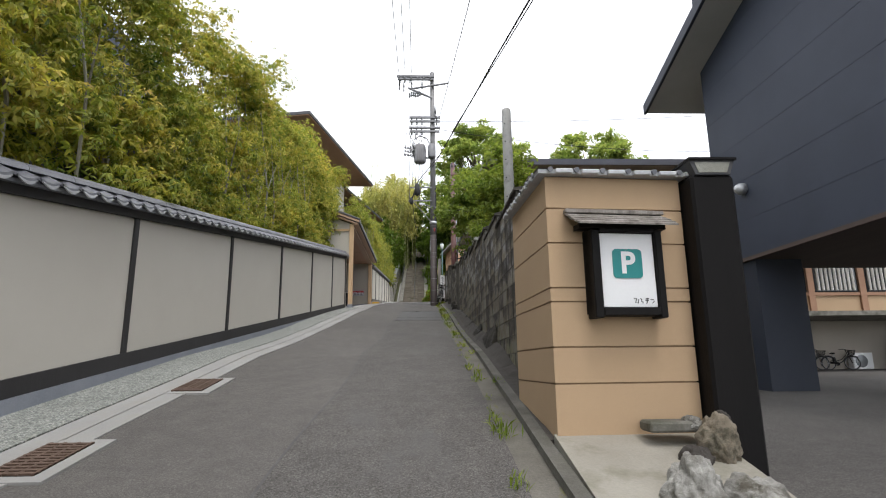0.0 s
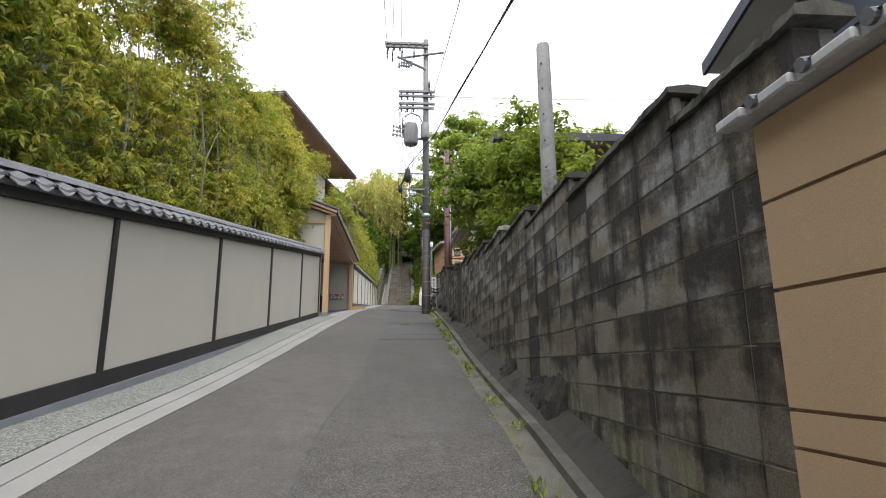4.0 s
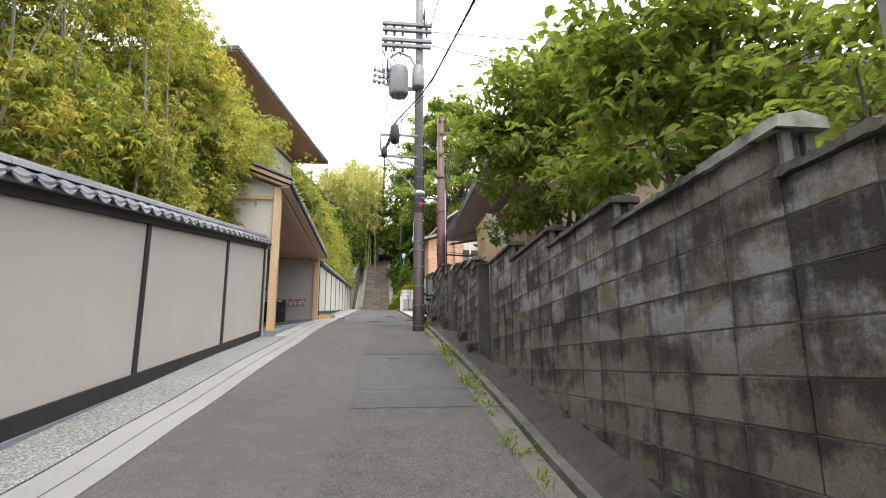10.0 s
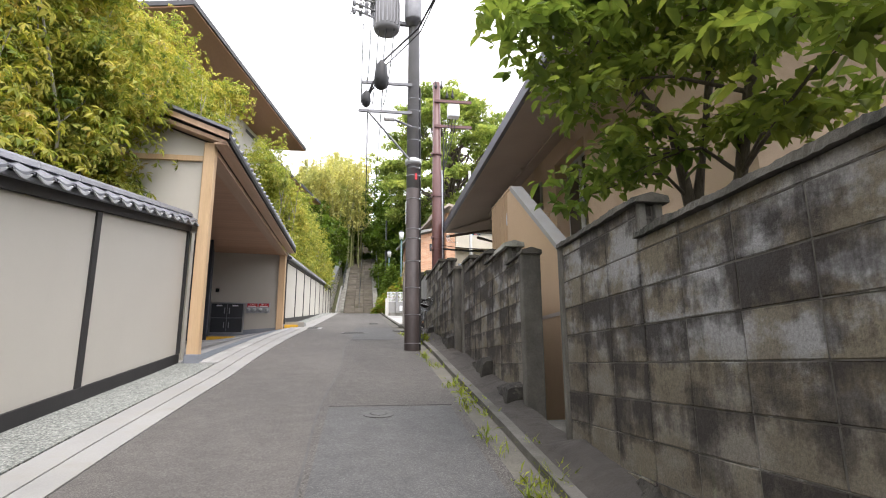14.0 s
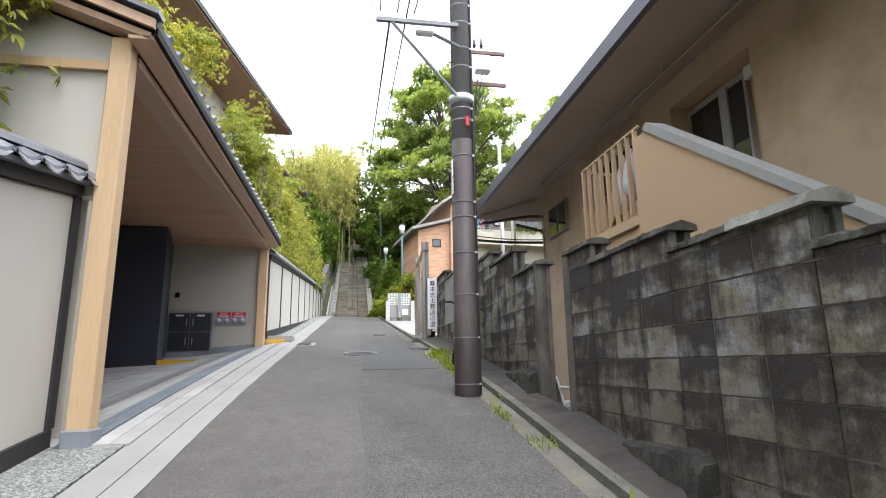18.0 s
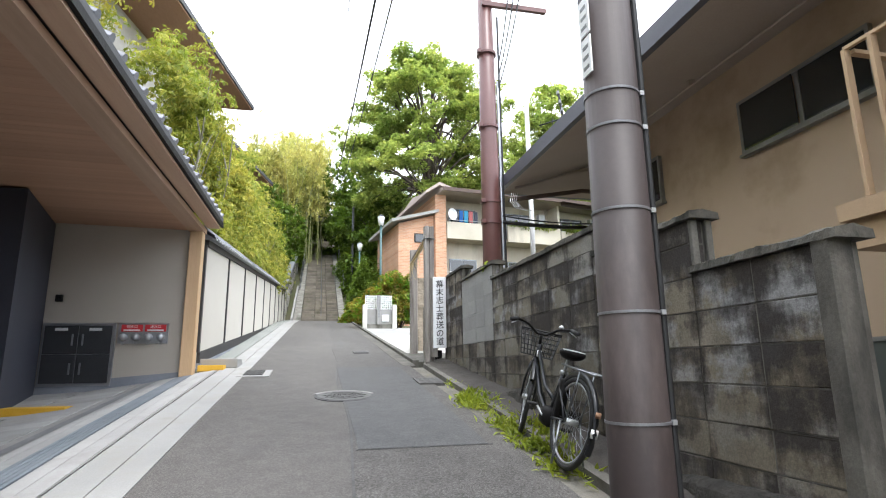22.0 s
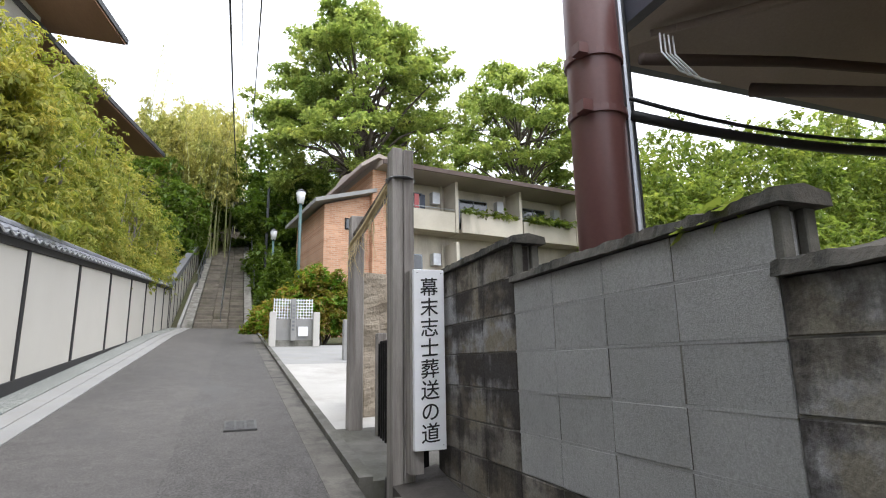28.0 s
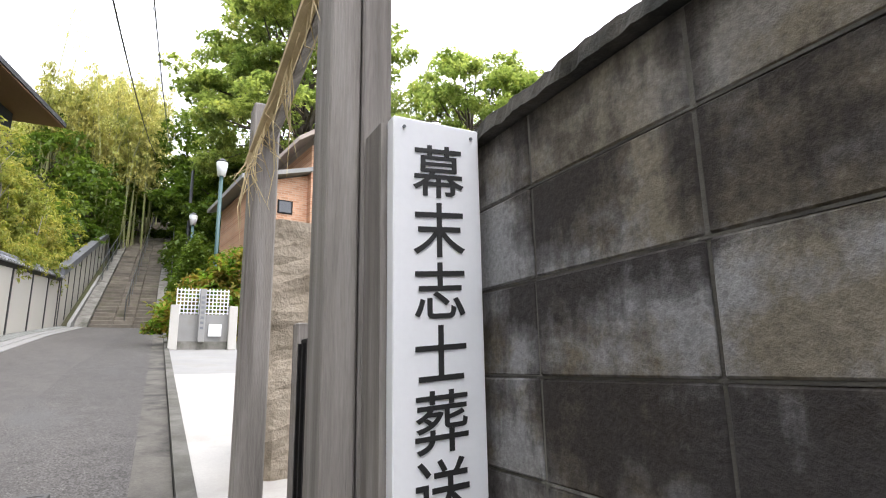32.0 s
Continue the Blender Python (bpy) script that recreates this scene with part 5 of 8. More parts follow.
def tan_house():
    h = thing("tan_house", "tan rendered two-storey house with broad brown eaves", "house", (5, 22, 2.6))
    add = ring_of(h)
    for y0, y1, z0, z1, x in ((17.0, 20.9, 2.4, 7.52, 3.25), (22.35, 27.2, 2.4, 7.52, 3.25), (20.9, 22.35, 2.4, 5.36, 3.25), (20.9, 22.35, 7.15, 7.52, 3.25), (20.9, 22.35, 5.36, 7.15, 3.55)):
        add("wall", box(x, 10, y0, y1, z0, z1), TAN_DARK)
    bm = B()
    lo = [bm.verts.new(p) for p in ((1.96, 15.85, 7.21), (1.96, 28.3, 7.21), (10, 28.3, 7.21), (10, 15.85, 7.21))]
    hi = [bm.verts.new(p) for p in ((3.25, 17.0, 7.5), (3.25, 27.2, 7.5), (10, 27.2, 7.5), (10, 17.0, 7.5))]
    for i in (0, 1, 3):
        j = (i + 1) % 4
        bm.faces.new((lo[i], hi[i], hi[j], lo[j]))
    add("eave_soffit", bm, SOFFIT_BROWN, "brown rendered eave")
    bm = B()
    e = [bm.verts.new(p) for p in ((1.9, 15.8, 7.4), (11.5, 15.8, 7.4), (11.5, 28.38, 7.4), (1.9, 28.38, 7.4))]
    t = [bm.verts.new(p) for p in ((6.2, 20.5, 8.0), (7.0, 20.5, 8.0), (7.0, 24, 8.0), (6.2, 24, 8.0))]
    for i in range(4):
        bm.faces.new((e[i], e[(i + 1) % 4], t[(i + 1) % 4], t[i]))
    bm.faces.new(t)
    add("roof", bm, ROOF_DARK, "low dark metal hip roof")
    for a, b, c, d in ((1.89, 1.96, 15.78, 28.38), (1.96, 11.5, 15.78, 15.85), (1.96, 11.5, 28.3, 28.37)):
        add("fascia", box(a, b, c, d, 7.21, 7.4), FASCIA, "slate-grey metal fascia")
    for k in range(2):
        add("eave_pipe", tube([(2.08 + 0.1 * k, 27.95 - 0.1 * k, 7.2), (3.2, 27.4 - 0.1 * k, 7.42)], 0.022, 8), SOFFIT_BROWN, smooth=True)
    # conduit along the eave and its brackets
    add("conduit", tube([(2.9, 17, 7.36), (2.9, 26.6, 7.36), (3.05, 27.0, 7.22), (3.18, 27.1, 6.9), (3.2, 27.12, 5.5)], 0.012, 8), SOFFIT_BROWN, smooth=True)
    for y in frange(17.5, 26.2, 1.45):
        add("bracket", box(2.86, 2.94, y - 0.02, y + 0.02, 7.36, 7.44), SOFFIT_BROWN)
    # recessed upper door with two glazed leaves
    d = add("balcony_door", box(3.49, 3.548, 21.28, 22.34, 5.362, 7.1), ALU, "grey aluminium glazed door")
    add("pane", box(3.482, 3.49, 21.72, 22.27, 5.5, 7.02), GLASS, under=d)
    add("pane", box(3.482, 3.49, 21.32, 21.56, 5.5, 7.02), GLASS, under=d)
    add("mullion", box(3.465, 3.489, 21.57, 21.71, 5.4, 7.06), ALU, under=d)
    add("handle", box(3.43, 3.465, 21.62, 21.65, 5.95, 6.35), STEEL, "steel door handle", under=d)
    add("porch_lamp", box(3.4, 3.548, 21.0, 21.2, 6.93, 7.08, bevel=0.012), WHITE, "small white lamp over the door")
    # outside stair with a solid parapet, landing and railing
    add("parapet", prism([(17.4, 2.4), (17.4, 3.72), (20.76, 6.08), (21.04, 6.08), (21.04, 5.1), (21.3, 5.08), (21.3, 2.4)], "x", 1.93, 2.06), TAN, "tan rendered stair parapet")
    add("parapet_cap", prism([(17.35, 3.7), (17.35, 3.76), (20.72, 6.13), (20.8, 6.09)], "x", 1.9, 2.09), KERB_PALE, "pale mortar capping")
    add("parapet_band", box(1.925, 1.93, 17.4, 21.3, 3.92, 3.965), SOFFIT_BROWN, "dark joint strip")
    for i in range(12):
        add("stair_step", box(2.06, 3.25, 17.5 + i * 0.28, 17.8 + i * 0.28, 2.4, 3.1 + i * 0.19), CONC_OLD)
    add("landing", box(1.98, 3.25, 20.9, 22.52, 5.08, 5.32), TAN, "tan landing slab")
    add("landing_edge", box(1.94, 1.98, 21.05, 22.53, 5.24, 5.34), TAN)
    add("rail", box(1.995, 2.02, 21.04, 22.38, 6.23, 6.25), TAN, "tan painted rail")
    for y in [21.12 + 0.157 * k for k in range(9)]:
        add("baluster", box(1.985, 2.03, y - 0.011, y + 0.011, 5.36, 6.23), TAN, "flat tan baluster")
    for x in frange(2.2, 3.1, 0.18):
        add("baluster", box(x - 0.011, x + 0.011, 22.34, 22.38, 5.32, 6.2), TAN)
    add("end_rail", box(2.03, 3.25, 22.34, 22.38, 6.2, 6.225), TAN)
    # far gable end soffit pipes and the meter bundle
    add("soffit_pipe", tube([(1.95, 27.9, 6.98), (3.2, 27.9, 7.2), (3.9, 27.6, 7.1)], 0.035, 10), UNDERSIDE, smooth=True)
    add("downpipe", tube([(2.9, 28.0, 7.0), (3.3, 27.3, 6.7), (3.4, 27.26, 4)], 0.045, 10), UNDERSIDE, smooth=True)
    for k in range(4):
        add("cable_loop", tube([(1.95 + 0.03 * k, 27.75, 7.05), (1.9 + 0.03 * k, 27.7, 6.9), (1.97 + 0.05 * k, 27.66, 6.78 - 0.01 * k), (2.15 + 0.03 * k, 27.66, 6.76)], 0.005, 5), WHITE, smooth=True)
    # slatted roof vent with hollow dark boards
    add("vent_stack", box(3.27, 3.44, 26.94, 27.24, 7.45, 8.74), ROOF_DARK, "dark louvred roof vent")
    for k in range(7):
        z = 8.34 + 0.065 * k
        add("louvre", prism([(3.21, z), (3.25, z + 0.035), (3.49, z + 0.035), (3.49, z)], "y", 26.87, 27.3), BLACK)
    # aerials on the roof
    add("aerial", tube([(3.12, 27.9, 7.45), (2.96, 27.9, 8.45), (2.89, 27.9, 8.94)], 0.02, 6), CABLE)
    add("aerial_arm", tube([(2.7, 28.3, 8.47), (2.95, 27.88, 8.44), (3.0, 27.4, 8.29)], 0.012, 6), CABLE)
    for f in (0.05, 0.35, 0.62, 0.85):
        x, y, z = 2.7 + 0.3 * f, 28.3 - 0.9 * f, 8.48 - 0.16 * f
        add("aerial_element", tube([(x, y, z - 0.06), (x, y, z + 0.06)], 0.006, 5), CABLE)
    for z in (8.6, 8.74, 8.9):
        x = 3.12 - 0.159 * (z - 7.45)
        add("aerial_clamp", box(x - 0.016, x + 0.016, 27.875, 27.925, z - 0.025, z + 0.025), POLE_STEEL)
    add("aerial", tube([(3.57, 27.6, 7.45), (3.3, 27.6, 8.79), (3.23, 27.6, 9.12)], 0.015, 6), CABLE)
    add("aerial_hook", tube([(3.3, 27.6, 8.79), (3.36, 27.6, 8.82), (3.41, 27.6, 8.79), (3.43, 27.6, 8.66)], 0.007, 6), CABLE)
    window("window_1", "sliding aluminium window in the tan wall", 3.25, 25.85, 26.8, 6.42, 7.02)
    window("window_2", "wide sliding aluminium window under the eave", 3.25, 23.1, 24.5, 6.5, 7.06)
    window("window_3", "low frosted aluminium window near the yard", 3.25, 23.02, 24.46, 4.02, 4.65, glass=FROSTED)
    add("wall_ledge", box(3.12, 3.25, 23.05, 23.5, 3.71, 3.76), ALU, "narrow metal ledge")
    return h


tan_house()


def rail_bags():
    """Two crumpled plastic bags that hang from the landing's rail."""
    for y, x, w, hgt in ((21.62, 2.14, 0.1, 0.62), (21.42, 2.12, 0.13, 0.55)):
        b = thing("plastic_bag", "crumpled translucent grey plastic bag hung on the railing", "bag", (x, y, 6.2))
        prof = [(0.015, 0.0), (0.03, -0.06), (w * 0.7, -0.2), (w, -0.36), (w * 0.85, -hgt + 0.06), (w * 0.3, -hgt)]
        bm = lathe(prof, 14, (x, y, 6.16))
        for v in bm.verts:
            q = noise.noise((v.co.x * 14, v.co.y * 14, v.co.z * 6)) * 0.05
            v.co.x += q * 0.8
            v.co.y += q
        ring_of(b)("bag_skin", bm, BAG, smooth=True)
        ring_of(b)("bag_handle", tube([(x - 0.01, y, 6.13), (2.01, y, 6.24), (x + 0.01, y + 0.01, 6.13)], 0.006, 5), BAG)


rail_bags()

# Added pale slab, mostly out of view, to bounce light onto the house wall.
tagged(part("yard_floor", box(1.32, 3.25, 21.3, 27.2, 2.5, 3.2), CONC_PALE), "added pale yard slab that bounces light onto the tan house", "yard", kind="structure")

# openings in the block wall: thresholds, end pilasters, rough footing
def pilaster(y, t, w=0.1, deep=0.17):
    o = part("pilaster", box(x_wall_r(y) - 0.02, x_wall_r(y) + deep, y - w / 2, y + w / 2, gz(y) - 0.3, t, bevel=0.012), PIER_CEMENT)
    tagged(o, "weathered cement end pier of the block wall", "pier", "end piers of the block wall", "structure")


for y, t, w in ((16.65, 4.29, 0.08), (17.75, 4.46, 0.11), (21.11, 4.975, 0.12)):
    pilaster(y, t, w)
pilaster(21.99, 5.04, 0.11, 0.1)
for a, b, z in ((16.72, 17.7, 2.86), (21.17, 21.94, 3.5)):
    tagged(part("threshold", box(x_wall_r(a) + 0.02, 3.2, a, b, z - 0.6, z, bevel=0.01), KERB_OLD), "worn concrete threshold of a side opening", "threshold", kind="structure")


def footing():
    """Low lumps of rough concrete against the wall's foot: the downhill end of each stands bare, the uphill end runs into the ground."""
    for seed, (ya, ln, high) in enumerate(((7.9, 1.8, 0.44), (9.95, 1.4, 0.33), (11.75, 1.3, 0.27), (13.4, 1.2, 0.22), (15.3, 0.95, 0.24), (17.85, 0.8, 0.26), (19.15, 1.25, 0.33), (22.02, 1.5, 0.33), (25.15, 1.1, 0.27))):
        top = gz(ya) + high
        out = 0.12 + 0.05 * noise.noise((seed * 3.7, 1, 0))
        yb = ya + ln

        def section(y):
            def n(u, s):
                return noise.noise((y * 5.5, u * 2, seed + s)) * 0.045 + noise.noise((y * 17, u * 5, seed + s)) * 0.024 + noise.noise((y * 43, u * 11, seed + s)) * 0.01
            x = x_wall_r(y)
            f = (y - ya) / ln
            low, end = gz(y) + 0.01, 0.05 * max(0, 1 - (y - ya) / 0.12)
            front = x - out + 0.05 * f
            up = max(low + 0.03, top - 0.05 * f - 0.1 * max(0, f - 0.6) - end)
            h = up - low
            if ya > 17:
                return [(x + 0.05, low), (front - 0.03 + n(0, 1), low), (front - 0.015 + n(1, 1) * 0.5, low + h * 0.5), (front + n(2, 1) * 0.5, low + h * 0.86 + n(2, 2) * 0.4), (front + 0.03 + n(3, 1) * 0.4, up + n(3, 2) * 0.4), (x + 0.05, up + 0.02 + n(4, 2) * 0.4)]
            return [(x + 0.05, low), (front - 0.05 + end + n(0, 1), low), (front - 0.025 + end + n(1, 1), low + h * 0.26 + n(1, 2) * 0.5), (front + 0.0 + end + n(2, 1), low + h * 0.5 + n(2, 2)), (front + 0.035 + end + n(3, 1), low + h * 0.66 + n(3, 2)),
                    (front + 0.075 + end * 0.5 + n(4, 1) * 0.6, low + h * 0.82 + n(4, 2)), (x - 0.015, up + n(5, 2) * 1.2), (x + 0.05, up)]
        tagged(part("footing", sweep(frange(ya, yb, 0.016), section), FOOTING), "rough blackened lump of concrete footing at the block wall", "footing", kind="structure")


footing()

# ---- utility poles and wires ----
def band(add, at, r, z, mat=POLE_STEEL):
    add("band", lathe([(r, -0.006), (r + 0.004, -0.006), (r + 0.004, 0.006), (r, 0.006)], 24, (at[0], at[1], z)), mat, "steel strap", smooth=False)
    add("band_buckle", box(at[0] + r * 0.8, at[0] + r * 0.8 + 0.022, at[1] - r * 0.6 - 0.012, at[1] - r * 0.6 + 0.008, z - 0.011, z + 0.011), GALV)


def pole_main():
    X, Y, z0 = 0.5, 22.4, gz(22.4)
    r = thing("utility_pole", "tall utility pole, brown sleeve below, grey above, with transformer", "pole", (X, Y, z0))
    add = ring_of(r)
    add("lower_shaft", lathe([(0.142, -0.2), (0.142, 0.05), (0.128, 2.95)], 28, (X, Y, z0)), POLE_BROWN, "glossy brown metal sleeve", smooth=True)
    add("upper_shaft", lathe([(0.127, 2.95), (0.095, 10.4), (0.03, 10.45)], 24, (X, Y, z0)), POLE_GREY, "grey steel shaft", smooth=True)
    for z in (0.12, 0.62, 1.1, 1.58, 2.0, 2.18, 2.75, 3.2, 3.35, 3.9, 4.15, 4.5, 4.75):
        band(add, (X, Y), 0.143 - 0.005 * z, z0 + z)
    add("collar", lathe([(0.125, 0), (0.155, 0.02), (0.155, 0.1), (0.125, 0.12)], 24, (X, Y, z0 + 3.42)), GALV, "galvanised clamp collar", smooth=True)
    add("side_cable", tube([(X + 0.13, Y - 0.07, z0), (X + 0.125, Y - 0.07, z0 + 2.9), (X + 0.115, Y - 0.06, z0 + 5)], 0.016, 8), CABLE)
    for za, zb in ((2.28, 2.48), (2.5, 2.7)):
        p = add("number_plate", box(X - 0.139, X - 0.131, Y - 0.075, Y + 0.02, z0 + za, z0 + zb), WHITE, "white number plate")
        for k in range(3):
            add("marking", box(X - 0.1405, X - 0.139, Y - 0.055, Y + 0.0, z0 + za + 0.03 + k * 0.055, z0 + za + 0.05 + k * 0.055), STEEL_DARK, under=p)
    add("tag", box(X + 0.02, X + 0.06, Y - 0.15, Y - 0.13, z0 + 3.1, z0 + 3.22), RED, "small red tag")
    for x0, x1, z in ((-1.06, 0.6, 13.76), (-1.02, 0.56, 13.62), (-0.51, 0.83, 11.8), (-0.5, 0.82, 11.62), (-0.52, 0.83, 11.32), (-0.5, 0.8, 11.15)):
        add("cross_arm", box(x0, x1, Y - 0.2, Y - 0.1, z - 0.045, z + 0.045, bevel=0.006), POLE_STEEL, "galvanised cross-arm")
        for k in range(3):
            x = x0 + 0.1 + k * 0.22
            add("insulator", lathe([(0.02, 0), (0.045, 0.03), (0.02, 0.06), (0.045, 0.09), (0.02, 0.12)], 10, (x, Y - 0.15, z - 0.18)), STEEL_DARK)
    add("slant_arm", tube([(-0.57, Y - 0.15, 13.2), (0.48, Y - 0.1, 12.75)], 0.05, 8), POLE_STEEL)
    add("slant_arm", tube([(1.19, Y - 0.15, 13.44), (-0.45, Y - 0.15, 13.15)], 0.045, 8), POLE_STEEL)
    for k in range(6):
        add("dead_end", tube([(-1.0 + 0.28 * k, Y - 0.15, 13.72), (-1.0 + 0.28 * k + 0.03, Y - 0.55, 13.45)], 0.03, 6), STEEL_DARK)
    for x, z, ln in ((-0.95, 13.55, 0.5), (-0.75, 13.5, 0.55), (-0.4, 13.55, 0.4), (0.05, 13.55, 0.45), (0.62, 12.3, 0.6), (0.68, 11.9, 0.5), (-0.35, 10.75, 0.7)):
        add("hanging_insulator", lathe([(0.012, 0), (0.035, ln * 0.2), (0.02, ln * 0.35), (0.04, ln * 0.55), (0.025, ln * 0.75), (0.012, ln)], 8, (x, Y - 0.18, z - ln)), CABLE, "dark cable termination")
    for k in range(6):
        add("surge_arrester", lathe([(0.03, 0), (0.055, 0.06), (0.03, 0.12), (0.05, 0.18), (0.02, 0.24)], 8, (-0.5 + 0.09 * k, Y - 0.16 - 0.05 * (k % 2), 12.72 + 0.03 * (k % 3))), STEEL_DARK)
    add("jumper", tube([(-0.3, Y - 0.2, 10.75), (-0.05, Y - 0.25, 10.9), (0.25, Y - 0.2, 10.8), (0.4, Y - 0.2, 10.5)], 0.03, 8), POLE_STEEL, "grey cable bend")
    # transformer and its bushings
    t = add("transformer", lathe([(0.22, 0), (0.25, 0.05), (0.25, 0.72), (0.22, 0.8), (0.12, 0.84)], 28, (-0.05, Y - 0.1, 9.72)), POLE_GREY, "grey ribbed transformer can", smooth=True)
    for k in range(20):
        a = 2 * math.pi * k / 20
        add("cooling_fin", box(-0.05 + 0.25 * math.cos(a) - 0.012, -0.05 + 0.25 * math.cos(a) + 0.012, Y - 0.1 + 0.25 * math.sin(a) - 0.012, Y - 0.1 + 0.25 * math.sin(a) + 0.012, 9.8, 10.34), POLE_STEEL, under=t)
    add("transformer_arm", box(-0.2, 0.45, Y - 0.05, Y + 0.03, 9.95, 10.02), POLE_STEEL)
    add("switch_can", lathe([(0.15, 0), (0.165, 0.04), (0.165, 0.55), (0.11, 0.62)], 20, (0.46, Y - 0.24, 9.9)), POLE_STEEL, "grey cut-out can", smooth=True)
    for k in range(3):
        z = 9.9 + 0.17 * k
        add("fuse_arm", tube([(-0.7, Y - 0.2, z + 0.2 - 0.03 * k), (-0.2, Y - 0.2, z)], 0.022, 6), POLE_STEEL)
        for m in range(4):
            add("fuse", lathe([(0.03, 0), (0.045, 0.05), (0.03, 0.1)], 8, (-0.68 + 0.12 * m, Y - 0.2 + 0.05 * (m % 2), z + 0.1)), POLE_STEEL)
    for k in range(3):
        add("lead", tube(sag((-0.55 + 0.25 * k, Y - 0.18, 11.15), (-0.1 + 0.1 * k, Y - 0.15, 10.45), 0.15, 6), 0.012, 5), CABLE)
    for k in range(5):
        add("lead", tube(sag((-0.62 + 0.2 * k, Y - 0.22, 11.1), (-0.75 + 0.18 * k, Y - 0.25, 9.95), 0.25, 6), 0.01, 5), CABLE)
        add("lead", tube(sag((-0.5 + 0.15 * k, Y - 0.2, 9.8), (-0.5 + 0.1 * k, Y - 0.18, 8.1 + 0.5 * (k % 2)), 0.3, 6), 0.011, 5), CABLE)
    # telephone arms
    add("telephone_arm", box(-0.5, 0.45, Y - 0.16, Y - 0.11, 8.58, 8.63), POLE_STEEL)
    add("telephone_arm", box(-0.55, 0.45, Y - 0.16, Y - 0.11, 8.0, 8.05), POLE_STEEL)
    add("arm_brace", tube([(-0.36, Y - 0.14, 8.0), (0.42, Y - 0.12, 7.1)], 0.02, 6), POLE_STEEL)
    add("lamp_arm", tube([(0.45, Y - 0.12, 7.75), (0.1, Y - 0.2, 7.86)], 0.022, 6), POLE_STEEL)
    add("lamp_head", box(-0.08, 0.14, Y - 0.26, Y - 0.14, 7.82, 7.9, bevel=0.02), WHITE, "small white street light")
    return r


pole_main()


def wire(label, pts, radius):
    o = part("wire", tube(pts, radius, 6), CABLE, None, "", True)
    tagged(o, label, "wire", "overhead wires")


PY = 22.4
MAIN = [Vector(p) for p in ((-0.4, 21.2, 7.75), (-0.1, 21.6, 8.7), (0.55, 22.0, 9.66), (0.74, 20.6, 9.42), (1.12, 16.0, 8.57), (1.38, 13.5, 8.2), (1.64, 11.0, 7.87), (1.94, 8.6, 7.6), (2.8, 2, 6.9), (4.4, -12, 5.6))]
wire("thick black twisted cable running down the lane", MAIN, 0.02)
wire("second black cable beside the thick one", [p + Vector((0.04 * math.sin(i), 0, -0.05 - 0.05 * math.sin(i * 1.3))) for i, p in enumerate(MAIN)], 0.013)
for k, (x0, z0) in enumerate(((-0.98, 13.9), (-0.7, 13.9), (-0.42, 13.9))):
    wire("thin overhead line running down the lane", sag((x0, PY - 0.2, z0), (x0 + 0.4, -16, 8.6), 0.5), 0.013)
wire("thin overhead line running down the lane", sag((0.8, PY - 0.2, 11.8), (2.6, -16, 7.5), 0.4), 0.013)
wire("thin overhead line across to the houses", sag((0.8, PY, 11.3), (24, 24, 11.8), 0.9), 0.012)
wire("thin service line across to the houses", sag((0.82, PY - 0.1, 11.65), (24, 25.2, 14.3), 0.35), 0.012)
wire("bundle of lines running on up the hill", sag((-0.38, PY, 8.1), (-0.4, 58, 16.0), 0.8), 0.014)
wire("line running on up the hill", sag((-0.1, PY, 8.6), (0.2, 58, 16.6), 0.6), 0.012)
wire("line running on up the hill", sag((-0.5, PY, 11.3), (-0.2, 58, 18.5), 0.6), 0.009)
wire("drop line from the pole", sag((-0.5, PY - 0.1, 8.6), (-0.45, 21.2, 7.6), 0.1), 0.01)
for at, r0, h in (((-0.16, 21.2, 7.9), 0.12, 0.56), ((-0.4, 21.06, 7.5), 0.08, 0.3)):
    o = part("splice_box", lathe([(0.02, 0), (r0 * 0.8, 0.05), (r0, h * 0.4), (r0 * 0.8, h * 0.8), (0.015, h)], 14, at), CABLE, None, "", True)
    tagged(o, "black cable splice closure hanging on the line", "splice box")

r2 = thing("steel_pole", "maroon painted steel pole behind the block wall", "pole", (1.69, 28.0, 2.6))
add = ring_of(r2)
add("shaft", lathe([(0.152, 0), (0.148, 4.5), (0.11, 9.25), (0.02, 9.3)], 28, (1.69, 28.0, 2.6)), POLE_RED, smooth=True)
for z in (6.62, 6.95, 8.2, 9.5):
    add("band", lathe([(0.15, -0.02), (0.163, -0.02), (0.163, 0.02), (0.15, 0.02)], 24, (1.69, 28.0, z)), POLE_RED)
    add("band_lug", box(1.5, 1.56, 27.86, 27.93, z - 0.03, z + 0.03), POLE_RED)
add("conduit", tube([(1.85, 27.93, 2.6), (1.84, 27.93, 9.0)], 0.022, 8), STEEL, "bare steel conduit")
add("conduit", tube([(1.89, 27.95, 2.6), (1.88, 27.95, 10.2)], 0.018, 8), CABLE, "black cable in conduit")
for z in (11.2, 10.38):
    add("cross_arm", box(1.6, 2.74, 27.85, 27.92, z - 0.04, z + 0.04), POLE_RED)
add("cut_out_box", box(2.0, 2.35, 27.7, 27.95, 10.65, 11.05, bevel=0.02), GALV, "pale grey switch box")
for k in range(4):
    add("bushing", lathe([(0.03, 0), (0.05, 0.06), (0.03, 0.12), (0.01, 0.3)], 8, (1.65 + 0.17 * k, 27.85, 11.3 + 0.3 * (k < 2))), CABLE)
for k in range(3):
    add("lead", tube(sag((2.05 + 0.1 * k, 27.8, 10.6), (1.86, 27.9, 9.3 - 0.2 * k), 0.1, 8), 0.012, 5), CABLE)
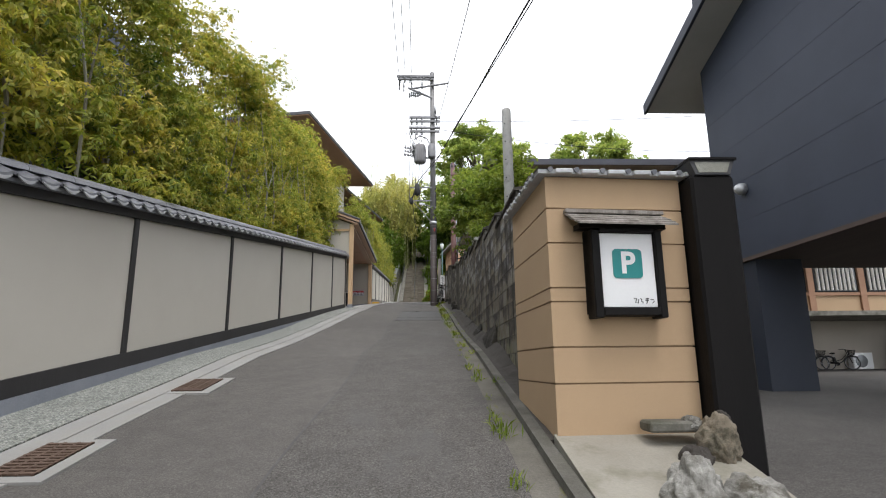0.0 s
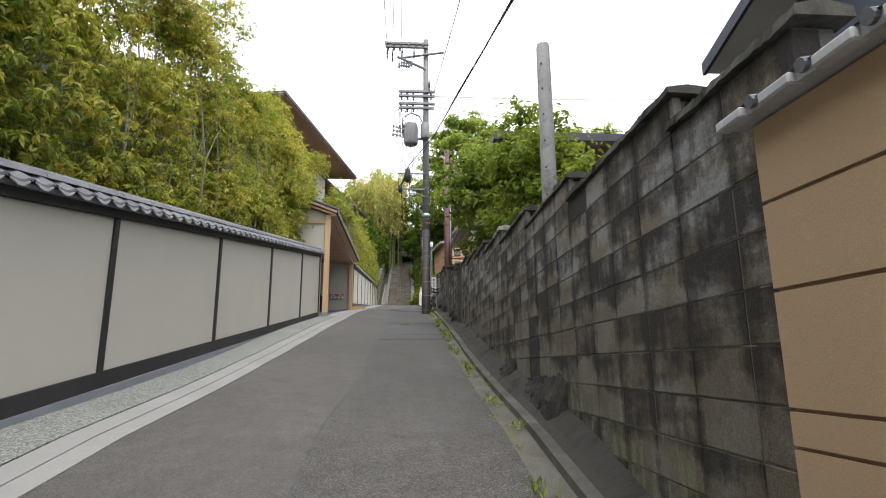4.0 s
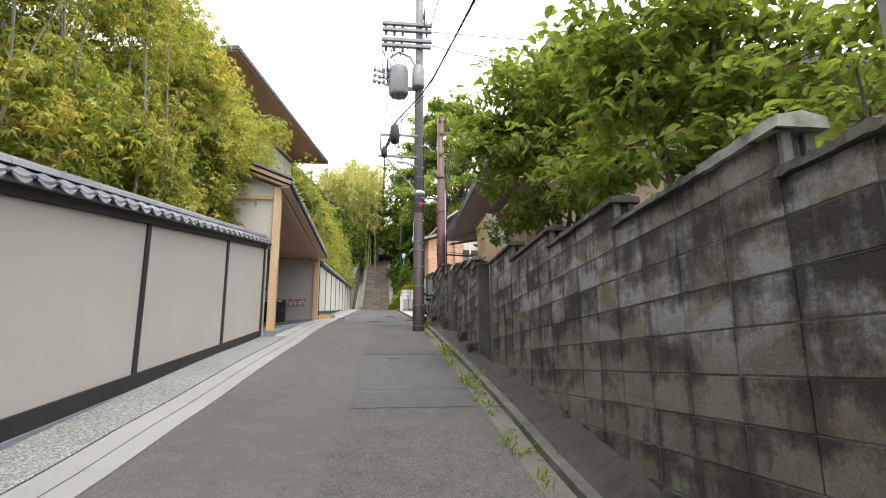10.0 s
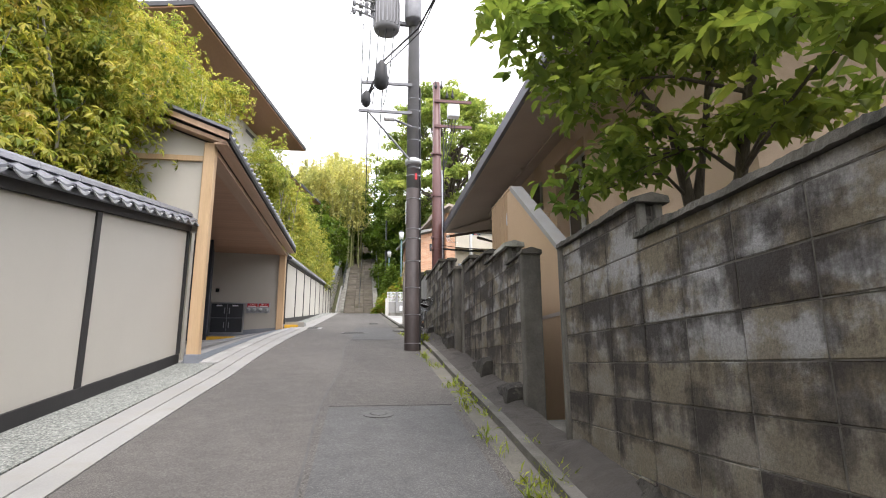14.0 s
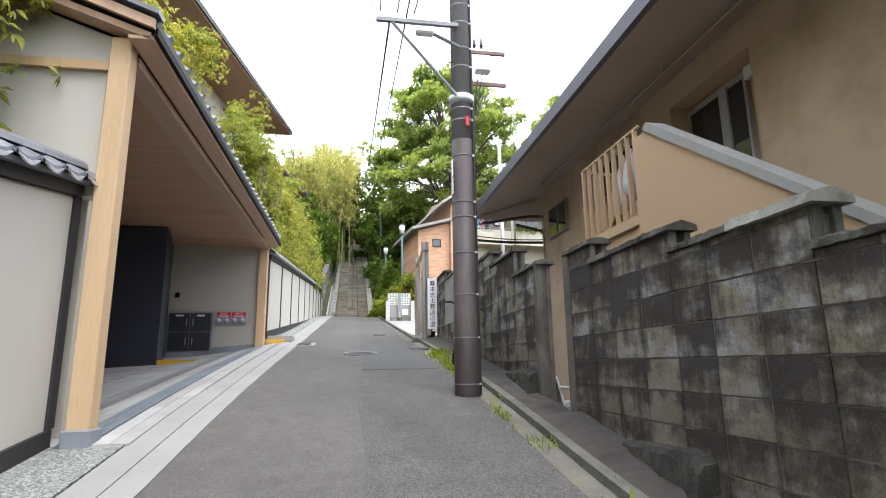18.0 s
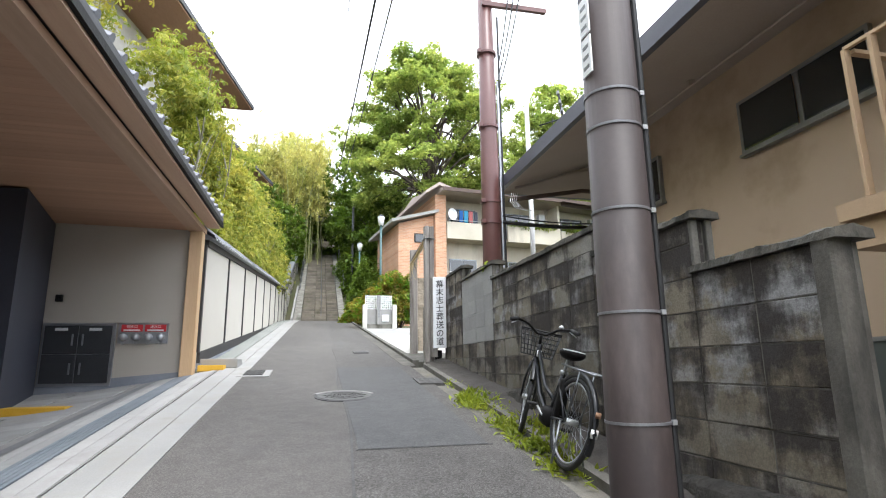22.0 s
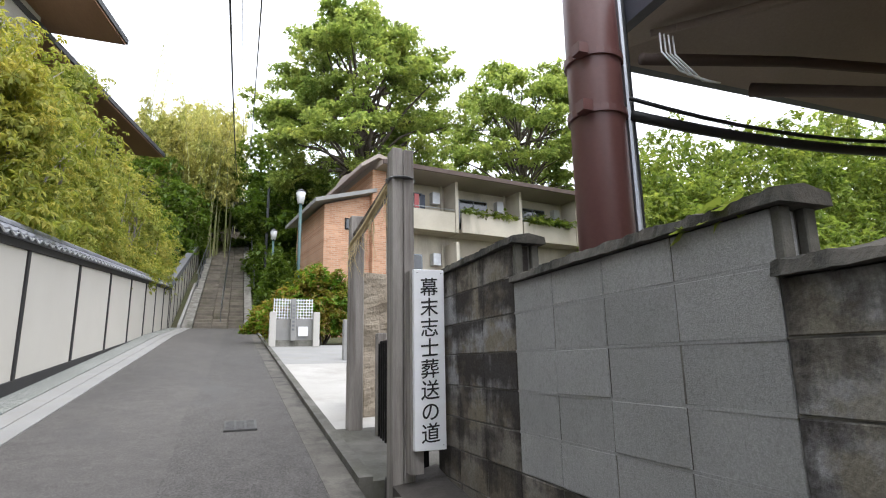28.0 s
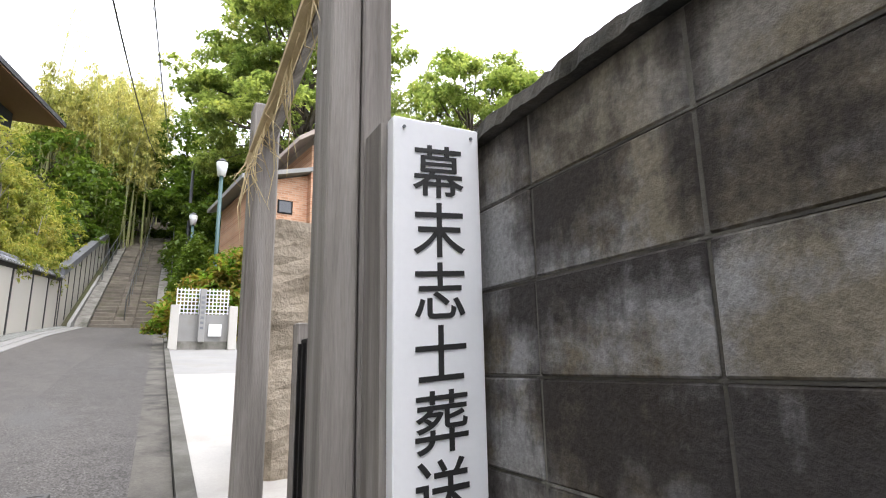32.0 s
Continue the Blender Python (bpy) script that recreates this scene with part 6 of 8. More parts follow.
wire("black service cable sagging to the tan house", sag((1.84, 27.9, 6.62), (5.2, 27.6, 6.75), 0.12), 0.03)
wire("thin service cable to the tan house", sag((1.84, 27.9, 6.72), (5.2, 27.6, 6.9), 0.18), 0.012)
gm = part("steel_mast", lathe([(0.048, 0), (0.044, 6.6)], 14, (2.98, 29.5, 3.0)), ALU, None, "", True)
tagged(gm, "thin galvanised mast behind the block wall", "pole")

r3 = thing("concrete_pole", "stubby old concrete pole with no wires", "pole", (1.82, 10.82, 0.8))
add = ring_of(r3)
add("shaft", lathe([(0.13, 0), (0.098, 5.72), (0.09, 5.77), (0.05, 5.8)], 18, (1.82, 10.82, 0.8)), POLE_CONC, smooth=True)
for z in frange(4.2, 6.2, 0.4):
    add("step_hole", lathe([(0.012, 0), (0.012, 0.02)], 8, (1.76, 10.73, z)), CABLE)


# ---- stone stairs ----
def stairs():
    s = thing("stone_stairs", "long worn stone stairway with pale side strings", "stairs", (-0.7, 51, 6.8), kind="structure")
    add = ring_of(s)
    n, rise, run = 60, 0.173, 0.45
    me = {}
    for i in range(n):
        y, z = 51 + i * run, 6.82 + i * rise
        for a, b in ((-1.75, -1.05), (-1.04, -0.4), (-0.39, 0.25)):
            key = (a, i % 3)
            if key not in me:
                m = bpy.data.meshes.new("step")
                bm = box(a, b, 0, run + 0.12, -0.4, rise - 0.004 * (i % 3), bevel=0.018)
                bm.to_mesh(m)
                bm.free()
                m.materials.append(STEP_STONE)
                me[key] = m
            o = new("step", me[key])
            o.parent = s
            o.matrix_parent_inverse = s.matrix_world.inverted()
            o.matrix_world = pose(random.uniform(-0.008, 0.008), y + random.uniform(-0.012, 0.012), z + random.uniform(-0.006, 0.006))
    top, zt = 51 + n * run, 6.82 + n * rise
    for a, b in ((-2.15, -1.77), (0.27, 0.62)):
        add("string", prism([(50.6, 6.5), (51, 7.05), (top, zt + 0.22), (top, zt - 0.6)], "x", a, b), CONC_OLD, "pale concrete string")
    add("white_edge", prism([(50.2, 6.6), (50.3, 6.95), (58, 9.75), (58, 9.6)], "x", -2.28, -2.17), KERB_PALE, "white kerb edge")
    for k in range(14):
        y = 51.5 + k * 1.9
        z = 6.82 + (y - 51) / run * rise
        add("rail_post", tube([(-0.7, y, z), (-0.7, y, z + 0.95)], 0.02, 6), STEEL_DARK)
        if y > 56:
            for x in (0.75, -2.05):
                add("fence_post", tube([(x, y, z), (x, y, z + 1.3)], 0.03, 6), STEEL_DARK)
    for h, x in ((0.95, -0.7), (1.2, 0.75), (0.6, 0.75), (1.2, -2.05), (0.6, -2.05)):
        y0 = 51.5 if x == -0.7 else 56
        add("handrail", tube([(x, y0, 6.82 + (y0 - 51) / run * rise + h), (x, top - 1, zt - 0.4 + h)], 0.022, 6), STEEL_DARK)
    add("gate_roof", prism([(-2.6, zt + 2.3), (1.2, zt + 2.3), (-0.7, zt + 3.4)], "y", top - 0.5, top + 3), ROOF_DARK)
    for x in (-2.0, 0.6):
        add("gate_post", box(x - 0.12, x + 0.12, top + 0.2, top + 0.44, zt - 0.5, zt + 2.3), BLACK)
    add("gate_dark", box(-2.2, 0.8, top + 1.6, top + 1.8, zt - 0.5, zt + 2.3), BLACK)


stairs()


def stair_parapet():
    s = thing("stair_parapet", "cream parapet with metal cap climbing beside the stairs", "wall", (-2.6, 51, 6.8), kind="structure")
    add = ring_of(s)
    add("parapet", prism([(50.4, 6.6), (50.4, 8.5), (63.4, 12.65), (63.4, 10.6)], "x", -2.75, -2.62), PLASTER)
    add("cap", prism([(50.35, 8.55), (50.35, 8.8), (63.5, 13.0), (63.5, 12.72)], "x", -2.85, -2.52), TILE, "grey tiled cap")
    add("end_pier", box(-2.95, -2.5, 63.4, 63.9, 10.4, 12.9), CONC_OLD)
    for y in frange(50.5, 63.2, 1.4):
        add("post", sweep([y, y + 0.09], lambda v: [(-2.62, 6.7 + (v - 50.4) * 0.31), (-2.6, 6.7 + (v - 50.4) * 0.31), (-2.6, 8.5 + (v - 50.4) * 0.319), (-2.62, 8.5 + (v - 50.4) * 0.319)]), DARKWOOD)


stair_parapet()


# ---- buildings on the left hill ----
def hill_house(name, plan, z, wall, shade):
    h = thing(name, "modern hillside building with a sweeping copper-brown eave", "house", (-12, plan[0][1] - 8, 8))
    add = ring_of(h)
    add("soffit", prism(plan, "z", z, z + 0.06), RUST_ROOF, "copper-brown boarded soffit")
    cx, cy = -12, plan[0][1] - 9
    grown = [(x + (0.07 if x > cx else -0.07), y + (0.07 if y > cy else -0.07)) for x, y in plan]
    add("roof", prism(grown, "z", z + 0.06, z + 0.26), ROOF_DARK, "thin dark roof edge")
    add("wall", prism(wall, "z", 5, z), shade, "cream rendered wall")


hill_house("hill_house", [(-4.3, 46.2), (-7.0, 32.1), (-20, 34.5), (-20, 46.2)], 16.6, [(-6.6, 45.3), (-8.7, 34.5), (-19, 36), (-19, 45.3)], CONC_PALE)
hill_house("hill_annex", [(-4.1, 56.4), (-7.9, 39.5), (-20, 39.5), (-20, 56.4)], 16.1, [(-5.8, 55.6), (-8.6, 43), (-19, 43), (-19, 55.6)], CHARCOAL)
g = thing("garden_building", "dark grey building wall behind the bamboo", "house", (-7.5, 10, 3))
add = ring_of(g)
add("wall", box(-8, -7.0, -10, 20.7, 0, 9.0), NAVY)
add("slab", box(-7.0, -5.6, -10, 20.7, 5.2, 5.4), CONC_OLD, "pale balcony slab")
add("low_wall", box(-5.9, -5.6, -10, 20.7, 2, 4.3), CONC_OLD, "pale terrace wall")


# ---- planting ----
def fbm(p, s, seed):
    return np.array([noise.noise((a * s, b * s, c * s + seed)) for a, b, c in p])


def rosettes(name, pts, axes, size, material, parent, fans, seed):
    """Whorls of narrow leaves: round each point a ring of leaves that hang out and down from a common axis."""
    r = np.random.default_rng(seed)
    k = len(pts)
    ax = axes / np.linalg.norm(axes, axis=1)[:, None]
    u = np.cross(ax, np.array([0.3, 0.9, 0.1]))
    u /= np.linalg.norm(u, axis=1)[:, None]
    v = np.cross(ax, u)
    grow = np.repeat(r.uniform(0.75, 1.25, k), fans)[:, None]
    P, A, U, V = (np.repeat(q, fans, axis=0) for q in (pts, ax, u, v))
    n = k * fans
    a = np.tile(np.arange(fans) * 2 * np.pi / fans, k) + r.normal(0, 0.3, n) + np.repeat(r.uniform(0, 6, k), fans)
    el = r.normal(-0.2, 0.3, n)
    d = (U * np.cos(a)[:, None] + V * np.sin(a)[:, None]) * np.cos(el)[:, None] + A * np.sin(el)[:, None]
    d[:, 2] -= 0.28
    d /= np.linalg.norm(d, axis=1)[:, None]
    side = np.cross(d, A) + r.normal(0, 0.2, (n, 3))
    side /= np.linalg.norm(side, axis=1)[:, None]
    up = np.cross(side, d)
    ln = size * grow * r.uniform(0.75, 1.25, n)[:, None]
    wd = ln * 0.17
    base = P + d * ln * 0.1 + r.normal(0, size * 0.06, (n, 3))
    mid = base + d * ln * 0.5
    co = np.stack([base, mid + side * wd + up * ln * 0.05, base + d * ln - up * ln * 0.22, mid - side * wd + up * ln * 0.05], 1)
    me = bpy.data.meshes.new(name)
    me.vertices.add(4 * n)
    me.vertices.foreach_set("co", co.ravel())
    me.loops.add(4 * n)
    me.loops.foreach_set("vertex_index", np.arange(4 * n))
    me.polygons.add(n)
    me.polygons.foreach_set("loop_start", np.arange(0, 4 * n, 4))
    me.update(calc_edges=True)
    return place(link_mesh(name, me, material, parent), parent)


def bank(y0, y1, boughs, ztop, zwall, xf, seed, name, label, mat, size, per=20, fans=8):
    """A tall hedge of slender trees: boughs that each carry a layered cluster of leaf whorls, with dark gaps and pale forked stems between."""
    r = np.random.default_rng(seed)
    t = thing(name, label, "hedge", (xf - 1, (y0 + y1) / 2, gz((y0 + y1) / 2) + 1))
    y = r.uniform(y0, y1, boughs)
    u = r.uniform(0, 1, boughs) ** 0.9
    zt = np.array([ztop(v) for v in y])
    zw = np.array([zwall(v) for v in y])
    q = np.stack([y, u * 6, u * 0], 1)
    big, mid, small = fbm(q, 0.5, seed), fbm(q, 1.1, seed + 5), fbm(q, 2.4, seed + 9)
    z = zw - 0.25 + (zt - zw + big * 1.3 + mid * 0.5) * u
    x = xf - 0.1 * (z - zw) + big * 0.55 + mid * 0.6 + small * 0.3 - np.abs(r.normal(0, 0.3, boughs)) - 2.6 * np.maximum(0, u - 0.82)
    keep = mid + small * 0.6 + r.normal(0, 0.1, boughs) > -0.16
    c = np.stack([x, y, z], 1)[keep]
    wide = r.uniform(0.7, 1.3, len(c))
    off = r.normal(0, 1, (len(c), per, 3)) * np.array([0.2, 0.27, 0.15]) * wide[:, None, None]
    off[:, :, 2] -= 0.5 * (off[:, :, 0] ** 2 + off[:, :, 1] ** 2)
    pts = (c[:, None] + off).reshape(-1, 3)
    over = pts[:, 2] > np.array([zwall(v) for v in pts[:, 1]]) + 0.12
    behind = pts[:, 0] < np.array([x_wall_l(v) for v in pts[:, 1]]) - 0.35
    pts, off = pts[over | behind], off.reshape(-1, 3)[over | behind]
    axes = off * 1.2 + np.array([0.25, -0.1, 0.75]) + r.normal(0, 0.25, (len(pts), 3))
    rosettes("foliage", pts, axes, size, mat, t, fans, seed)
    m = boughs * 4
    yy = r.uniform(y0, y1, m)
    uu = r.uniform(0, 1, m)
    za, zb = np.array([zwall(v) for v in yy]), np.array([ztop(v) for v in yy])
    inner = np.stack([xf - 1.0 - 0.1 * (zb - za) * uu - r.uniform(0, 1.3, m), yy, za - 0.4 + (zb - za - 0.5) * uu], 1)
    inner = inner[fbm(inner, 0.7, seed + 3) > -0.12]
    # Darker green on these inner leaves puts the hedge's inside shade into colour.
    place(leaves("inner_shade_foliage", inner, size * 1.5, LEAF_DARK, t, droop=0.4, narrow=0.3, fans=4, seed=seed + 1), t)
    for i in range(int((y1 - y0) * 2.6)):
        sy, sx = r.uniform(y0, y1), xf + r.uniform(-0.55, 0.3)
        h, zb, lean = ztop(sy) - r.uniform(0.4, 2.2), zwall(sy) - (1.5 if zwall(sy) < 5.8 else -0.6), r.normal(0, 0.6)
        fork = Vector((sx - 0.2, sy + lean * 0.35, zb * 0.5 + h * 0.5))
        tip = Vector((sx - 0.45, sy + lean, h))
        place(part("stem", tube([(sx - 0.35, sy, zb), fork, tip], [0.028, 0.02, 0.006], 5, caps=False), STEM, t), t)
        side = Vector((sx + r.uniform(-0.3, 0.15), sy + lean * 0.35 + r.uniform(-0.9, 0.9), fork.z + r.uniform(0.5, 1.3)))
        place(part("stem", tube([fork, fork.lerp(side, 0.5) + Vector((0, 0, 0.05)), side], [0.015, 0.011, 0.004], 4, caps=False), STEM, t), t)


STEM = surf("pale_stem", (0.2, 0.185, 0.14), (0.34, 0.32, 0.26), 4, 0.8, 0.2, 40, stretch=(1, 1, 0.3))
bank(-6, 20.9, 1750, lambda y: 7.0 + 0.155 * y, lambda y: 2.25 + 0.158 * y, -3.8, 3, "hedge_trees", "dense yellow-green evergreen trees rising behind the cream wall", LEAF_BANK, 0.088, 32)
bank(20.6, 30.4, 560, lambda y: 9.3 + 0.1 * y, lambda y: 7.5, -4.6, 13, "hedge_trees", "yellow-green evergreen trees behind the gate roof", LEAF_BANK, 0.088, 32)
bank(29.3, 51, 1100, lambda y: 10.4 + 0.1 * (min(y, 37) - 29.3) - 0.03 * max(0, y - 37), lambda y: 6.6 + 0.095 * (y - 29.2), -3.0, 23, "hedge_trees", "bright yellow-green evergreen hedge above the far wall", LEAF_BAMBOO, 0.11, 26)


def gable_bamboo():
    """Bamboo sprays that hang over the wall in front of the porch gable."""
    r = np.random.default_rng(29)
    t = thing("leafy_clump", "yellow-green leafy sprays hanging before the porch gable", "shrub", (-4.6, 20.0, 5.0))
    n = 5200
    q = np.stack([r.uniform(-6.8, -3.15, n), r.uniform(19.0, 20.35, n), r.uniform(5.5, 8.9, n)], 1)
    lump = fbm(q, 1.1, 4) * 0.9 + fbm(q, 2.6, 7) * 0.5 + r.normal(0, 0.15, n)
    edge = (-3.15 - q[:, 0]) * 0.7 - np.abs(q[:, 2] - 7.2) * 0.22
    q = q[lump + edge > 0.1]
    near = np.stack([r.uniform(-4.6, -3.25, 900), r.uniform(20.3, 20.8, 900), r.uniform(5.75, 7.3, 900)], 1)
    lump = fbm(near, 1.6, 11) + fbm(near, 3.5, 12) * 0.6 + (-3.35 - near[:, 0]) * 0.8
    q = np.concatenate([q, near[lump > 0.1]])
    rosettes("foliage", q, r.normal(0, 0.35, (len(q), 3)) + np.array([0.2, -0.4, 0.8]), 0.095, LEAF_BANK, t, 8, 29)
    for k in range(9):
        x, y = r.uniform(-5.8, -3.9), r.uniform(19.5, 20.2)
        place(part("stem", tube([(x, y, 4.6), (x + 0.05, y, 6.6), (x + r.normal(0, 0.3), y, 8.4)], [0.02, 0.015, 0.005], 5, caps=False), STEM, t), t)


gable_bamboo()


def tree(name, label, at, height, crown, n, mat, size, seed, trunk=0.2, fans=6, narrow=0.6, clusters=14, tuft=0.42, flat=0.5, lean=(0, 0), fine=False):
    """Tapered trunk with limbs and twigs, and a crown of many flattened leaf sprays with gaps between them."""
    r = np.random.default_rng(seed)
    t = thing(name, label, "tree", at)
    cz, cr, ch = crown
    base = Vector(at)
    top = base + Vector((lean[0], lean[1], height * 0.74))
    kink = base.lerp(top, 0.45) + Vector((r.normal(0, 0.03 * height), r.normal(0, 0.03 * height), 0))
    place(part("trunk", tube([base, kink, top], [trunk, trunk * 0.72, trunk * 0.3], 9), BARK, t, "", True), t)
    per = n // clusters
    pts = []
    for i in range(clusters):
        a = 2.4 * i + r.uniform(-0.4, 0.4)
        v = -0.9 + 1.85 * (i + 0.5) / clusters + r.uniform(-0.15, 0.15)
        rad = cr * math.sqrt(max(0.04, 1 - min(1, abs(v)) ** 2)) * r.uniform(0.5, 1.0)
        c = Vector((base.x + lean[0] + rad * math.cos(a), base.y + lean[1] + rad * math.sin(a), base.z + height * cz + v * ch))
        s = kink.lerp(top, r.uniform(0.1, 1.0)) if v > -0.3 else kink.lerp(top, r.uniform(0, 0.4))
        m = s.lerp(c, 0.55) + Vector((0, 0, 0.08 * cr))
        place(part("limb", tube([s, m, c], [trunk * 0.32, trunk * 0.2, trunk * 0.05], 6, caps=False), BARK, t, "", True), t)
        k = 5
        for j in range(k):
            b = c + Vector((r.normal(0, 1), r.normal(0, 1), r.normal(0, flat))) * cr * tuft * 0.55
            d = r.normal(0, 1, (per // k, 3))
            d /= np.linalg.norm(d, axis=1)[:, None]
            q = d * (cr * tuft * 0.62 * r.uniform(0.2, 1.0, per // k) ** 0.5)[:, None] * np.array([1, 1, flat])
            pts.append(q + np.array(b))
    pts = np.concatenate(pts)
    place(leaves("crown", pts, size, mat, t, droop=0.25, narrow=narrow, fans=fans, seed=seed, spread=1.1, fine=fine), t)
    return t


def branchy_tree(name, label, base, stems, tufts, per, mat, size, seed, fine, thick=0.045, narrow=0.8, flat=0.32):
    """Forked stems with thin boughs, each bough ending in a flat layered spray of leaves."""
    r = np.random.default_rng(seed)
    t = thing(name, label, "tree", base)
    tips = []
    for k, s in enumerate(stems):
        p = [Vector(base) + Vector((0.08 * k, -0.05 * k, 0))] + [Vector(q) for q in s]
        place(part("trunk", tube(p, [thick * (1 - 0.6 * i / (len(p) - 1)) for i in range(len(p))], 9, caps=False), BARK, t, "", True), t)
        tips += [p[i].lerp(p[i + 1], f) for i in range(1, len(p) - 1) for f in (0.2, 0.6, 1.0)] + [p[1]]
    pts = []
    for c, rad in tufts:
        c = Vector(c)
        s = min(tips, key=lambda q: (q - c).length + 0.6 * max(0, q.z - c.z))
        m = s.lerp(c, 0.5) + Vector((r.normal(0, 0.05), r.normal(0, 0.05), 0.1))
        place(part("bough", tube([s, m, c], [thick * 0.32, thick * 0.2, 0.004], 5, caps=False), BARK, t, "", True), t)
        for k in range(5):
            e = c + Vector((r.normal(0, 0.55), r.normal(0, 0.55), r.normal(0, 0.2))) * rad
            place(part("twig", tube([m.lerp(c, r.uniform(0.2, 0.9)), e], [0.006, 0.002], 4, caps=False), BARK, t), t)
            n = max(3, int(per * rad * rad))
            pts.append(np.array(e) + r.normal(0, 1, (n, 3)) * np.array([1, 1, flat]) * rad * 0.38)
    place(leaves("crown", np.concatenate(pts), size, mat, t, droop=0.35, narrow=narrow, fans=2, seed=seed, spread=0.9, fine=fine), t)


branchy_tree("young_tree", "young tree with large soft leaves above the block wall", (2.15, 13.1, 0.8),
             [[(2.1, 13.1, 3.6), (2.0, 13.3, 4.8), (2.05, 13.5, 6.2)], [(2.2, 12.9, 3.5), (2.3, 12.8, 4.8), (2.3, 12.9, 5.9)]],
             [((2.0, 13.3, 6.5), 0.42), ((1.75, 13.6, 6.0), 0.42), ((2.3, 13.0, 6.1), 0.45), ((2.0, 12.8, 5.6), 0.45), ((1.7, 13.9, 5.3), 0.45), ((2.4, 13.6, 5.4), 0.5), ((1.8, 13.1, 5.0), 0.42), ((2.3, 12.7, 4.9), 0.45),
              ((1.6, 13.4, 4.5), 0.35), ((2.1, 12.6, 4.4), 0.42), ((2.5, 13.2, 4.6), 0.5), ((1.8, 14.2, 4.7), 0.42), ((2.6, 12.4, 4.6), 0.45), ((2.7, 12.0, 5.0), 0.42), ((2.9, 12.6, 5.4), 0.45), ((1.6, 13.2, 5.6), 0.4), ((2.15, 13.2, 5.3), 0.5), ((1.9, 13.8, 5.8), 0.45), ((2.6, 13.3, 5.9), 0.45)], 185, LEAF_MAPLE, 0.115, 31, True, narrow=0.58, flat=0.5)
branchy_tree("maple_tree", "bright green maple with dark forked stems before the tan house", (2.2, 16.45, 2.4),
             [[(2.2, 16.5, 4.5), (2.1, 16.5, 5.2), (1.7, 16.6, 5.8), (1.35, 16.8, 6.4)], [(2.2, 15.95, 4.5), (2.25, 15.8, 5.2), (2.2, 15.3, 5.8)], [(2.25, 16.5, 4.6), (2.4, 16.4, 5.6), (2.5, 16.2, 6.8)]],
             [((1.18, 17.1, 6.5), 0.4), ((1.38, 16.7, 6.25), 0.42), ((1.11, 16.5, 5.9), 0.4), ((1.25, 15.9, 5.65), 0.42), ((2.4, 16.6, 6.4), 0.55), ((1.18, 16.4, 5.45), 0.34), ((1.32, 15.9, 5.28), 0.36), ((2.1, 16.5, 5.9), 0.45),
              ((1.45, 16.5, 4.8), 0.32), ((1.6, 16.15, 4.82), 0.32), ((2.0, 16.6, 5.15), 0.34), ((2.2, 15.8, 5.0), 0.34), ((2.0, 15.2, 4.85), 0.3), ((2.3, 15.3, 4.8), 0.34), ((1.8, 14.8, 5.1), 0.36), ((2.0, 15.1, 5.4), 0.42),
              ((2.3, 15.9, 5.8), 0.5), ((1.7, 14.5, 4.8), 0.28), ((2.5, 16.2, 7.0), 0.6), ((1.4, 16.1, 6.7), 0.48), ((2.2, 15.6, 6.6), 0.6), ((1.7, 16.0, 6.2), 0.48), ((0.95, 16.0, 5.8), 0.3), ((1.6, 16.3, 6.9), 0.48), ((2.0, 15.0, 6.1), 0.45), ((1.7, 15.6, 5.6), 0.38),
              ((1.5, 16.6, 5.9), 0.36), ((1.7, 15.4, 6.4), 0.4), ((1.3, 16.2, 6.2), 0.36)], 165, LEAF_MAPLE, 0.115, 32, True, thick=0.06, narrow=0.55)
branchy_tree("young_tree", "slender shrub with small leaves beside the concrete pole", (2.05, 11.3, 0.8),
             [[(2.05, 11.3, 3.4), (2.0, 11.3, 4.4)], [(2.1, 11.0, 3.4), (2.2, 10.8, 4.2)], [(2.0, 11.6, 3.4), (1.95, 11.9, 4.3)]],
             [((2.0, 11.3, 4.35), 0.2), ((2.05, 11.3, 4.0), 0.25), ((2.2, 10.85, 4.15), 0.18), ((2.2, 10.9, 3.8), 0.22), ((1.95, 11.9, 4.2), 0.22), ((1.9, 12.0, 3.85), 0.25), ((2.3, 10.5, 3.9), 0.16)], 260, LEAF_MAPLE, 0.075, 36, True, thick=0.018, narrow=0.55, flat=0.8)
tree("broadleaf_tree", "tall airy green tree behind the apartment block", (6.5, 57, 8.5), 18.4, (0.62, 6.0, 6.5), 21000, LEAF_TREE, 0.2, 33, 0.36, clusters=100, tuft=0.21, flat=0.42)
tree("broadleaf_tree", "green tree at the far end of the apartment block", (20.3, 62, 8.5), 20.2, (0.66, 6.3, 6.2), 11000, LEAF_TREE, 0.26, 34, 0.3, clusters=70, tuft=0.22, flat=0.45)
tree("broadleaf_tree", "dark leafy tree beside the stone stairs", (3.2, 60, 8.5), 8.5, (0.6, 2.8, 3.0), 3500, LEAF_DARK, 0.3, 35, 0.25, clusters=20)
tree("broadleaf_tree", "dark leafy tree beside the stone stairs", (3.6, 70, 11), 10, (0.6, 3.6, 3.8), 3500, LEAF_DARK, 0.35, 37, 0.25, clusters=20)


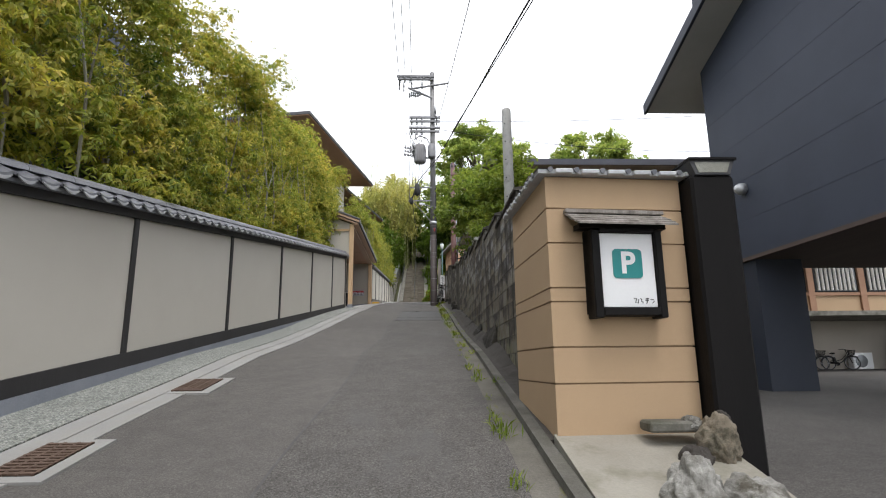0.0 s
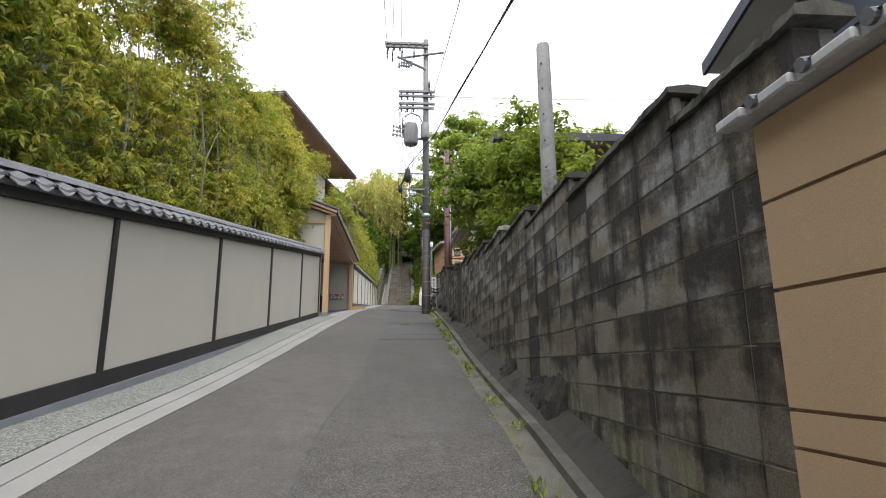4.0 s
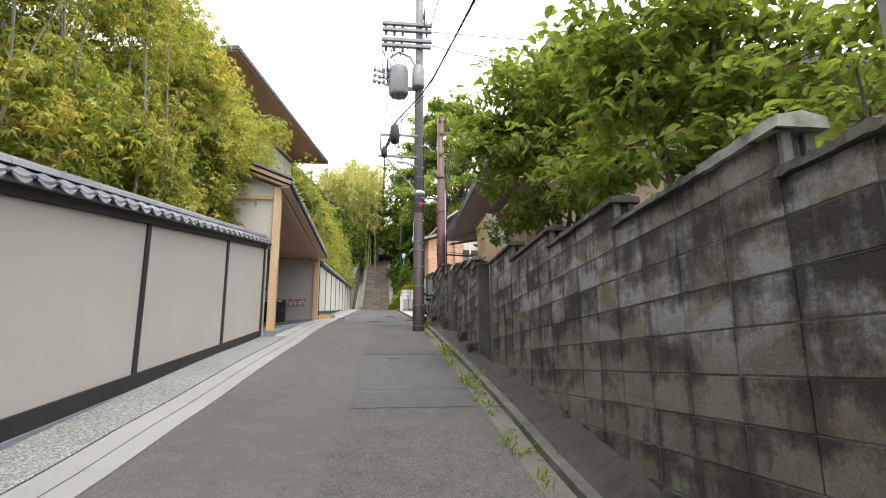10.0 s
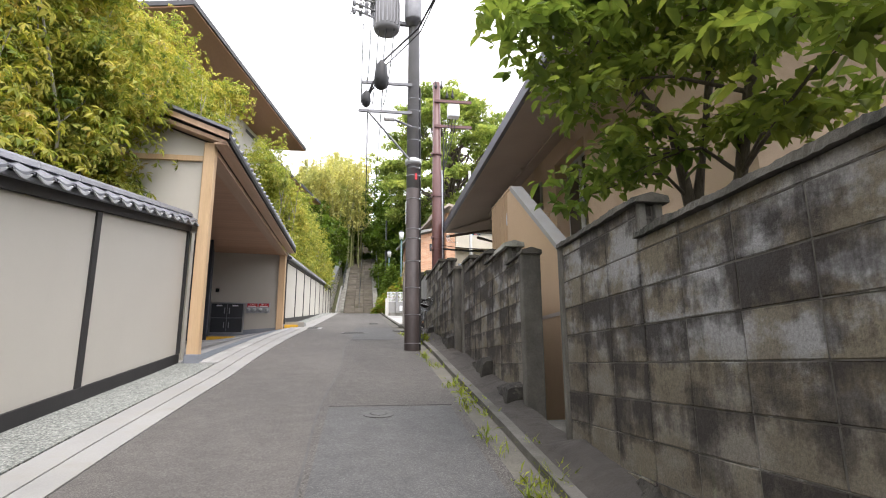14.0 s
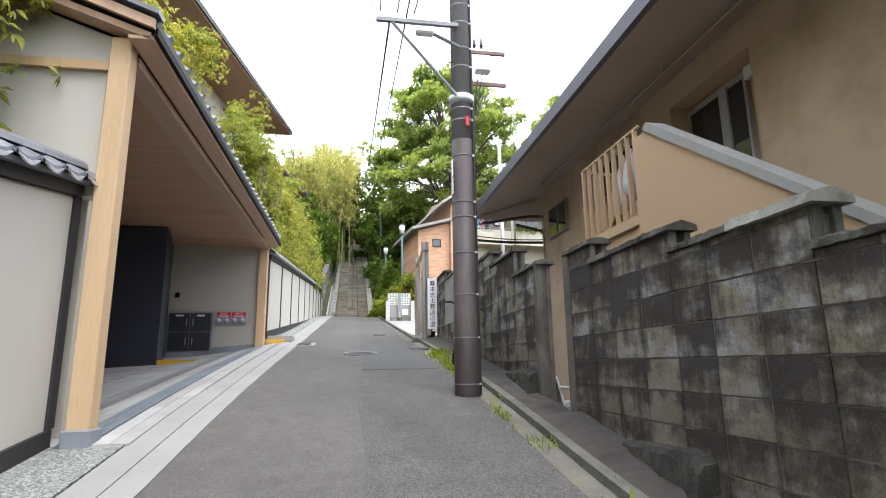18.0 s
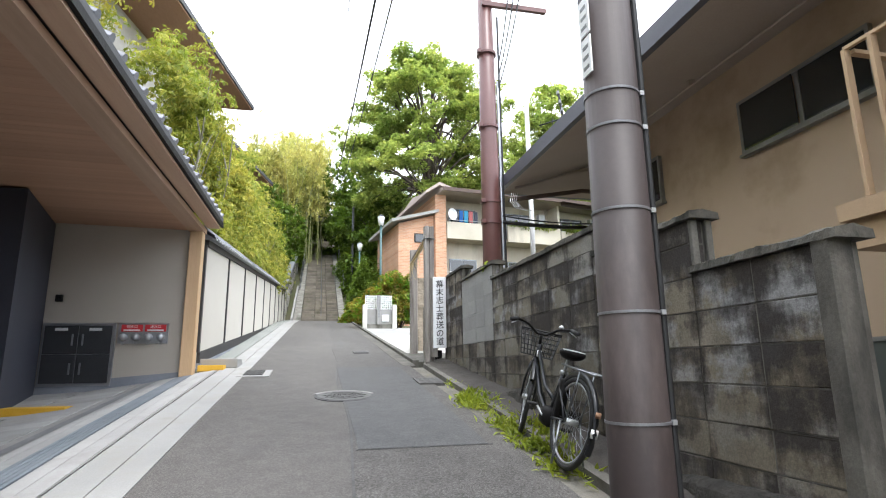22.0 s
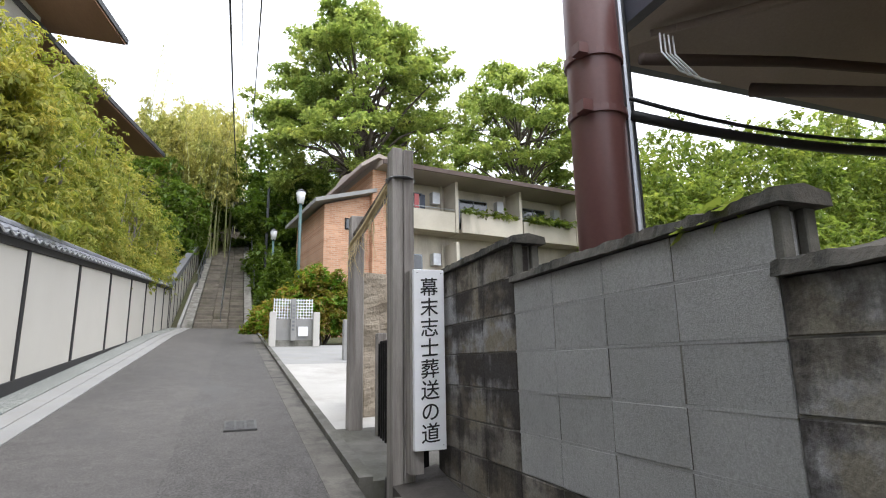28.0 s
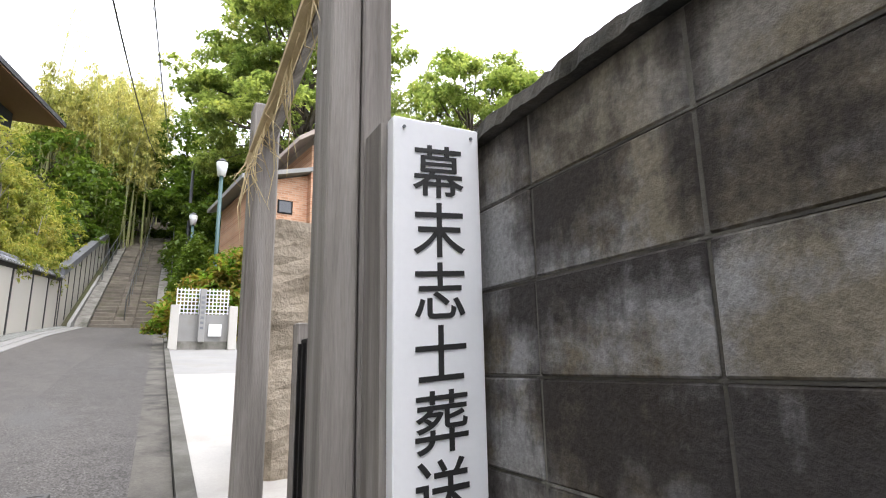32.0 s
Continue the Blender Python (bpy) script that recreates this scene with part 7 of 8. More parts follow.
def woods(name, label, blobs, per_m2, mat, size, seed, narrow=0.55, fans=5):
    """A far stand of trees: lumpy shells of leaf sprays on blobs (centre, radii)."""
    r = np.random.default_rng(seed)
    pts = []
    for (cx, cy, cz), (a, b, c) in blobs:
        n = int(per_m2 * 4 * (a * b + b * c + a * c) / 3 * 3.14)
        d = r.normal(0, 1, (n, 3))
        d /= np.linalg.norm(d, axis=1)[:, None]
        d = d[(d[:, 1] < 0.35)]
        lump = fbm(d, 2.2, cx + cy) * 0.4 + fbm(d, 5.0, cx) * 0.22
        q = d * (1 + lump - np.abs(r.normal(0, 0.12, len(d))))[:, None] * np.array([a, b, c]) + np.array([cx, cy, cz])
        pts.append(q)
    o = leaves(name, np.concatenate(pts), size, mat, None, "", droop=0.4, narrow=narrow, fans=fans, seed=seed)
    return tagged(o, label, "woods", kind="stuff")


woods("far_woods", "green wooded hillside behind the houses", [((x, y, z), (5 + 1.5 * math.sin(x), 4, h)) for x, y, z, h in ((12, 68, 14, 7), (19, 72, 15, 8), (27, 70, 13, 8), (35, 68, 13, 9), (44, 66, 12, 9), (54, 62, 11, 9), (16, 60, 9, 5), (26, 58, 7, 5), (36, 56, 6, 6), (46, 52, 5, 6), (24, 52, 10, 6.5), (25, 49, 9, 6), (32, 46, 9, 8.5), (40, 42, 8, 9), (49, 38, 7, 9), (58, 32, 6, 9))], 8, LEAF_TREE, 0.45, 41)
woods("maple_thicket", "green maple thicket beyond the block wall", [((x, y, z), (rx, 3.5, h)) for x, y, z, rx, h in ((15.5, 43, 9.3, 2.6, 4.0), (18.5, 44, 10, 3.0, 5.0), (22.5, 43.5, 10.5, 3.4, 5.6), (27.5, 43, 11, 3.6, 5.8), (33, 42, 10.5, 4, 5.5), (20, 41, 7.5, 3, 3.5), (26, 40, 7.5, 3, 4), (38, 40, 10, 4, 5))], 20, LEAF_MAPLE, 0.24, 44)
woods("stair_woods", "dark green thicket beside the stone stairs", [((x, y, z), (rx, 2.6, h)) for x, y, z, rx, h in ((2.4, 53, 8, 1.5, 2.0), (2.0, 58, 10, 1.4, 2.2), (2.2, 64, 12, 1.6, 2.6), (2.2, 70, 14.5, 1.6, 3), (2.0, 76, 17, 1.8, 3.2), (-3.5, 66, 13.5, 1.3, 2.4), (-3.4, 71, 15.5, 1.4, 2.6), (-3.3, 76, 17.5, 1.5, 3), (-0.8, 84, 22, 4, 3.4), (-6, 82, 20, 4, 4), (5, 82, 21, 4, 5), (-3.8, 63, 14.2, 1.8, 2.6), (-5.8, 64, 16, 2, 3), (-2.8, 68, 16.2, 1.5, 2.6), (-3.9, 55, 9.8, 1.0, 1.8), (-4.0, 60, 11.6, 1.2, 2.2), (0.9, 68, 19.0, 1.7, 3.6), (2.6, 69, 21.0, 1.8, 3.2))], 9, LEAF_DARK, 0.3, 42)
woods("hedge_woods", "yellow-green hedge beyond the cream wall", [((x, y, z), (1.6, 2.6, h)) for x, y, z, h in ((-4.4, 52.5, 9.6, 2.2), (-4.6, 57, 10.9, 2.2), (-5.2, 62, 12.2, 2.4), (-6.2, 67, 14, 2.6))], 12, LEAF_BAMBOO, 0.24, 43, narrow=0.3)


def bamboo_grove():
    r = np.random.default_rng(51)
    pts = []
    t = thing("bamboo_grove", "tall yellow-green bamboo grove on the hill beside the stairs", "bamboo", (-8, 74, 16))
    for i in range(120):
        x, y = r.uniform(-8.5, -0.5), r.uniform(64, 78)
        zb = land(x, y) - 0.5
        top = 24.2 + (y - 66) * 0.42 - max(0, -4.6 - x) * 0.55 - r.uniform(0, 2.6)
        h = max(3.0, top - zb)
        ax, ay = r.normal(0, 0.7), r.normal(0, 0.6) - 0.3
        p = [Vector((x, y, zb)), Vector((x + ax * 0.25, y + ay * 0.2, zb + h * 0.6)), Vector((x + ax, y + ay, zb + h))]
        place(part("culm", tube(p, [0.05, 0.04, 0.012], 5, caps=False), BAMBOO_CULM, t), t)
        n = 120
        u = r.uniform(0.45, 1.0, n)
        c = np.stack([x + ax * u ** 2, y + ay * u ** 2, zb + h * u], 1)
        c += r.normal(0, 1, (n, 3)) * np.array([0.75, 0.75, 0.35]) * (1.15 - u)[:, None] * 1.3
        pts.append(c)
    place(leaves("foliage", np.concatenate(pts), 0.27, LEAF_GROVE, t, droop=0.7, narrow=0.28, fans=6, seed=51), t)
    # lone bare tips that stand over the grove
    for x, y, h in ((-6.4, 66, 28.6), (-6.0, 67.2, 27.6), (-3.4, 66, 25.2), (-2.6, 66.5, 25.0)):
        zb = land(x, y)
        h = h - zb
        place(part("culm", tube([(x, y, zb), (x + 0.1, y, zb + h * 0.6), (x + 0.5, y, zb + h)], [0.05, 0.035, 0.01], 5, caps=False), BAMBOO_CULM, t), t)
        u = r.uniform(0.72, 1.0, 90)
        c = np.stack([x + 0.5 * u ** 2, y + 0 * u, zb + h * u], 1) + r.normal(0, 1, (90, 3)) * np.array([0.4, 0.4, 0.2])
        place(leaves("tip_foliage", c, 0.22, LEAF_GROVE, t, droop=0.4, narrow=0.22, fans=2, seed=int(h)), t)


bamboo_grove()


def shrub(name, label, at, r3, n, mat, size, seed, narrow=0.5):
    r = np.random.default_rng(seed)
    t = thing(name, label, "shrub", at)
    d = r.normal(0, 1, (n, 3))
    d /= np.linalg.norm(d, axis=1)[:, None]
    d[:, 2] = np.abs(d[:, 2]) * 1.2 - 0.2
    lump = fbm(d, 2.0, seed) * 0.4 + fbm(d, 4.5, seed) * 0.2
    q = d * (1 + lump - np.abs(r.normal(0, 0.2, n)))[:, None] * np.array(r3) + np.array(at) + np.array([0, 0, r3[2] * 0.3])
    place(leaves("leaves", q, size, mat, t, droop=0.2, narrow=narrow, fans=4, seed=seed), t)
    for k in range(7):
        a = k * 0.9
        place(part("branch", tube([Vector(at) - Vector((0, 0, 0.2)), Vector(at) + Vector((r3[0] * 0.6 * math.cos(a), r3[1] * 0.6 * math.sin(a), r3[2] * 0.8))], [0.03, 0.008], 5), BARK, t), t)


shrub("azalea_bush", "rounded green bush with reddish shoots behind the white court", (2.2, 41.6, 5.9), (1.5, 1.0, 1.6), 3200, LEAF_SHRUB, 0.14, 61)
shrub("green_bush", "small bright green bush at the stair foot", (0.9, 46, 6.3), (0.7, 1.0, 0.9), 1200, LEAF_SHRUB, 0.13, 62)
shrub("green_bush", "dark green bush under the lamp posts", (1.6, 48.5, 6.6), (1.0, 1.5, 2.2), 2400, LEAF_DARK, 0.16, 63)
shrub("potted_plant", "small green potted plant on the landing edge", (2.12, 21.75, 5.36), (0.07, 0.1, 0.12), 60, LEAF_MAPLE, 0.06, 65, 0.6)
shrub("potted_plant", "small green potted plant on the landing edge", (2.12, 22.15, 5.36), (0.06, 0.12, 0.05), 40, LEAF_MAPLE, 0.05, 66, 0.6)
shrub("ivy_clump", "ivy spilling over the block wall cap", (1.3, 26.9, 5.72), (0.06, 0.16, 0.05), 16, LEAF_MAPLE, 0.075, 64, 0.9)


def weeds(name, label, spots, n, size, seed):
    """Tufts of grass blades and broad weeds along the gutter."""
    r = np.random.default_rng(seed)
    for x, y, s in spots:
        k = int(n * s)
        c = np.stack([x + r.normal(0, 0.045 * s, k), y + r.normal(0, 0.1 * s, k), np.zeros(k)], 1)
        c[:, 2] = [gz(v) for v in c[:, 1]]
        broad = "weed" in name
        o = leaves(name, c, size * s, DOCK if broad else GRASS, None, "", droop=-0.55 if broad else -0.9, narrow=0.24 if broad else 0.14, fans=1, seed=seed + int(y * 10), fold=0.08)
        tagged(o, label, "weeds", "weeds along the gutter", "stuff")


r = np.random.default_rng(71)
weeds("grass_tuft", "small tuft of grass in the gutter joint", [(x_edge_r(y) + 0.02 + r.normal(0, 0.03), y, r.uniform(0.35, 0.9)) for y in list(r.uniform(3, 9, 16)) + list(r.uniform(9, 22, 26))], 40, 0.1, 71)
weeds("grass_tuft", "thin grass growing along the kerb", [(x_edge_r(y) + 0.27 + r.normal(0, 0.03), y, r.uniform(0.4, 0.9)) for y in list(r.uniform(4, 22, 24))], 36, 0.1, 73)
weeds("weed_clump", "lush broad-leaved weeds growing by the bicycle", [(x_edge_r(y) + r.uniform(0.03, 0.4), y, r.uniform(0.8, 1.6)) for y in list(r.uniform(23.2, 27.2, 14)) + list(r.normal(24.6, 0.25, 8)) + list(r.normal(25.9, 0.2, 7))], 85, 0.07, 72)
weeds("weed_clump", "small broad-leaved weeds in the gutter", [(x_edge_r(y) + r.uniform(0.0, 0.25), y, r.uniform(0.6, 1.1)) for y in list(r.uniform(7, 22.5, 34))], 24, 0.075, 74)


# ---- wooden gate with the notice ----
def torii():
    gp = thing("wooden_gate", "weathered square timber gate posts with a slanting beam and straw rope", "gate", (0.95, 29.9, 4.5))
    add = ring_of(gp)
    add("post", box(0.905, 0.985, 29.4, 29.55, 4.2, 6.9, bevel=0.006), WOOD_GREY)
    add("post", box(0.99, 1.07, 29.4, 29.55, 4.2, 6.89, bevel=0.006), WOOD_GREY)
    add("post", box(0.93, 1.07, 31.05, 31.19, 4.5, 6.8, bevel=0.008), WOOD_GREY)
    add("beam", tube([(0.99, 29.55, 6.74), (1.0, 31.1, 6.6)], 0.055, 4), WOOD_GREY, "dark slanting beam")
    add("tie_wire", lathe([(0.11, 0), (0.115, 0.005), (0.11, 0.01)], 14, (0.985, 29.47, 6.66)), STEEL_DARK)
    r = np.random.default_rng(81)
    rope = [Vector((0.97, 29.55, 6.76)), Vector((0.96, 29.95, 6.66)), Vector((0.95, 30.5, 6.56)), Vector((0.93, 31.0, 6.5)), Vector((0.9, 31.04, 6.42))]
    add("straw_rope", tube(rope, [0.02, 0.03, 0.03, 0.02, 0.01], 7), STRAW, "twisted straw rope")
    for k in range(46):
        u = r.uniform(0, 3.6)
        p = rope[int(u)].lerp(rope[int(u) + 1], u - int(u))
        ln = r.uniform(0.12, 0.5)
        add("straw_strand", tube([p, p + Vector((r.normal(0, 0.03), r.normal(0, 0.03), -ln * 0.6)), p + Vector((r.normal(0, 0.06), r.normal(0, 0.06), -ln))], [0.004, 0.003, 0.001], 3, caps=False), STRAW)
    add("fence_post", box(1.15, 1.24, 30.8, 30.9, 4.4, 5.6, bevel=0.006), WOOD_GREY, "short dark timber post")
    add("fence_post", box(1.26, 1.34, 30.82, 30.9, 4.4, 5.55, bevel=0.006), WOOD_GREY)
    for k in range(5):
        add("lattice_bar", box(1.1, 1.24, 29.62 + k * 0.05, 29.635 + k * 0.05, 4.45, 4.72), BLACK)
    for k in range(15):
        y = 29.66 + k * 0.08
        add("lattice_bar", box(1.155, 1.17, y, y + 0.022, 4.5, 5.5), BLACK, "dark lattice bar")
    for z in frange(4.6, 5.5, 0.14):
        add("lattice_rail", box(1.17, 1.18, 29.62, 30.8, z, z + 0.02), BLACK)
    sg = thing("notice_board", "white vertical sign board with black brush lettering", "sign", (1.12, 29.3, 5.35))
    add = ring_of(sg)
    add("board", box(1.015, 1.238, 29.25, 29.29, 4.75, 5.955, bevel=0.003), WHITE)
    add("backing", box(1.0, 1.09, 29.29, 29.4, 4.6, 5.95), WOOD_GREY)
    text = "幕末志士葬送の道"
    for k, ch in enumerate(text):
        o = lettering("character", ch, 0.136, pose(1.127, 29.248, 5.8225 - 0.139 * k, 90, 0, 0), INK, sg, 0.001, 0.0009)
        for v in o.data.vertices:
            v.co.y += 0.07 * v.co.x
    for x, z in ((1.04, 5.93), (1.215, 5.93), (1.215, 4.78)):
        n = add("nail", lathe([(0.004, 0), (0.004, 0.004)], 8), STEEL_DARK)
        n.matrix_world = pose(x, 29.249, z, 90, 0, 0)


torii()


def memorial_stone():
    """An upright slab of rough-split stone."""
    bm = B()
    n, m = 14, 34
    rows = []
    for k in range(m + 1):
        z = 4.35 + 1.95 * k / m
        ring = []
        for i in range(n * 2):
            a = 2 * math.pi * i / (n * 2)
            c, s = math.cos(a), math.sin(a)
            x = 1.36 + 0.27 * math.copysign(abs(c) ** 0.35, c)
            y = 31.72 + 0.12 * math.copysign(abs(s) ** 0.5, s)
            d = 0.035 * noise.noise((x * 3, y * 3, z * 2)) + 0.02 * noise.noise((x * 9, y * 9, z * 7))
            ring.append(bm.verts.new((x + d * c * 1.5, y + d * s * 2, z + 0.03 * noise.noise((x * 4, y, 1)) * (k == m))))
        rows.append(ring)
    for a, b in zip(rows, rows[1:]):
        for i in range(n * 2):
            q = (i + 1) % (n * 2)
            bm.faces.new((a[i], a[q], b[q], b[i]))
    bm.faces.new(rows[-1])
    tagged(part("memorial_stone", bm, STONE_WARM), "tall rough-split upright stone slab behind the gate posts", "stone")


memorial_stone()
# ---- white court with its low gate, lamps ----
def white_court():
    for y0, y1, mat, label in ((29.6, 31.15, KERB_OLD, "dark worn concrete at the gate posts"), (31.15, 36.4, COURT_WHITE, "bright pale concrete side drive"), (36.4, 40.4, KERB_PALE, "greyer old concrete of the side drive")):
        tagged(part("court_floor", sweep(frange(y0, y1, 0.35), lambda y: [(0.82 - 0.01 * (y - 30), gz(y) - 0.3), (4.5, gz(y) - 0.3), (4.5, gz(y) + 0.03), (0.82 - 0.01 * (y - 30), gz(y) + 0.03)]), mat), label, "drive", kind="structure")
    tagged(part("kerb", sweep(frange(29.6, 51, 0.5), lambda y: [(0.72 - 0.008 * (y - 30), gz(y) - 0.2), (0.82 - 0.01 * (y - 30), gz(y) - 0.2), (0.82 - 0.01 * (y - 30), gz(y) + 0.06), (0.72 - 0.008 * (y - 30), gz(y) + 0.06)]), KERB_OLD), "old dark concrete kerb of the side drive", "kerb", kind="structure")
    tagged(part("gutter", sweep(frange(29.3, 51, 0.5), lambda y: [(0.5 - 0.008 * (y - 30), gz(y) - 0.1), (0.715 - 0.008 * (y - 30), gz(y) - 0.1), (0.715 - 0.008 * (y - 30), gz(y) + 0.008), (0.5 - 0.008 * (y - 30), gz(y) + 0.008)]), PIER_CEMENT), "old cement gutter strip beside the kerb", "gutter", kind="structure")
    w = thing("memorial_gate", "low white gate with lattice panels and an upright name stone", "gate", (1.3, 40.3, 5.8))
    add = ring_of(w)
    add("base", box(0.75, 1.95, 40.1, 40.6, 5.7, 5.92), CONC_OLD)
    for x in (0.75, 1.82):
        add("gate_pier", box(x - 0.06, x + 0.1, 40.0, 40.25, 5.75, 6.62, bevel=0.01), CONC_PALE)
    for x0, x1 in ((0.78, 1.22), (1.3, 1.76)):
        add("panel", box(x0, x1, 40.15, 40.2, 5.9, 6.45), KERB_PALE)
        for k in range(7):
            add("lattice_bar", box(x0 + k * (x1 - x0) / 6.5, x0 + k * (x1 - x0) / 6.5 + 0.02, 40.15, 40.18, 6.45, 6.97), WHITE)
            add("lattice_bar", box(x0, x1, 40.145, 40.175, 6.47 + k * 0.075, 6.49 + k * 0.075), WHITE)
    n = add("name_stone", box(1.2, 1.32, 39.98, 40.1, 5.9, 6.95, bevel=0.01), KERB_PALE, "upright pale name stone")
    for k in range(7):
        add("character_bar", box(1.23, 1.29, 39.977, 39.98, 6.15 + k * 0.1, 6.2 + k * 0.1), STEEL_DARK, under=n)
    add("notice", box(1.4, 1.64, 40.1, 40.12, 6.02, 6.26), WHITE, "white notice")
    for k in range(6):
        y = 32.6 + k * 0.85
        tagged(part("bollard", box(1.95, 2.1, y, y + 0.15, gz(y), gz(y) + 0.85, bevel=0.015), KERB_PALE), "pale stone bollard along the side drive", "bollard", "bollards of the side drive")
    for x, y, zt in ((1.65, 43.05, 10.9), (1.3, 50.5, 11.3)):
        l = thing("street_lamp", "green lamp post with a white cylindrical shade", "lamp", (x, y, gz(y)))
        add = ring_of(l)
        add("pole", tube([(x, y, gz(y) - 0.2), (x, y, zt - 0.55)], 0.05, 10), plain_teal, smooth=True)
        add("shade", lathe([(0.1, 0), (0.15, 0.36), (0.12, 0.4)], 16, (x, y, zt - 0.55)), WHITE, "white lantern shade", smooth=True)
        add("cap", lathe([(0.17, 0), (0.05, 0.09)], 16, (x, y, zt - 0.16)), ROOF_DARK)


plain_teal = plain("lamp_green", (0.05, 0.105, 0.105), 0.5)
white_court()
far_pole = part("wire_pole", tube([(1.35, 58, 8.5), (1.35, 58, 16.2)], 0.08, 10), ROOF_DARK)
tagged(far_pole, "dark utility pole among the trees by the stairs", "pole")


# ---- apartment block ----
def brick_mat():
    m, t, b = nodes_of("brick_facing")
    co = t.nodes.new("ShaderNodeTexCoord")
    mp = t.nodes.new("ShaderNodeMapping")
    mp.inputs["Rotation"].default_value = (radians(90), 0, 0)
    br = t.nodes.new("ShaderNodeTexBrick")
    br.inputs["Scale"].default_value = 1.0
    br.inputs["Brick Width"].default_value, br.inputs["Row Height"].default_value, br.inputs["Mortar Size"].default_value = 0.24, 0.075, 0.008
    br.inputs["Color1"].default_value, br.inputs["Color2"].default_value, br.inputs["Mortar"].default_value = (0.43, 0.215, 0.12, 1), (0.57, 0.325, 0.2, 1), (0.5, 0.385, 0.29, 1)
    t.links.new(co.outputs["Object"], mp.inputs["Vector"])
    t.links.new(mp.outputs["Vector"], br.inputs["Vector"])
    n = noise_node(t, 0.8)
    t.links.new(blend(t, 1.0, br.outputs["Color"], ramp(t, n.outputs["Fac"], [(0.3, (0.85, 0.85, 0.85)), (0.7, (1.1, 1.1, 1.1))]), "MULTIPLY"), b.inputs["Base Color"])
    b.inputs["Roughness"].default_value = 0.9
    return m


BRICK_FACE = brick_mat()


def apartment():
    a = thing("apartment_block", "aged apartment block with brick end wall and stained balconies", "house", (5.2, 45.6, 6), rz=8)
    inv = Matrix.Identity(4)

    def add(name, bm, mat, label="", under=None):
        return part(name, bm, mat, under or a, label)
    # local: x along the facade, y into the building, z above 6 m
    L = 13.2
    add("wall", box(0, L, 1.1, 9, -2, 6.9), APT_WHITE, "stained cream render")
    add("roof", prism([(-0.6, 6.75), (-0.6, 6.9), (4.2, 7.75), (9.4, 6.9), (9.4, 6.75)], "x", -0.45, L + 0.9), SOFFIT_BROWN, "shallow brown roof")
    add("roof_fascia", box(-0.45, L + 0.9, -0.66, -0.6, 6.74, 6.92), UNDERSIDE)
    add("brick_tower", box(-0.55, 0.02, 0.2, 5.6, -2, 6.75), BRICK_FACE, "orange brick wall")
    add("brick_wing", prism([(-2.35, -2), (-2.35, 5.2), (-0.55, 5.75), (-0.55, -2)], "y", 0.5, 4.6), BRICK_FACE, "orange brick wing")
    add("wing_roof", prism([(-2.8, 5.15), (-2.8, 5.3), (-0.4, 5.98), (-0.4, 5.83)], "y", 0.1, 4.9), KERB_PALE, "white-edged wing roof")
    add("upper_eave", prism([(-1.2, 6.75), (-0.5, 7.25), (0.3, 7.0), (0.3, 6.9), (-0.5, 7.08), (-1.2, 6.6)], "y", -0.3, 5.9), SOFFIT_BROWN)
    w = add("window", box(-1.55, -1.05, 0.47, 0.5, 4.3, 4.75), BLACK)
    add("pane", box(-1.5, -1.1, 0.46, 0.47, 4.34, 4.71), GLASS, under=w)
    w = add("window", box(-2.0, -1.7, 0.47, 0.5, 1.6, 2.0), BLACK)
    add("pane", box(-1.97, -1.73, 0.46, 0.47, 1.64, 1.96), GLASS, under=w)
    for storey, z in enumerate((-0.6, 2.25, 4.9)):
        x = 0.0
        for k in range(4):
            x0 = 0.05 + k * 3.3
            d = 0.15 if k % 2 == 0 else 0.0
            bal = add("balcony", box(x0, x0 + 3.05, d, 1.1, z - 0.35, z - 0.2), APT_WHITE, "stained balcony slab")
            add("parapet", box(x0, x0 + 3.05, d, d + 0.1, z - 0.2, z + 0.5), APT_WHITE, under=bal)
            add("rail", tube([(x0, d + 0.05, z + 0.62), (x0 + 3.05, d + 0.05, z + 0.62)], 0.02, 5), GALV, under=bal)
            add("fin_wall", box(x0 + 3.06, x0 + 3.2, 0.1, 1.1, z - 0.35, z + 1.9), APT_WHITE)
            w = add("window", box(x0 + 0.45, x0 + 1.95, 1.03, 1.1, z + 0.05, z + 1.45), STEEL_DARK, "sliding balcony window")
            add("pane", box(x0 + 0.5, x0 + 1.18, 1.01, 1.03, z + 0.1, z + 1.4), GLASS, under=w)
            add("pane", box(x0 + 1.22, x0 + 1.9, 1.0, 1.02, z + 0.1, z + 1.4), GLASS, under=w)
            add("water_heater", box(x0 + 2.35, x0 + 2.7, 0.8, 1.1, z + 1.0, z + 1.5), GALV, "pale wall heater")
            add("pipe", tube([(x0 + 2.85, 0.95, z - 0.3), (x0 + 2.85, 0.95, z + 1.9)], 0.04, 6), APT_WHITE)
    # washing on the first balcony
    for k, c in enumerate((NAVY, plain("blue_cloth", (0.02, 0.12, 0.4), 0.9), plain("azure_cloth", (0.05, 0.3, 0.5), 0.9), plain("pink_cloth", (0.5, 0.15, 0.15), 0.9), NAVY)):
        x = 0.55 + k * 0.27
        o = part("laundry", box(x, x + 0.22, 0.42, 0.46, 5.5, 6.1, bevel=0.02), c)
        o.matrix_world = a.matrix_world
        tagged(o, "washing hung out on the balcony", "laundry", "washing on the balcony")
    dish = part("satellite_dish", lathe([(0.02, 0), (0.2, 0.05), (0.3, 0.13), (0.3, 0.14), (0.2, 0.07), (0.02, 0.02)], 18), WHITE)
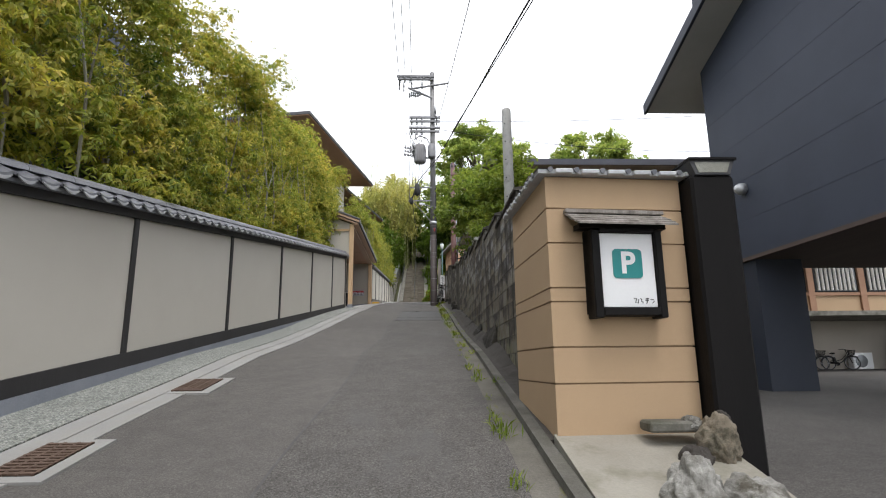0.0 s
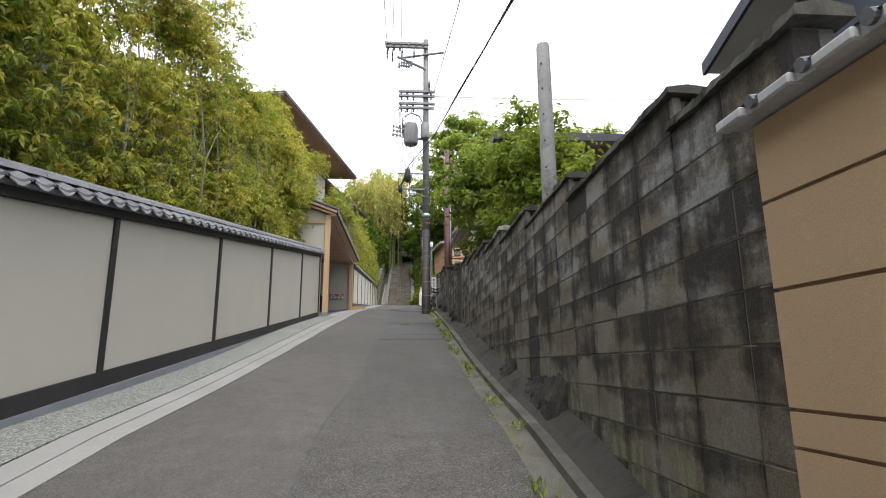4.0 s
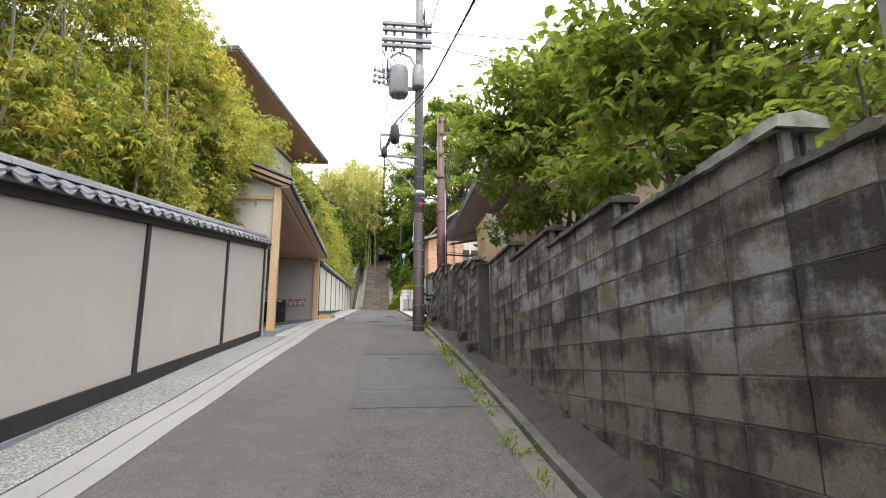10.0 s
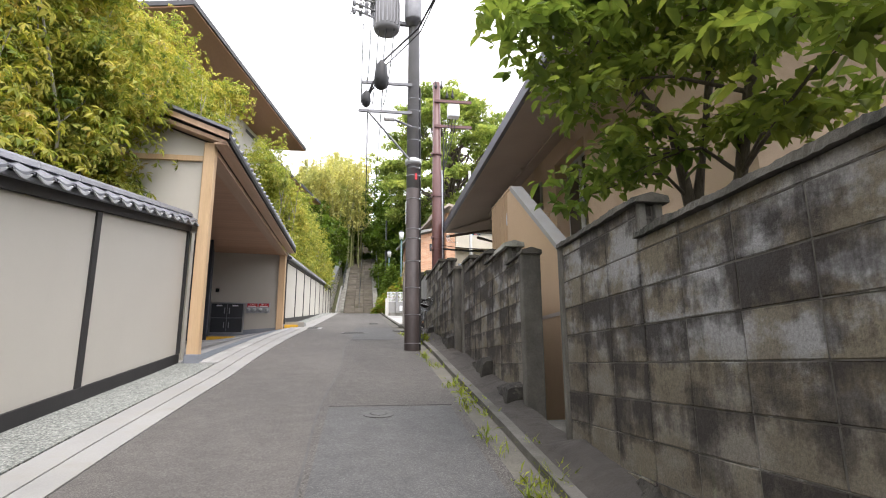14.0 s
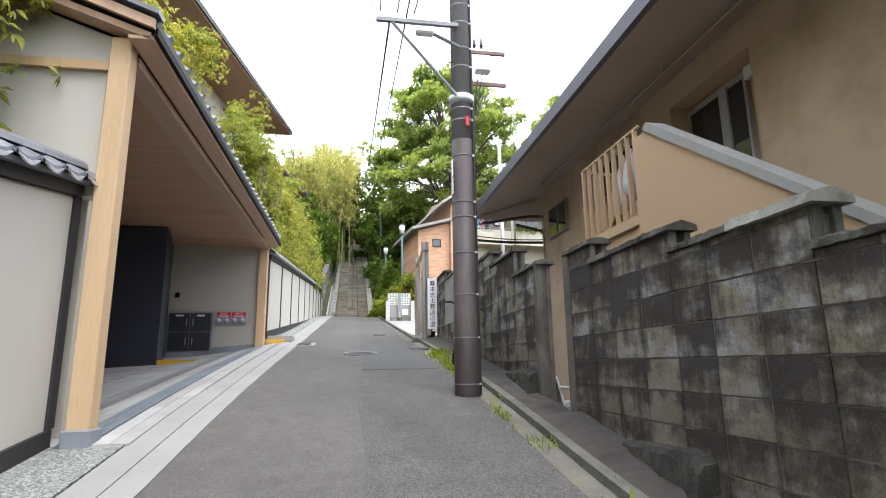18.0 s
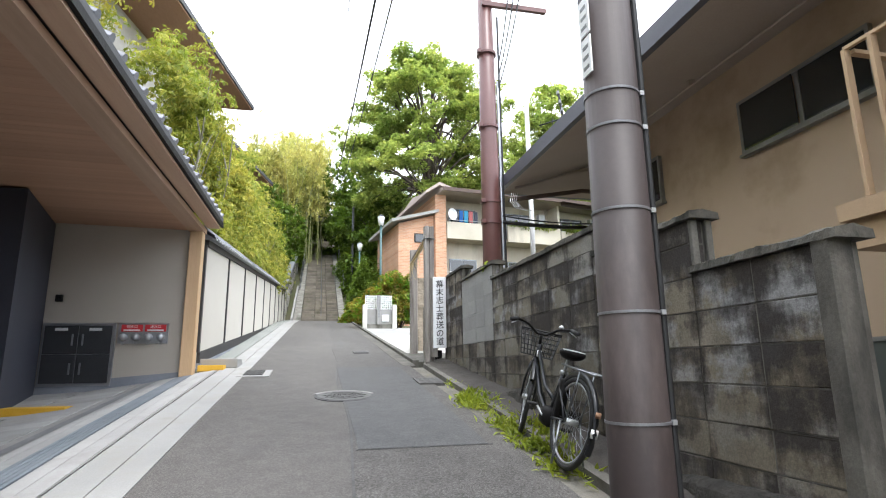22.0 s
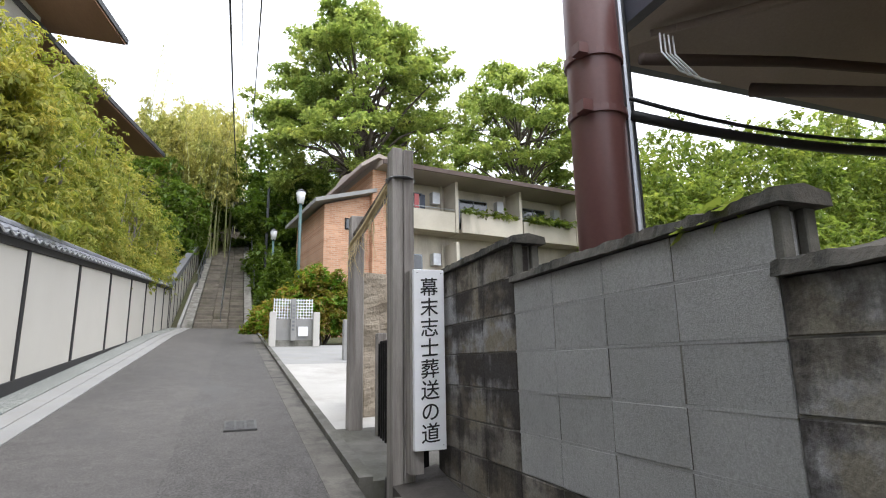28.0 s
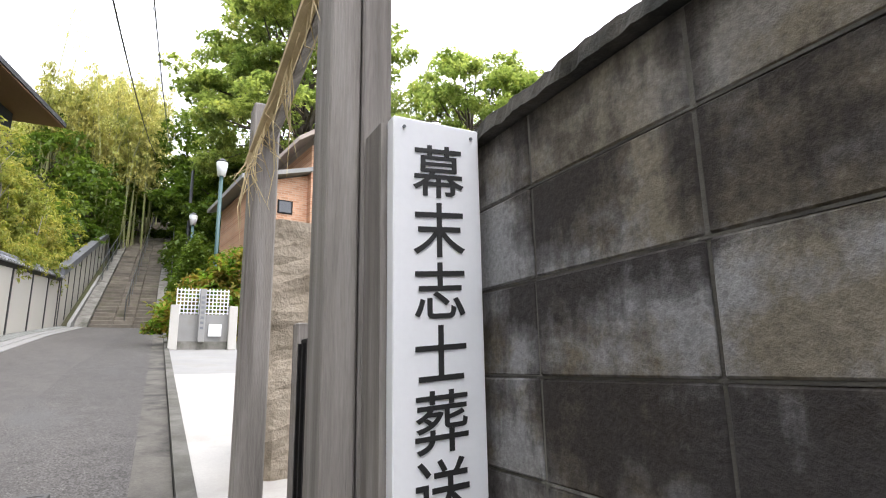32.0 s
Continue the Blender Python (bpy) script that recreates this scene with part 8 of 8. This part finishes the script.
    dish.matrix_world = a.matrix_world @ pose(0.25, 0.12, 5.75, 90, 0, 20)
    tagged(dish, "small white satellite dish on the balcony rail", "dish")
    r = np.random.default_rng(91)
    for x0, x1, z in ((3.4, 6.2, 5.45), (6.9, 9.3, 5.5), (9.8, 12.2, 5.6), (10.2, 11.6, 6.0)):
        n = 260
        q = np.stack([r.uniform(x0, x1, n), r.normal(0.12, 0.12, n), z + np.abs(r.normal(0, 0.12, n)) - 0.1], 1)
        o = leaves("balcony_plants", q, 0.2, LEAF_MAPLE, None, "", droop=0.1, narrow=0.5, fans=3, seed=int(x0 * 10))
        o.matrix_world = a.matrix_world
        tagged(o, "trailing green plants on a balcony parapet", "plants", "balcony planting", "stuff")
    add("flue", tube([(5.6, 3, 7.3), (5.6, 3, 8.4)], 0.06, 8), WHITE)


apartment()


# ---- porch fittings ----
def porch_fittings():
    l = thing("meter_locker", "steel double-door meter locker set in the taupe wall", "locker", (-4.17, 28.86, 4.28))
    add = ring_of(l)
    add("frame", box(-4.63, -3.71, 28.86, 28.9, 4.25, 5.12), STEEL)
    for x0, x1 in ((-4.6, -4.18), (-4.17, -3.75)):
        for z0, z1 in ((4.29, 4.68), (4.69, 5.08)):
            d = add("door", box(x0, x1, 28.845, 28.86, z0, z1, bevel=0.003), LOCKER)
            xh = x1 - 0.07 if x0 < -4.3 else x0 + 0.05
            add("handle", box(xh, xh + 0.02, 28.83, 28.845, (z0 + z1) / 2 - 0.08, (z0 + z1) / 2 + 0.08), STEEL, under=d)
            if z1 > 5:
                add("label", box((x0 + x1) / 2 - 0.08, (x0 + x1) / 2 + 0.08, 28.842, 28.845, z1 - 0.07, z1 - 0.03), WHITE, under=d)
    s = thing("fire_inlet", "steel fire-brigade inlet panel with red signs and four couplings", "fire inlet", (-3.35, 28.86, 4.83))
    add = ring_of(s)
    add("plate", box(-3.68, -3.02, 28.875, 28.9, 4.83, 5.12), STEEL)
    for x0, txt in ((-3.64, "送水口"), (-3.33, "送水口")):
        g = add("sign", box(x0, x0 + 0.28, 28.865, 28.875, 5.0, 5.1), RED, "red enamel sign")
        o = lettering("character", txt, 0.05, pose(x0 + 0.14, 28.8645, 5.068, 90, 0, 0), WHITE, g, 0.0005, 0.0)
        add("small_print", box(x0 + 0.03, x0 + 0.25, 28.863, 28.865, 5.01, 5.03), WHITE, under=g)
    for k in range(4):
        c = add("coupling", lathe([(0.05, 0), (0.055, 0.03), (0.04, 0.07), (0.045, 0.1)], 16), GALV, "chrome hose coupling", smooth=True)
        c.matrix_world = pose(-3.6 + 0.165 * k, 28.88, 4.92, 90, 0, 0)
        add("chain", tube(sag((-3.63 + 0.165 * k, 28.84, 4.87), (-3.57 + 0.165 * k, 28.84, 4.87), 0.06, 6), 0.004, 4), STEEL)
    i = thing("intercom", "small black intercom on the taupe wall", "intercom", (-4.5, 28.88, 5.4))
    ring_of(i)("casing", box(-4.53, -4.44, 28.86, 28.9, 5.42, 5.52, bevel=0.006), BLACK)
    ring_of(i)("lens", box(-4.5, -4.47, 28.852, 28.86, 5.46, 5.49), GLASS)
    for x0, x1, y0, y1, z in ((-4.2, -3.55, 27.05, 27.3, 4.04), (-2.6, -2.24, 28.95, 29.2, gz(29) + 0.05)):
        y = tagged(part("yellow_strip", box(x0, x1, y0, y1, z - 0.05, z + 0.04, bevel=0.005), YELLOW), "yellow painted warning edge", "edging", kind="structure")
    tagged(part("block_step", box(-2.62, -2.08, 29.2, 29.75, gz(29.4), gz(29.4) + 0.14, bevel=0.01), KERB_PALE), "grey concrete block step beside the gate", "step", kind="structure")


porch_fittings()


# ---- drains and covers in the road ----
def slope_at(y):
    return math.degrees(math.atan((gz(y + 0.4) - gz(y - 0.4)) / 0.8))


def grate(x, y, w, ln, pale, rust=True):
    g = thing("drain_grate", ("rusty" if rust else "worn grey") + " iron drain grate in a pale concrete surround" if pale else "worn grey iron drain grate", "drain", (x, y, gz(y)), "drain grates of the lane")
    g.matrix_world = pose(x, y, gz(y) + 0.012, slope_at(y), 0, 0)
    if pale:
        part("surround", box(-w / 2 - 0.08, w / 2 + 0.1, -ln / 2 - 0.09, ln / 2 + 0.09, -0.1, 0.006), KERB_PALE, g)
    part("pit", box(-w / 2, w / 2, -ln / 2, ln / 2, -0.05, 0.008), CABLE if pale else TAR, g)
    n = 11
    for k in range(n):
        y0 = -ln / 2 + ln * (k + 0.15) / n
        part("bar", box(-w / 2, w / 2, y0, y0 + ln / n * (0.5 if pale else 0.75), 0.006, 0.02 if pale else 0.0115), RUST if rust else IRON, g)
    for k in range(4):
        x0 = -w / 2 + (w - 0.02) * k / 3
        part("cross_bar", box(x0, x0 + 0.02, -ln / 2, ln / 2, 0.007, 0.018 if pale else 0.012), RUST if rust else IRON, g)


RUST = surf("rusty_iron", (0.09, 0.055, 0.04), (0.15, 0.1, 0.075), 12, 0.75, 0.3, 60, metal=0.3)
IRON = surf("worn_iron", (0.065, 0.063, 0.061), (0.1, 0.098, 0.095), 10, 0.7, 0.2, 60, metal=0.2)
grate(-2.42, 3.8, 0.3, 0.6, True)
grate(-2.34, 6.02, 0.3, 0.6, True)
grate(-1.76, 28.6, 0.26, 0.5, True, False)
grate(0.58, 27.55, 0.34, 0.5, False, False)
grate(-0.02, 31.6, 0.3, 0.4, False, False)


def sweep_ring(angles, r0, r1, z):
    """A flat arc of mortar."""
    bm = B()
    rows = [[bm.verts.new((q * math.cos(a), q * math.sin(a), h)) for q, h in ((r0, -0.02), (r0, z), (r1, z - 0.002), (r1, -0.02))] for a in angles]
    for a, b in zip(rows, rows[1:]):
        for i in range(3):
            bm.faces.new((a[i], a[i + 1], b[i + 1], b[i]))
    bm.faces.new(rows[0])
    bm.faces.new(rows[-1][::-1])
    bmesh.ops.recalc_face_normals(bm, faces=bm.faces)
    return bm


def manhole(x, y, r, ring):
    m = thing("manhole_cover", "round patterned iron manhole cover", "manhole", (x, y, gz(y)), "covers in the lane")
    m.matrix_world = pose(x, y, gz(y) + 0.002, slope_at(y), 0, 0)
    if ring:
        part("collar", lathe([(r + 0.03, -0.05), (r + 0.03, 0.007), (r, 0.009)], 32), ASPHALT_PATCH, m)
        arc = [radians(20 + 8 * k) for k in range(18)]
        part("pale_arc", sweep_ring(arc, r + 0.03, r + 0.075, 0.0085), KERB_PALE, m, "pale mortar arc round the cover")
    part("rim", lathe([(r, -0.05), (r, 0.012), (r - 0.03, 0.013)], 32), IRON, m)
    part("lid", lathe([(r - 0.03, -0.05), (r - 0.035, 0.011), (0.01, 0.012)], 32), IRON, m)
    for k in range(1, 5):
        rr = (r - 0.05) * k / 5
        part("raised_ring", lathe([(rr, 0.01), (rr, 0.017), (rr - 0.018, 0.017), (rr - 0.018, 0.01)], 28), IRON, m)
    for k in range(12):
        o = part("rib", box(0.06, r - 0.06, -0.006, 0.006, 0.01, 0.018), IRON, m)
        o.matrix_basis = pose(0, 0, 0, 0, 0, k * 30)


manhole(-0.2, 17.8, 0.14, 0)
manhole(-0.58, 26.6, 0.3, 2)

for y, xa, xb in ((15.42, -0.68, 0.58), (14.58, -0.7, 0.55), (18.15, -0.66, 0.52), (24.38, -0.6, 0.45)):
    tagged(part("road_joint", box(xa, xb, y - 0.006, y + 0.006, gz(y) - 0.02, gz(y) + 0.0085), TAR), "dark joint across the asphalt", "joint", kind="structure")

# asphalt repairs
for y0, y1, xa, xb in ((14.6, 18.1, -0.66, 0.5), (24.4, 29.2, -0.58, 0.42)):
    ys = frange(y0, y1, 0.25)
    o = part("asphalt_patch", sweep(ys, lambda y: [(xa, gz(y) - 0.1), (xb, gz(y) - 0.1), (xb, gz(y) + 0.007), (xa, gz(y) + 0.007)]), ASPHALT_PATCH)
    tagged(o, "coarser grey patch of repaired asphalt", "patch", kind="structure")


# ---- bicycle ----
def bicycle():
    b = thing("bicycle", "dark grey city bicycle with wire basket leaning by the wall", "bicycle", (0, 0, 0))
    # local: y forward, z up from the ground, wheel radius 0.33
    R = 0.325

    pivot = Matrix.Translation((0, 0.95, 0.74))
    turned = pivot @ Matrix.Rotation(radians(-19), 4, "Z") @ pivot.inverted()
    steered = ("handlebar", "grip", "brake_lever", "bell", "basket", "hoop", "wire_rib", "headlamp", "fork_blade", "stem", "cable")

    def add(name, bm, mat, label="", under=None, smooth=True, front=False):
        if front or name in steered:
            bmesh.ops.transform(bm, matrix=turned, verts=bm.verts)
        return part(name, bm, mat, under or b, label, smooth)
    for nm, y in (("rear", 0.0), ("front", 1.1)):
        w = new("wheel")
        w.parent = b
        circ = [(0, y + R * math.cos(t), R + R * math.sin(t)) for t in (2 * math.pi * k / 36 for k in range(37))]
        add("tyre", tube(circ, 0.022, 8, caps=False), RUBBER, "black rubber tyre", w, front=nm == "front")
        circ = [(0, y + 0.295 * math.cos(t), R + 0.295 * math.sin(t)) for t in (2 * math.pi * k / 36 for k in range(37))]
        add("rim", tube(circ, 0.012, 6, caps=False), STEEL, "alloy rim", w, front=nm == "front")
        add("hub", tube([(-0.05, y, R), (0.05, y, R)], 0.025, 10), GALV, "", w, front=nm == "front")
        for k in range(24):
            t = 2 * math.pi * k / 24
            s = 0.035 if k % 2 else -0.035
            add("spoke", tube([(s, y + 0.02 * math.cos(t + 0.9), R + 0.02 * math.sin(t + 0.9)), (0, y + 0.29 * math.cos(t), R + 0.29 * math.sin(t))], 0.0018, 3, caps=False), STEEL, "", w, front=nm == "front")
        arc = range(-2, 15) if nm == "rear" else range(2, 14)
        pts = [(0, y + (R + 0.04) * math.cos(radians(180 - 10 * k * 1.2 if nm == "rear" else 20 + 10 * k)), R + (R + 0.04) * math.sin(radians(180 - 10 * k * 1.2 if nm == "rear" else 20 + 10 * k))) for k in arc]
        add("mudguard", tube(pts, 0.026, 6, caps=False), FRAMEPAINT, "dark mudguard", front=nm == "front")
    seat, head, crank = (0, 0.3, 0.72), (0, 0.93, 0.78), (0, 0.42, 0.28)
    D = FRAMEPAINT
    add("down_tube", tube([(0, 0.95, 0.7), (0, 0.7, 0.42), (0, 0.5, 0.3), crank], 0.026, 8), D)
    add("second_tube", tube([(0, 0.92, 0.78), (0, 0.62, 0.5), (0, 0.37, 0.42)], 0.018, 8), D)
    add("seat_tube", tube([crank, (0, 0.3, 0.66)], 0.02, 8), D)
    add("seat_post", tube([(0, 0.3, 0.66), (0, 0.27, 0.8)], 0.014, 8), GALV)
    add("seat_clamp", tube([(-0.03, 0.3, 0.66), (0.03, 0.3, 0.66)], 0.02, 8), GALV)
    for s in (-0.06, 0.06):
        add("chain_stay", tube([crank, (s, 0, R)], 0.012, 6), D)
        add("seat_stay", tube([(s * 0.4, 0.31, 0.6), (s, 0, R)], 0.01, 6), D)
        add("fork_blade", tube([(s * 0.6, 1.0, 0.66), (s, 1.05, 0.48), (s, 1.1, R)], 0.013, 6), D)
        add("rack_stay", tube([(s, -0.02, R), (s, -0.1, 0.72)], 0.007, 5), STEEL_DARK)
        add("rack_rail", tube([(s, 0.24, 0.73), (s, -0.34, 0.72)], 0.009, 5), STEEL_DARK)
    for k in range(5):
        add("rack_bar", tube([(-0.06, 0.18 - 0.12 * k, 0.725), (0.06, 0.18 - 0.12 * k, 0.725)], 0.006, 5), STEEL_DARK)
    add("motor_case", box(-0.06, 0.06, 0.33, 0.52, 0.2, 0.36, bevel=0.04), BLACK, "black motor housing")
    add("chain_guard", prism([(0.05, 0.33), (0.05, 0.4), (0.44, 0.37), (0.44, 0.24)], "x", 0.07, 0.09), BLACK)
    add("battery", box(-0.04, 0.04, 0.2, 0.28, 0.3, 0.62, bevel=0.02), BLACK, "black battery pack")
    add("head_tube", tube([(0, 0.99, 0.64), (0, 0.91, 0.84)], 0.022, 10), D)
    add("badge", box(-0.02, 0.02, 0.9, 0.915, 0.72, 0.78), WHITE)
    add("stem", tube([(0, 0.91, 0.84), (0, 0.885, 0.92)], 0.014, 8), BLACK)
    bar = [(-0.3, 0.66, 1.0), (-0.24, 0.78, 1.02), (-0.14, 0.87, 1.0), (-0.04, 0.89, 0.93), (0.04, 0.89, 0.93), (0.14, 0.87, 1.0), (0.24, 0.78, 1.02), (0.3, 0.66, 1.0)]
    add("handlebar", tube(bar, 0.012, 8), BLACK)
    for s in (-1, 1):
        add("grip", tube([(s * 0.3, 0.65, 1.0), (s * 0.25, 0.77, 1.02)], 0.018, 10), RUBBER, "black rubber grip")
        add("brake_lever", tube([(s * 0.23, 0.82, 1.01), (s * 0.29, 0.72, 0.97)], 0.006, 5), GALV)
        add("pedal", box(s * 0.1 - 0.04, s * 0.1 + 0.04, 0.42 - s * 0.15 - 0.03, 0.42 - s * 0.15 + 0.03, 0.27 - s * 0.06, 0.29 - s * 0.06), RUBBER)
        add("crank_arm", tube([(s * 0.06, 0.42, 0.28), (s * 0.065, 0.42 - s * 0.15, 0.28 - s * 0.06)], 0.01, 6), GALV)
        add("cable", tube([(s * 0.22, 0.83, 1.0), (s * 0.1, 1.0, 0.98), (s * 0.02, 1.0, 0.8)], 0.004, 4), CABLE)
    add("bell", lathe([(0.025, 0), (0.025, 0.012), (0.01, 0.03)], 12, (0.16, 0.85, 1.02)), GALV)
    # basket
    k = add("basket", tube([(-0.19, 0.98, 0.96), (0.19, 0.98, 0.96), (0.19, 1.27, 0.96), (-0.19, 1.27, 0.96), (-0.19, 0.98, 0.96)], 0.008, 5), CABLE, "black wire basket")
    for j in range(6):
        z = 0.72 + 0.045 * j
        f = 0.78 + 0.04 * j
        add("hoop", tube([(-0.19 * f, 1.0, z), (0.19 * f, 1.0, z), (0.19 * f, 1.0 + 0.27 * f, z), (-0.19 * f, 1.0 + 0.27 * f, z), (-0.19 * f, 1.0, z)], 0.0045, 4), CABLE, "", k)
    for j in range(11):
        x = -0.19 + 0.038 * j
        add("wire_rib", tube([(x, 0.98, 0.96), (x * 0.78, 1.0, 0.72), (x * 0.78, 1.21, 0.72), (x, 1.27, 0.96)], 0.004, 4), CABLE, "", k)
    for j in range(8):
        y = 0.99 + 0.038 * j
        y2 = 1.0 + (y - 0.98) * 0.75
        add("wire_rib", tube([(-0.19, y, 0.96), (-0.148, y2, 0.72), (0.148, y2, 0.72), (0.19, y, 0.96)], 0.004, 4), CABLE, "", k)
    add("headlamp", lathe([(0.01, 0), (0.035, 0.02), (0.035, 0.06)], 12, (0, 1.03, 0.62)), BLACK)
    # saddle
    bm = B()
    bmesh.ops.create_uvsphere(bm, u_segments=18, v_segments=10, radius=1)
    for v in bm.verts:
        c = v.co
        wide = 0.11 if c.y < 0 else 0.11 - 0.07 * min(1, c.y * 1.1)
        v.co = Vector((c.x * wide, 0.24 + c.y * 0.14, 0.83 + c.z * (0.06 if c.z < 0 else 0.035)))
    sd = add("saddle", bm, BLACK, "black padded saddle with white piping")
    add("piping", tube([(0.093, 0.2, 0.848), (0.06, 0.12, 0.85), (0, 0.1, 0.85), (-0.06, 0.12, 0.85), (-0.093, 0.2, 0.848)], 0.004, 5), WHITE, "", sd)
    add("tail_reflector", box(-0.018, 0.018, -0.385, -0.37, 0.44, 0.48), RUST_ROOF, "red reflector")
    add("tail_plate", box(-0.025, 0.025, -0.38, -0.365, 0.3, 0.36), WHITE)
    add("stand", tube([(-0.08, 0.02, R), (-0.13, -0.08, 0.02)], 0.009, 6), STEEL_DARK)
    add("stand", tube([(0.08, 0.02, R), (0.13, -0.08, 0.02)], 0.009, 6), STEEL_DARK)
    b.matrix_world = pose(0.7, 23.67, gz(23.67) + 0.04, 0, 0, -1.5) @ pose(0, 0, 0, slope_at(24), 0, 0) @ pose(0, 0, 0, 0, 13, 0) @ Matrix.Scale(0.88, 4)
    return b


FRAMEPAINT = surf("graphite_paint", (0.016, 0.017, 0.019), (0.024, 0.025, 0.028), 3, 0.32, 0.0, 40, metal=0.4)
bike = bicycle()
for x, turn in ((15.4, -84), (16.5, -100)):
    copy_thing(bike, pose(x, 22.15, 0.87, 0, 0, turn) @ Matrix.Scale(0.9, 4))


# ---- plastic chair glimpsed in the yard ----
def plastic_chair():
    c = thing("garden_chair", "white moulded plastic chair lying in the side yard", "chair", (1.75, 22.1, 3.35))

    def add(name, bm):
        part(name, bm, WHITE, c)
    add("seat", box(-0.24, 0.24, -0.24, 0.24, 0.38, 0.42, bevel=0.015))
    for x in (-0.21, 0.21):
        for y in (-0.21, 0.21):
            add("leg", tube([(x, y, 0.38), (x * 1.15, y * 1.15, 0)], 0.025, 6))
    add("backrest", prism([(0.2, 0.4), (0.24, 0.4), (0.34, 0.8), (0.3, 0.8)], "x", -0.23, 0.23))
    for s in (-1, 1):
        add("armrest", tube([(s * 0.25, -0.2, 0.4), (s * 0.26, -0.2, 0.6), (s * 0.25, 0.28, 0.64)], 0.025, 6))
    c.matrix_world = pose(1.74, 22.5, 3.2, 0, 0, 90) @ Matrix.Scale(0.74, 4)


plastic_chair()
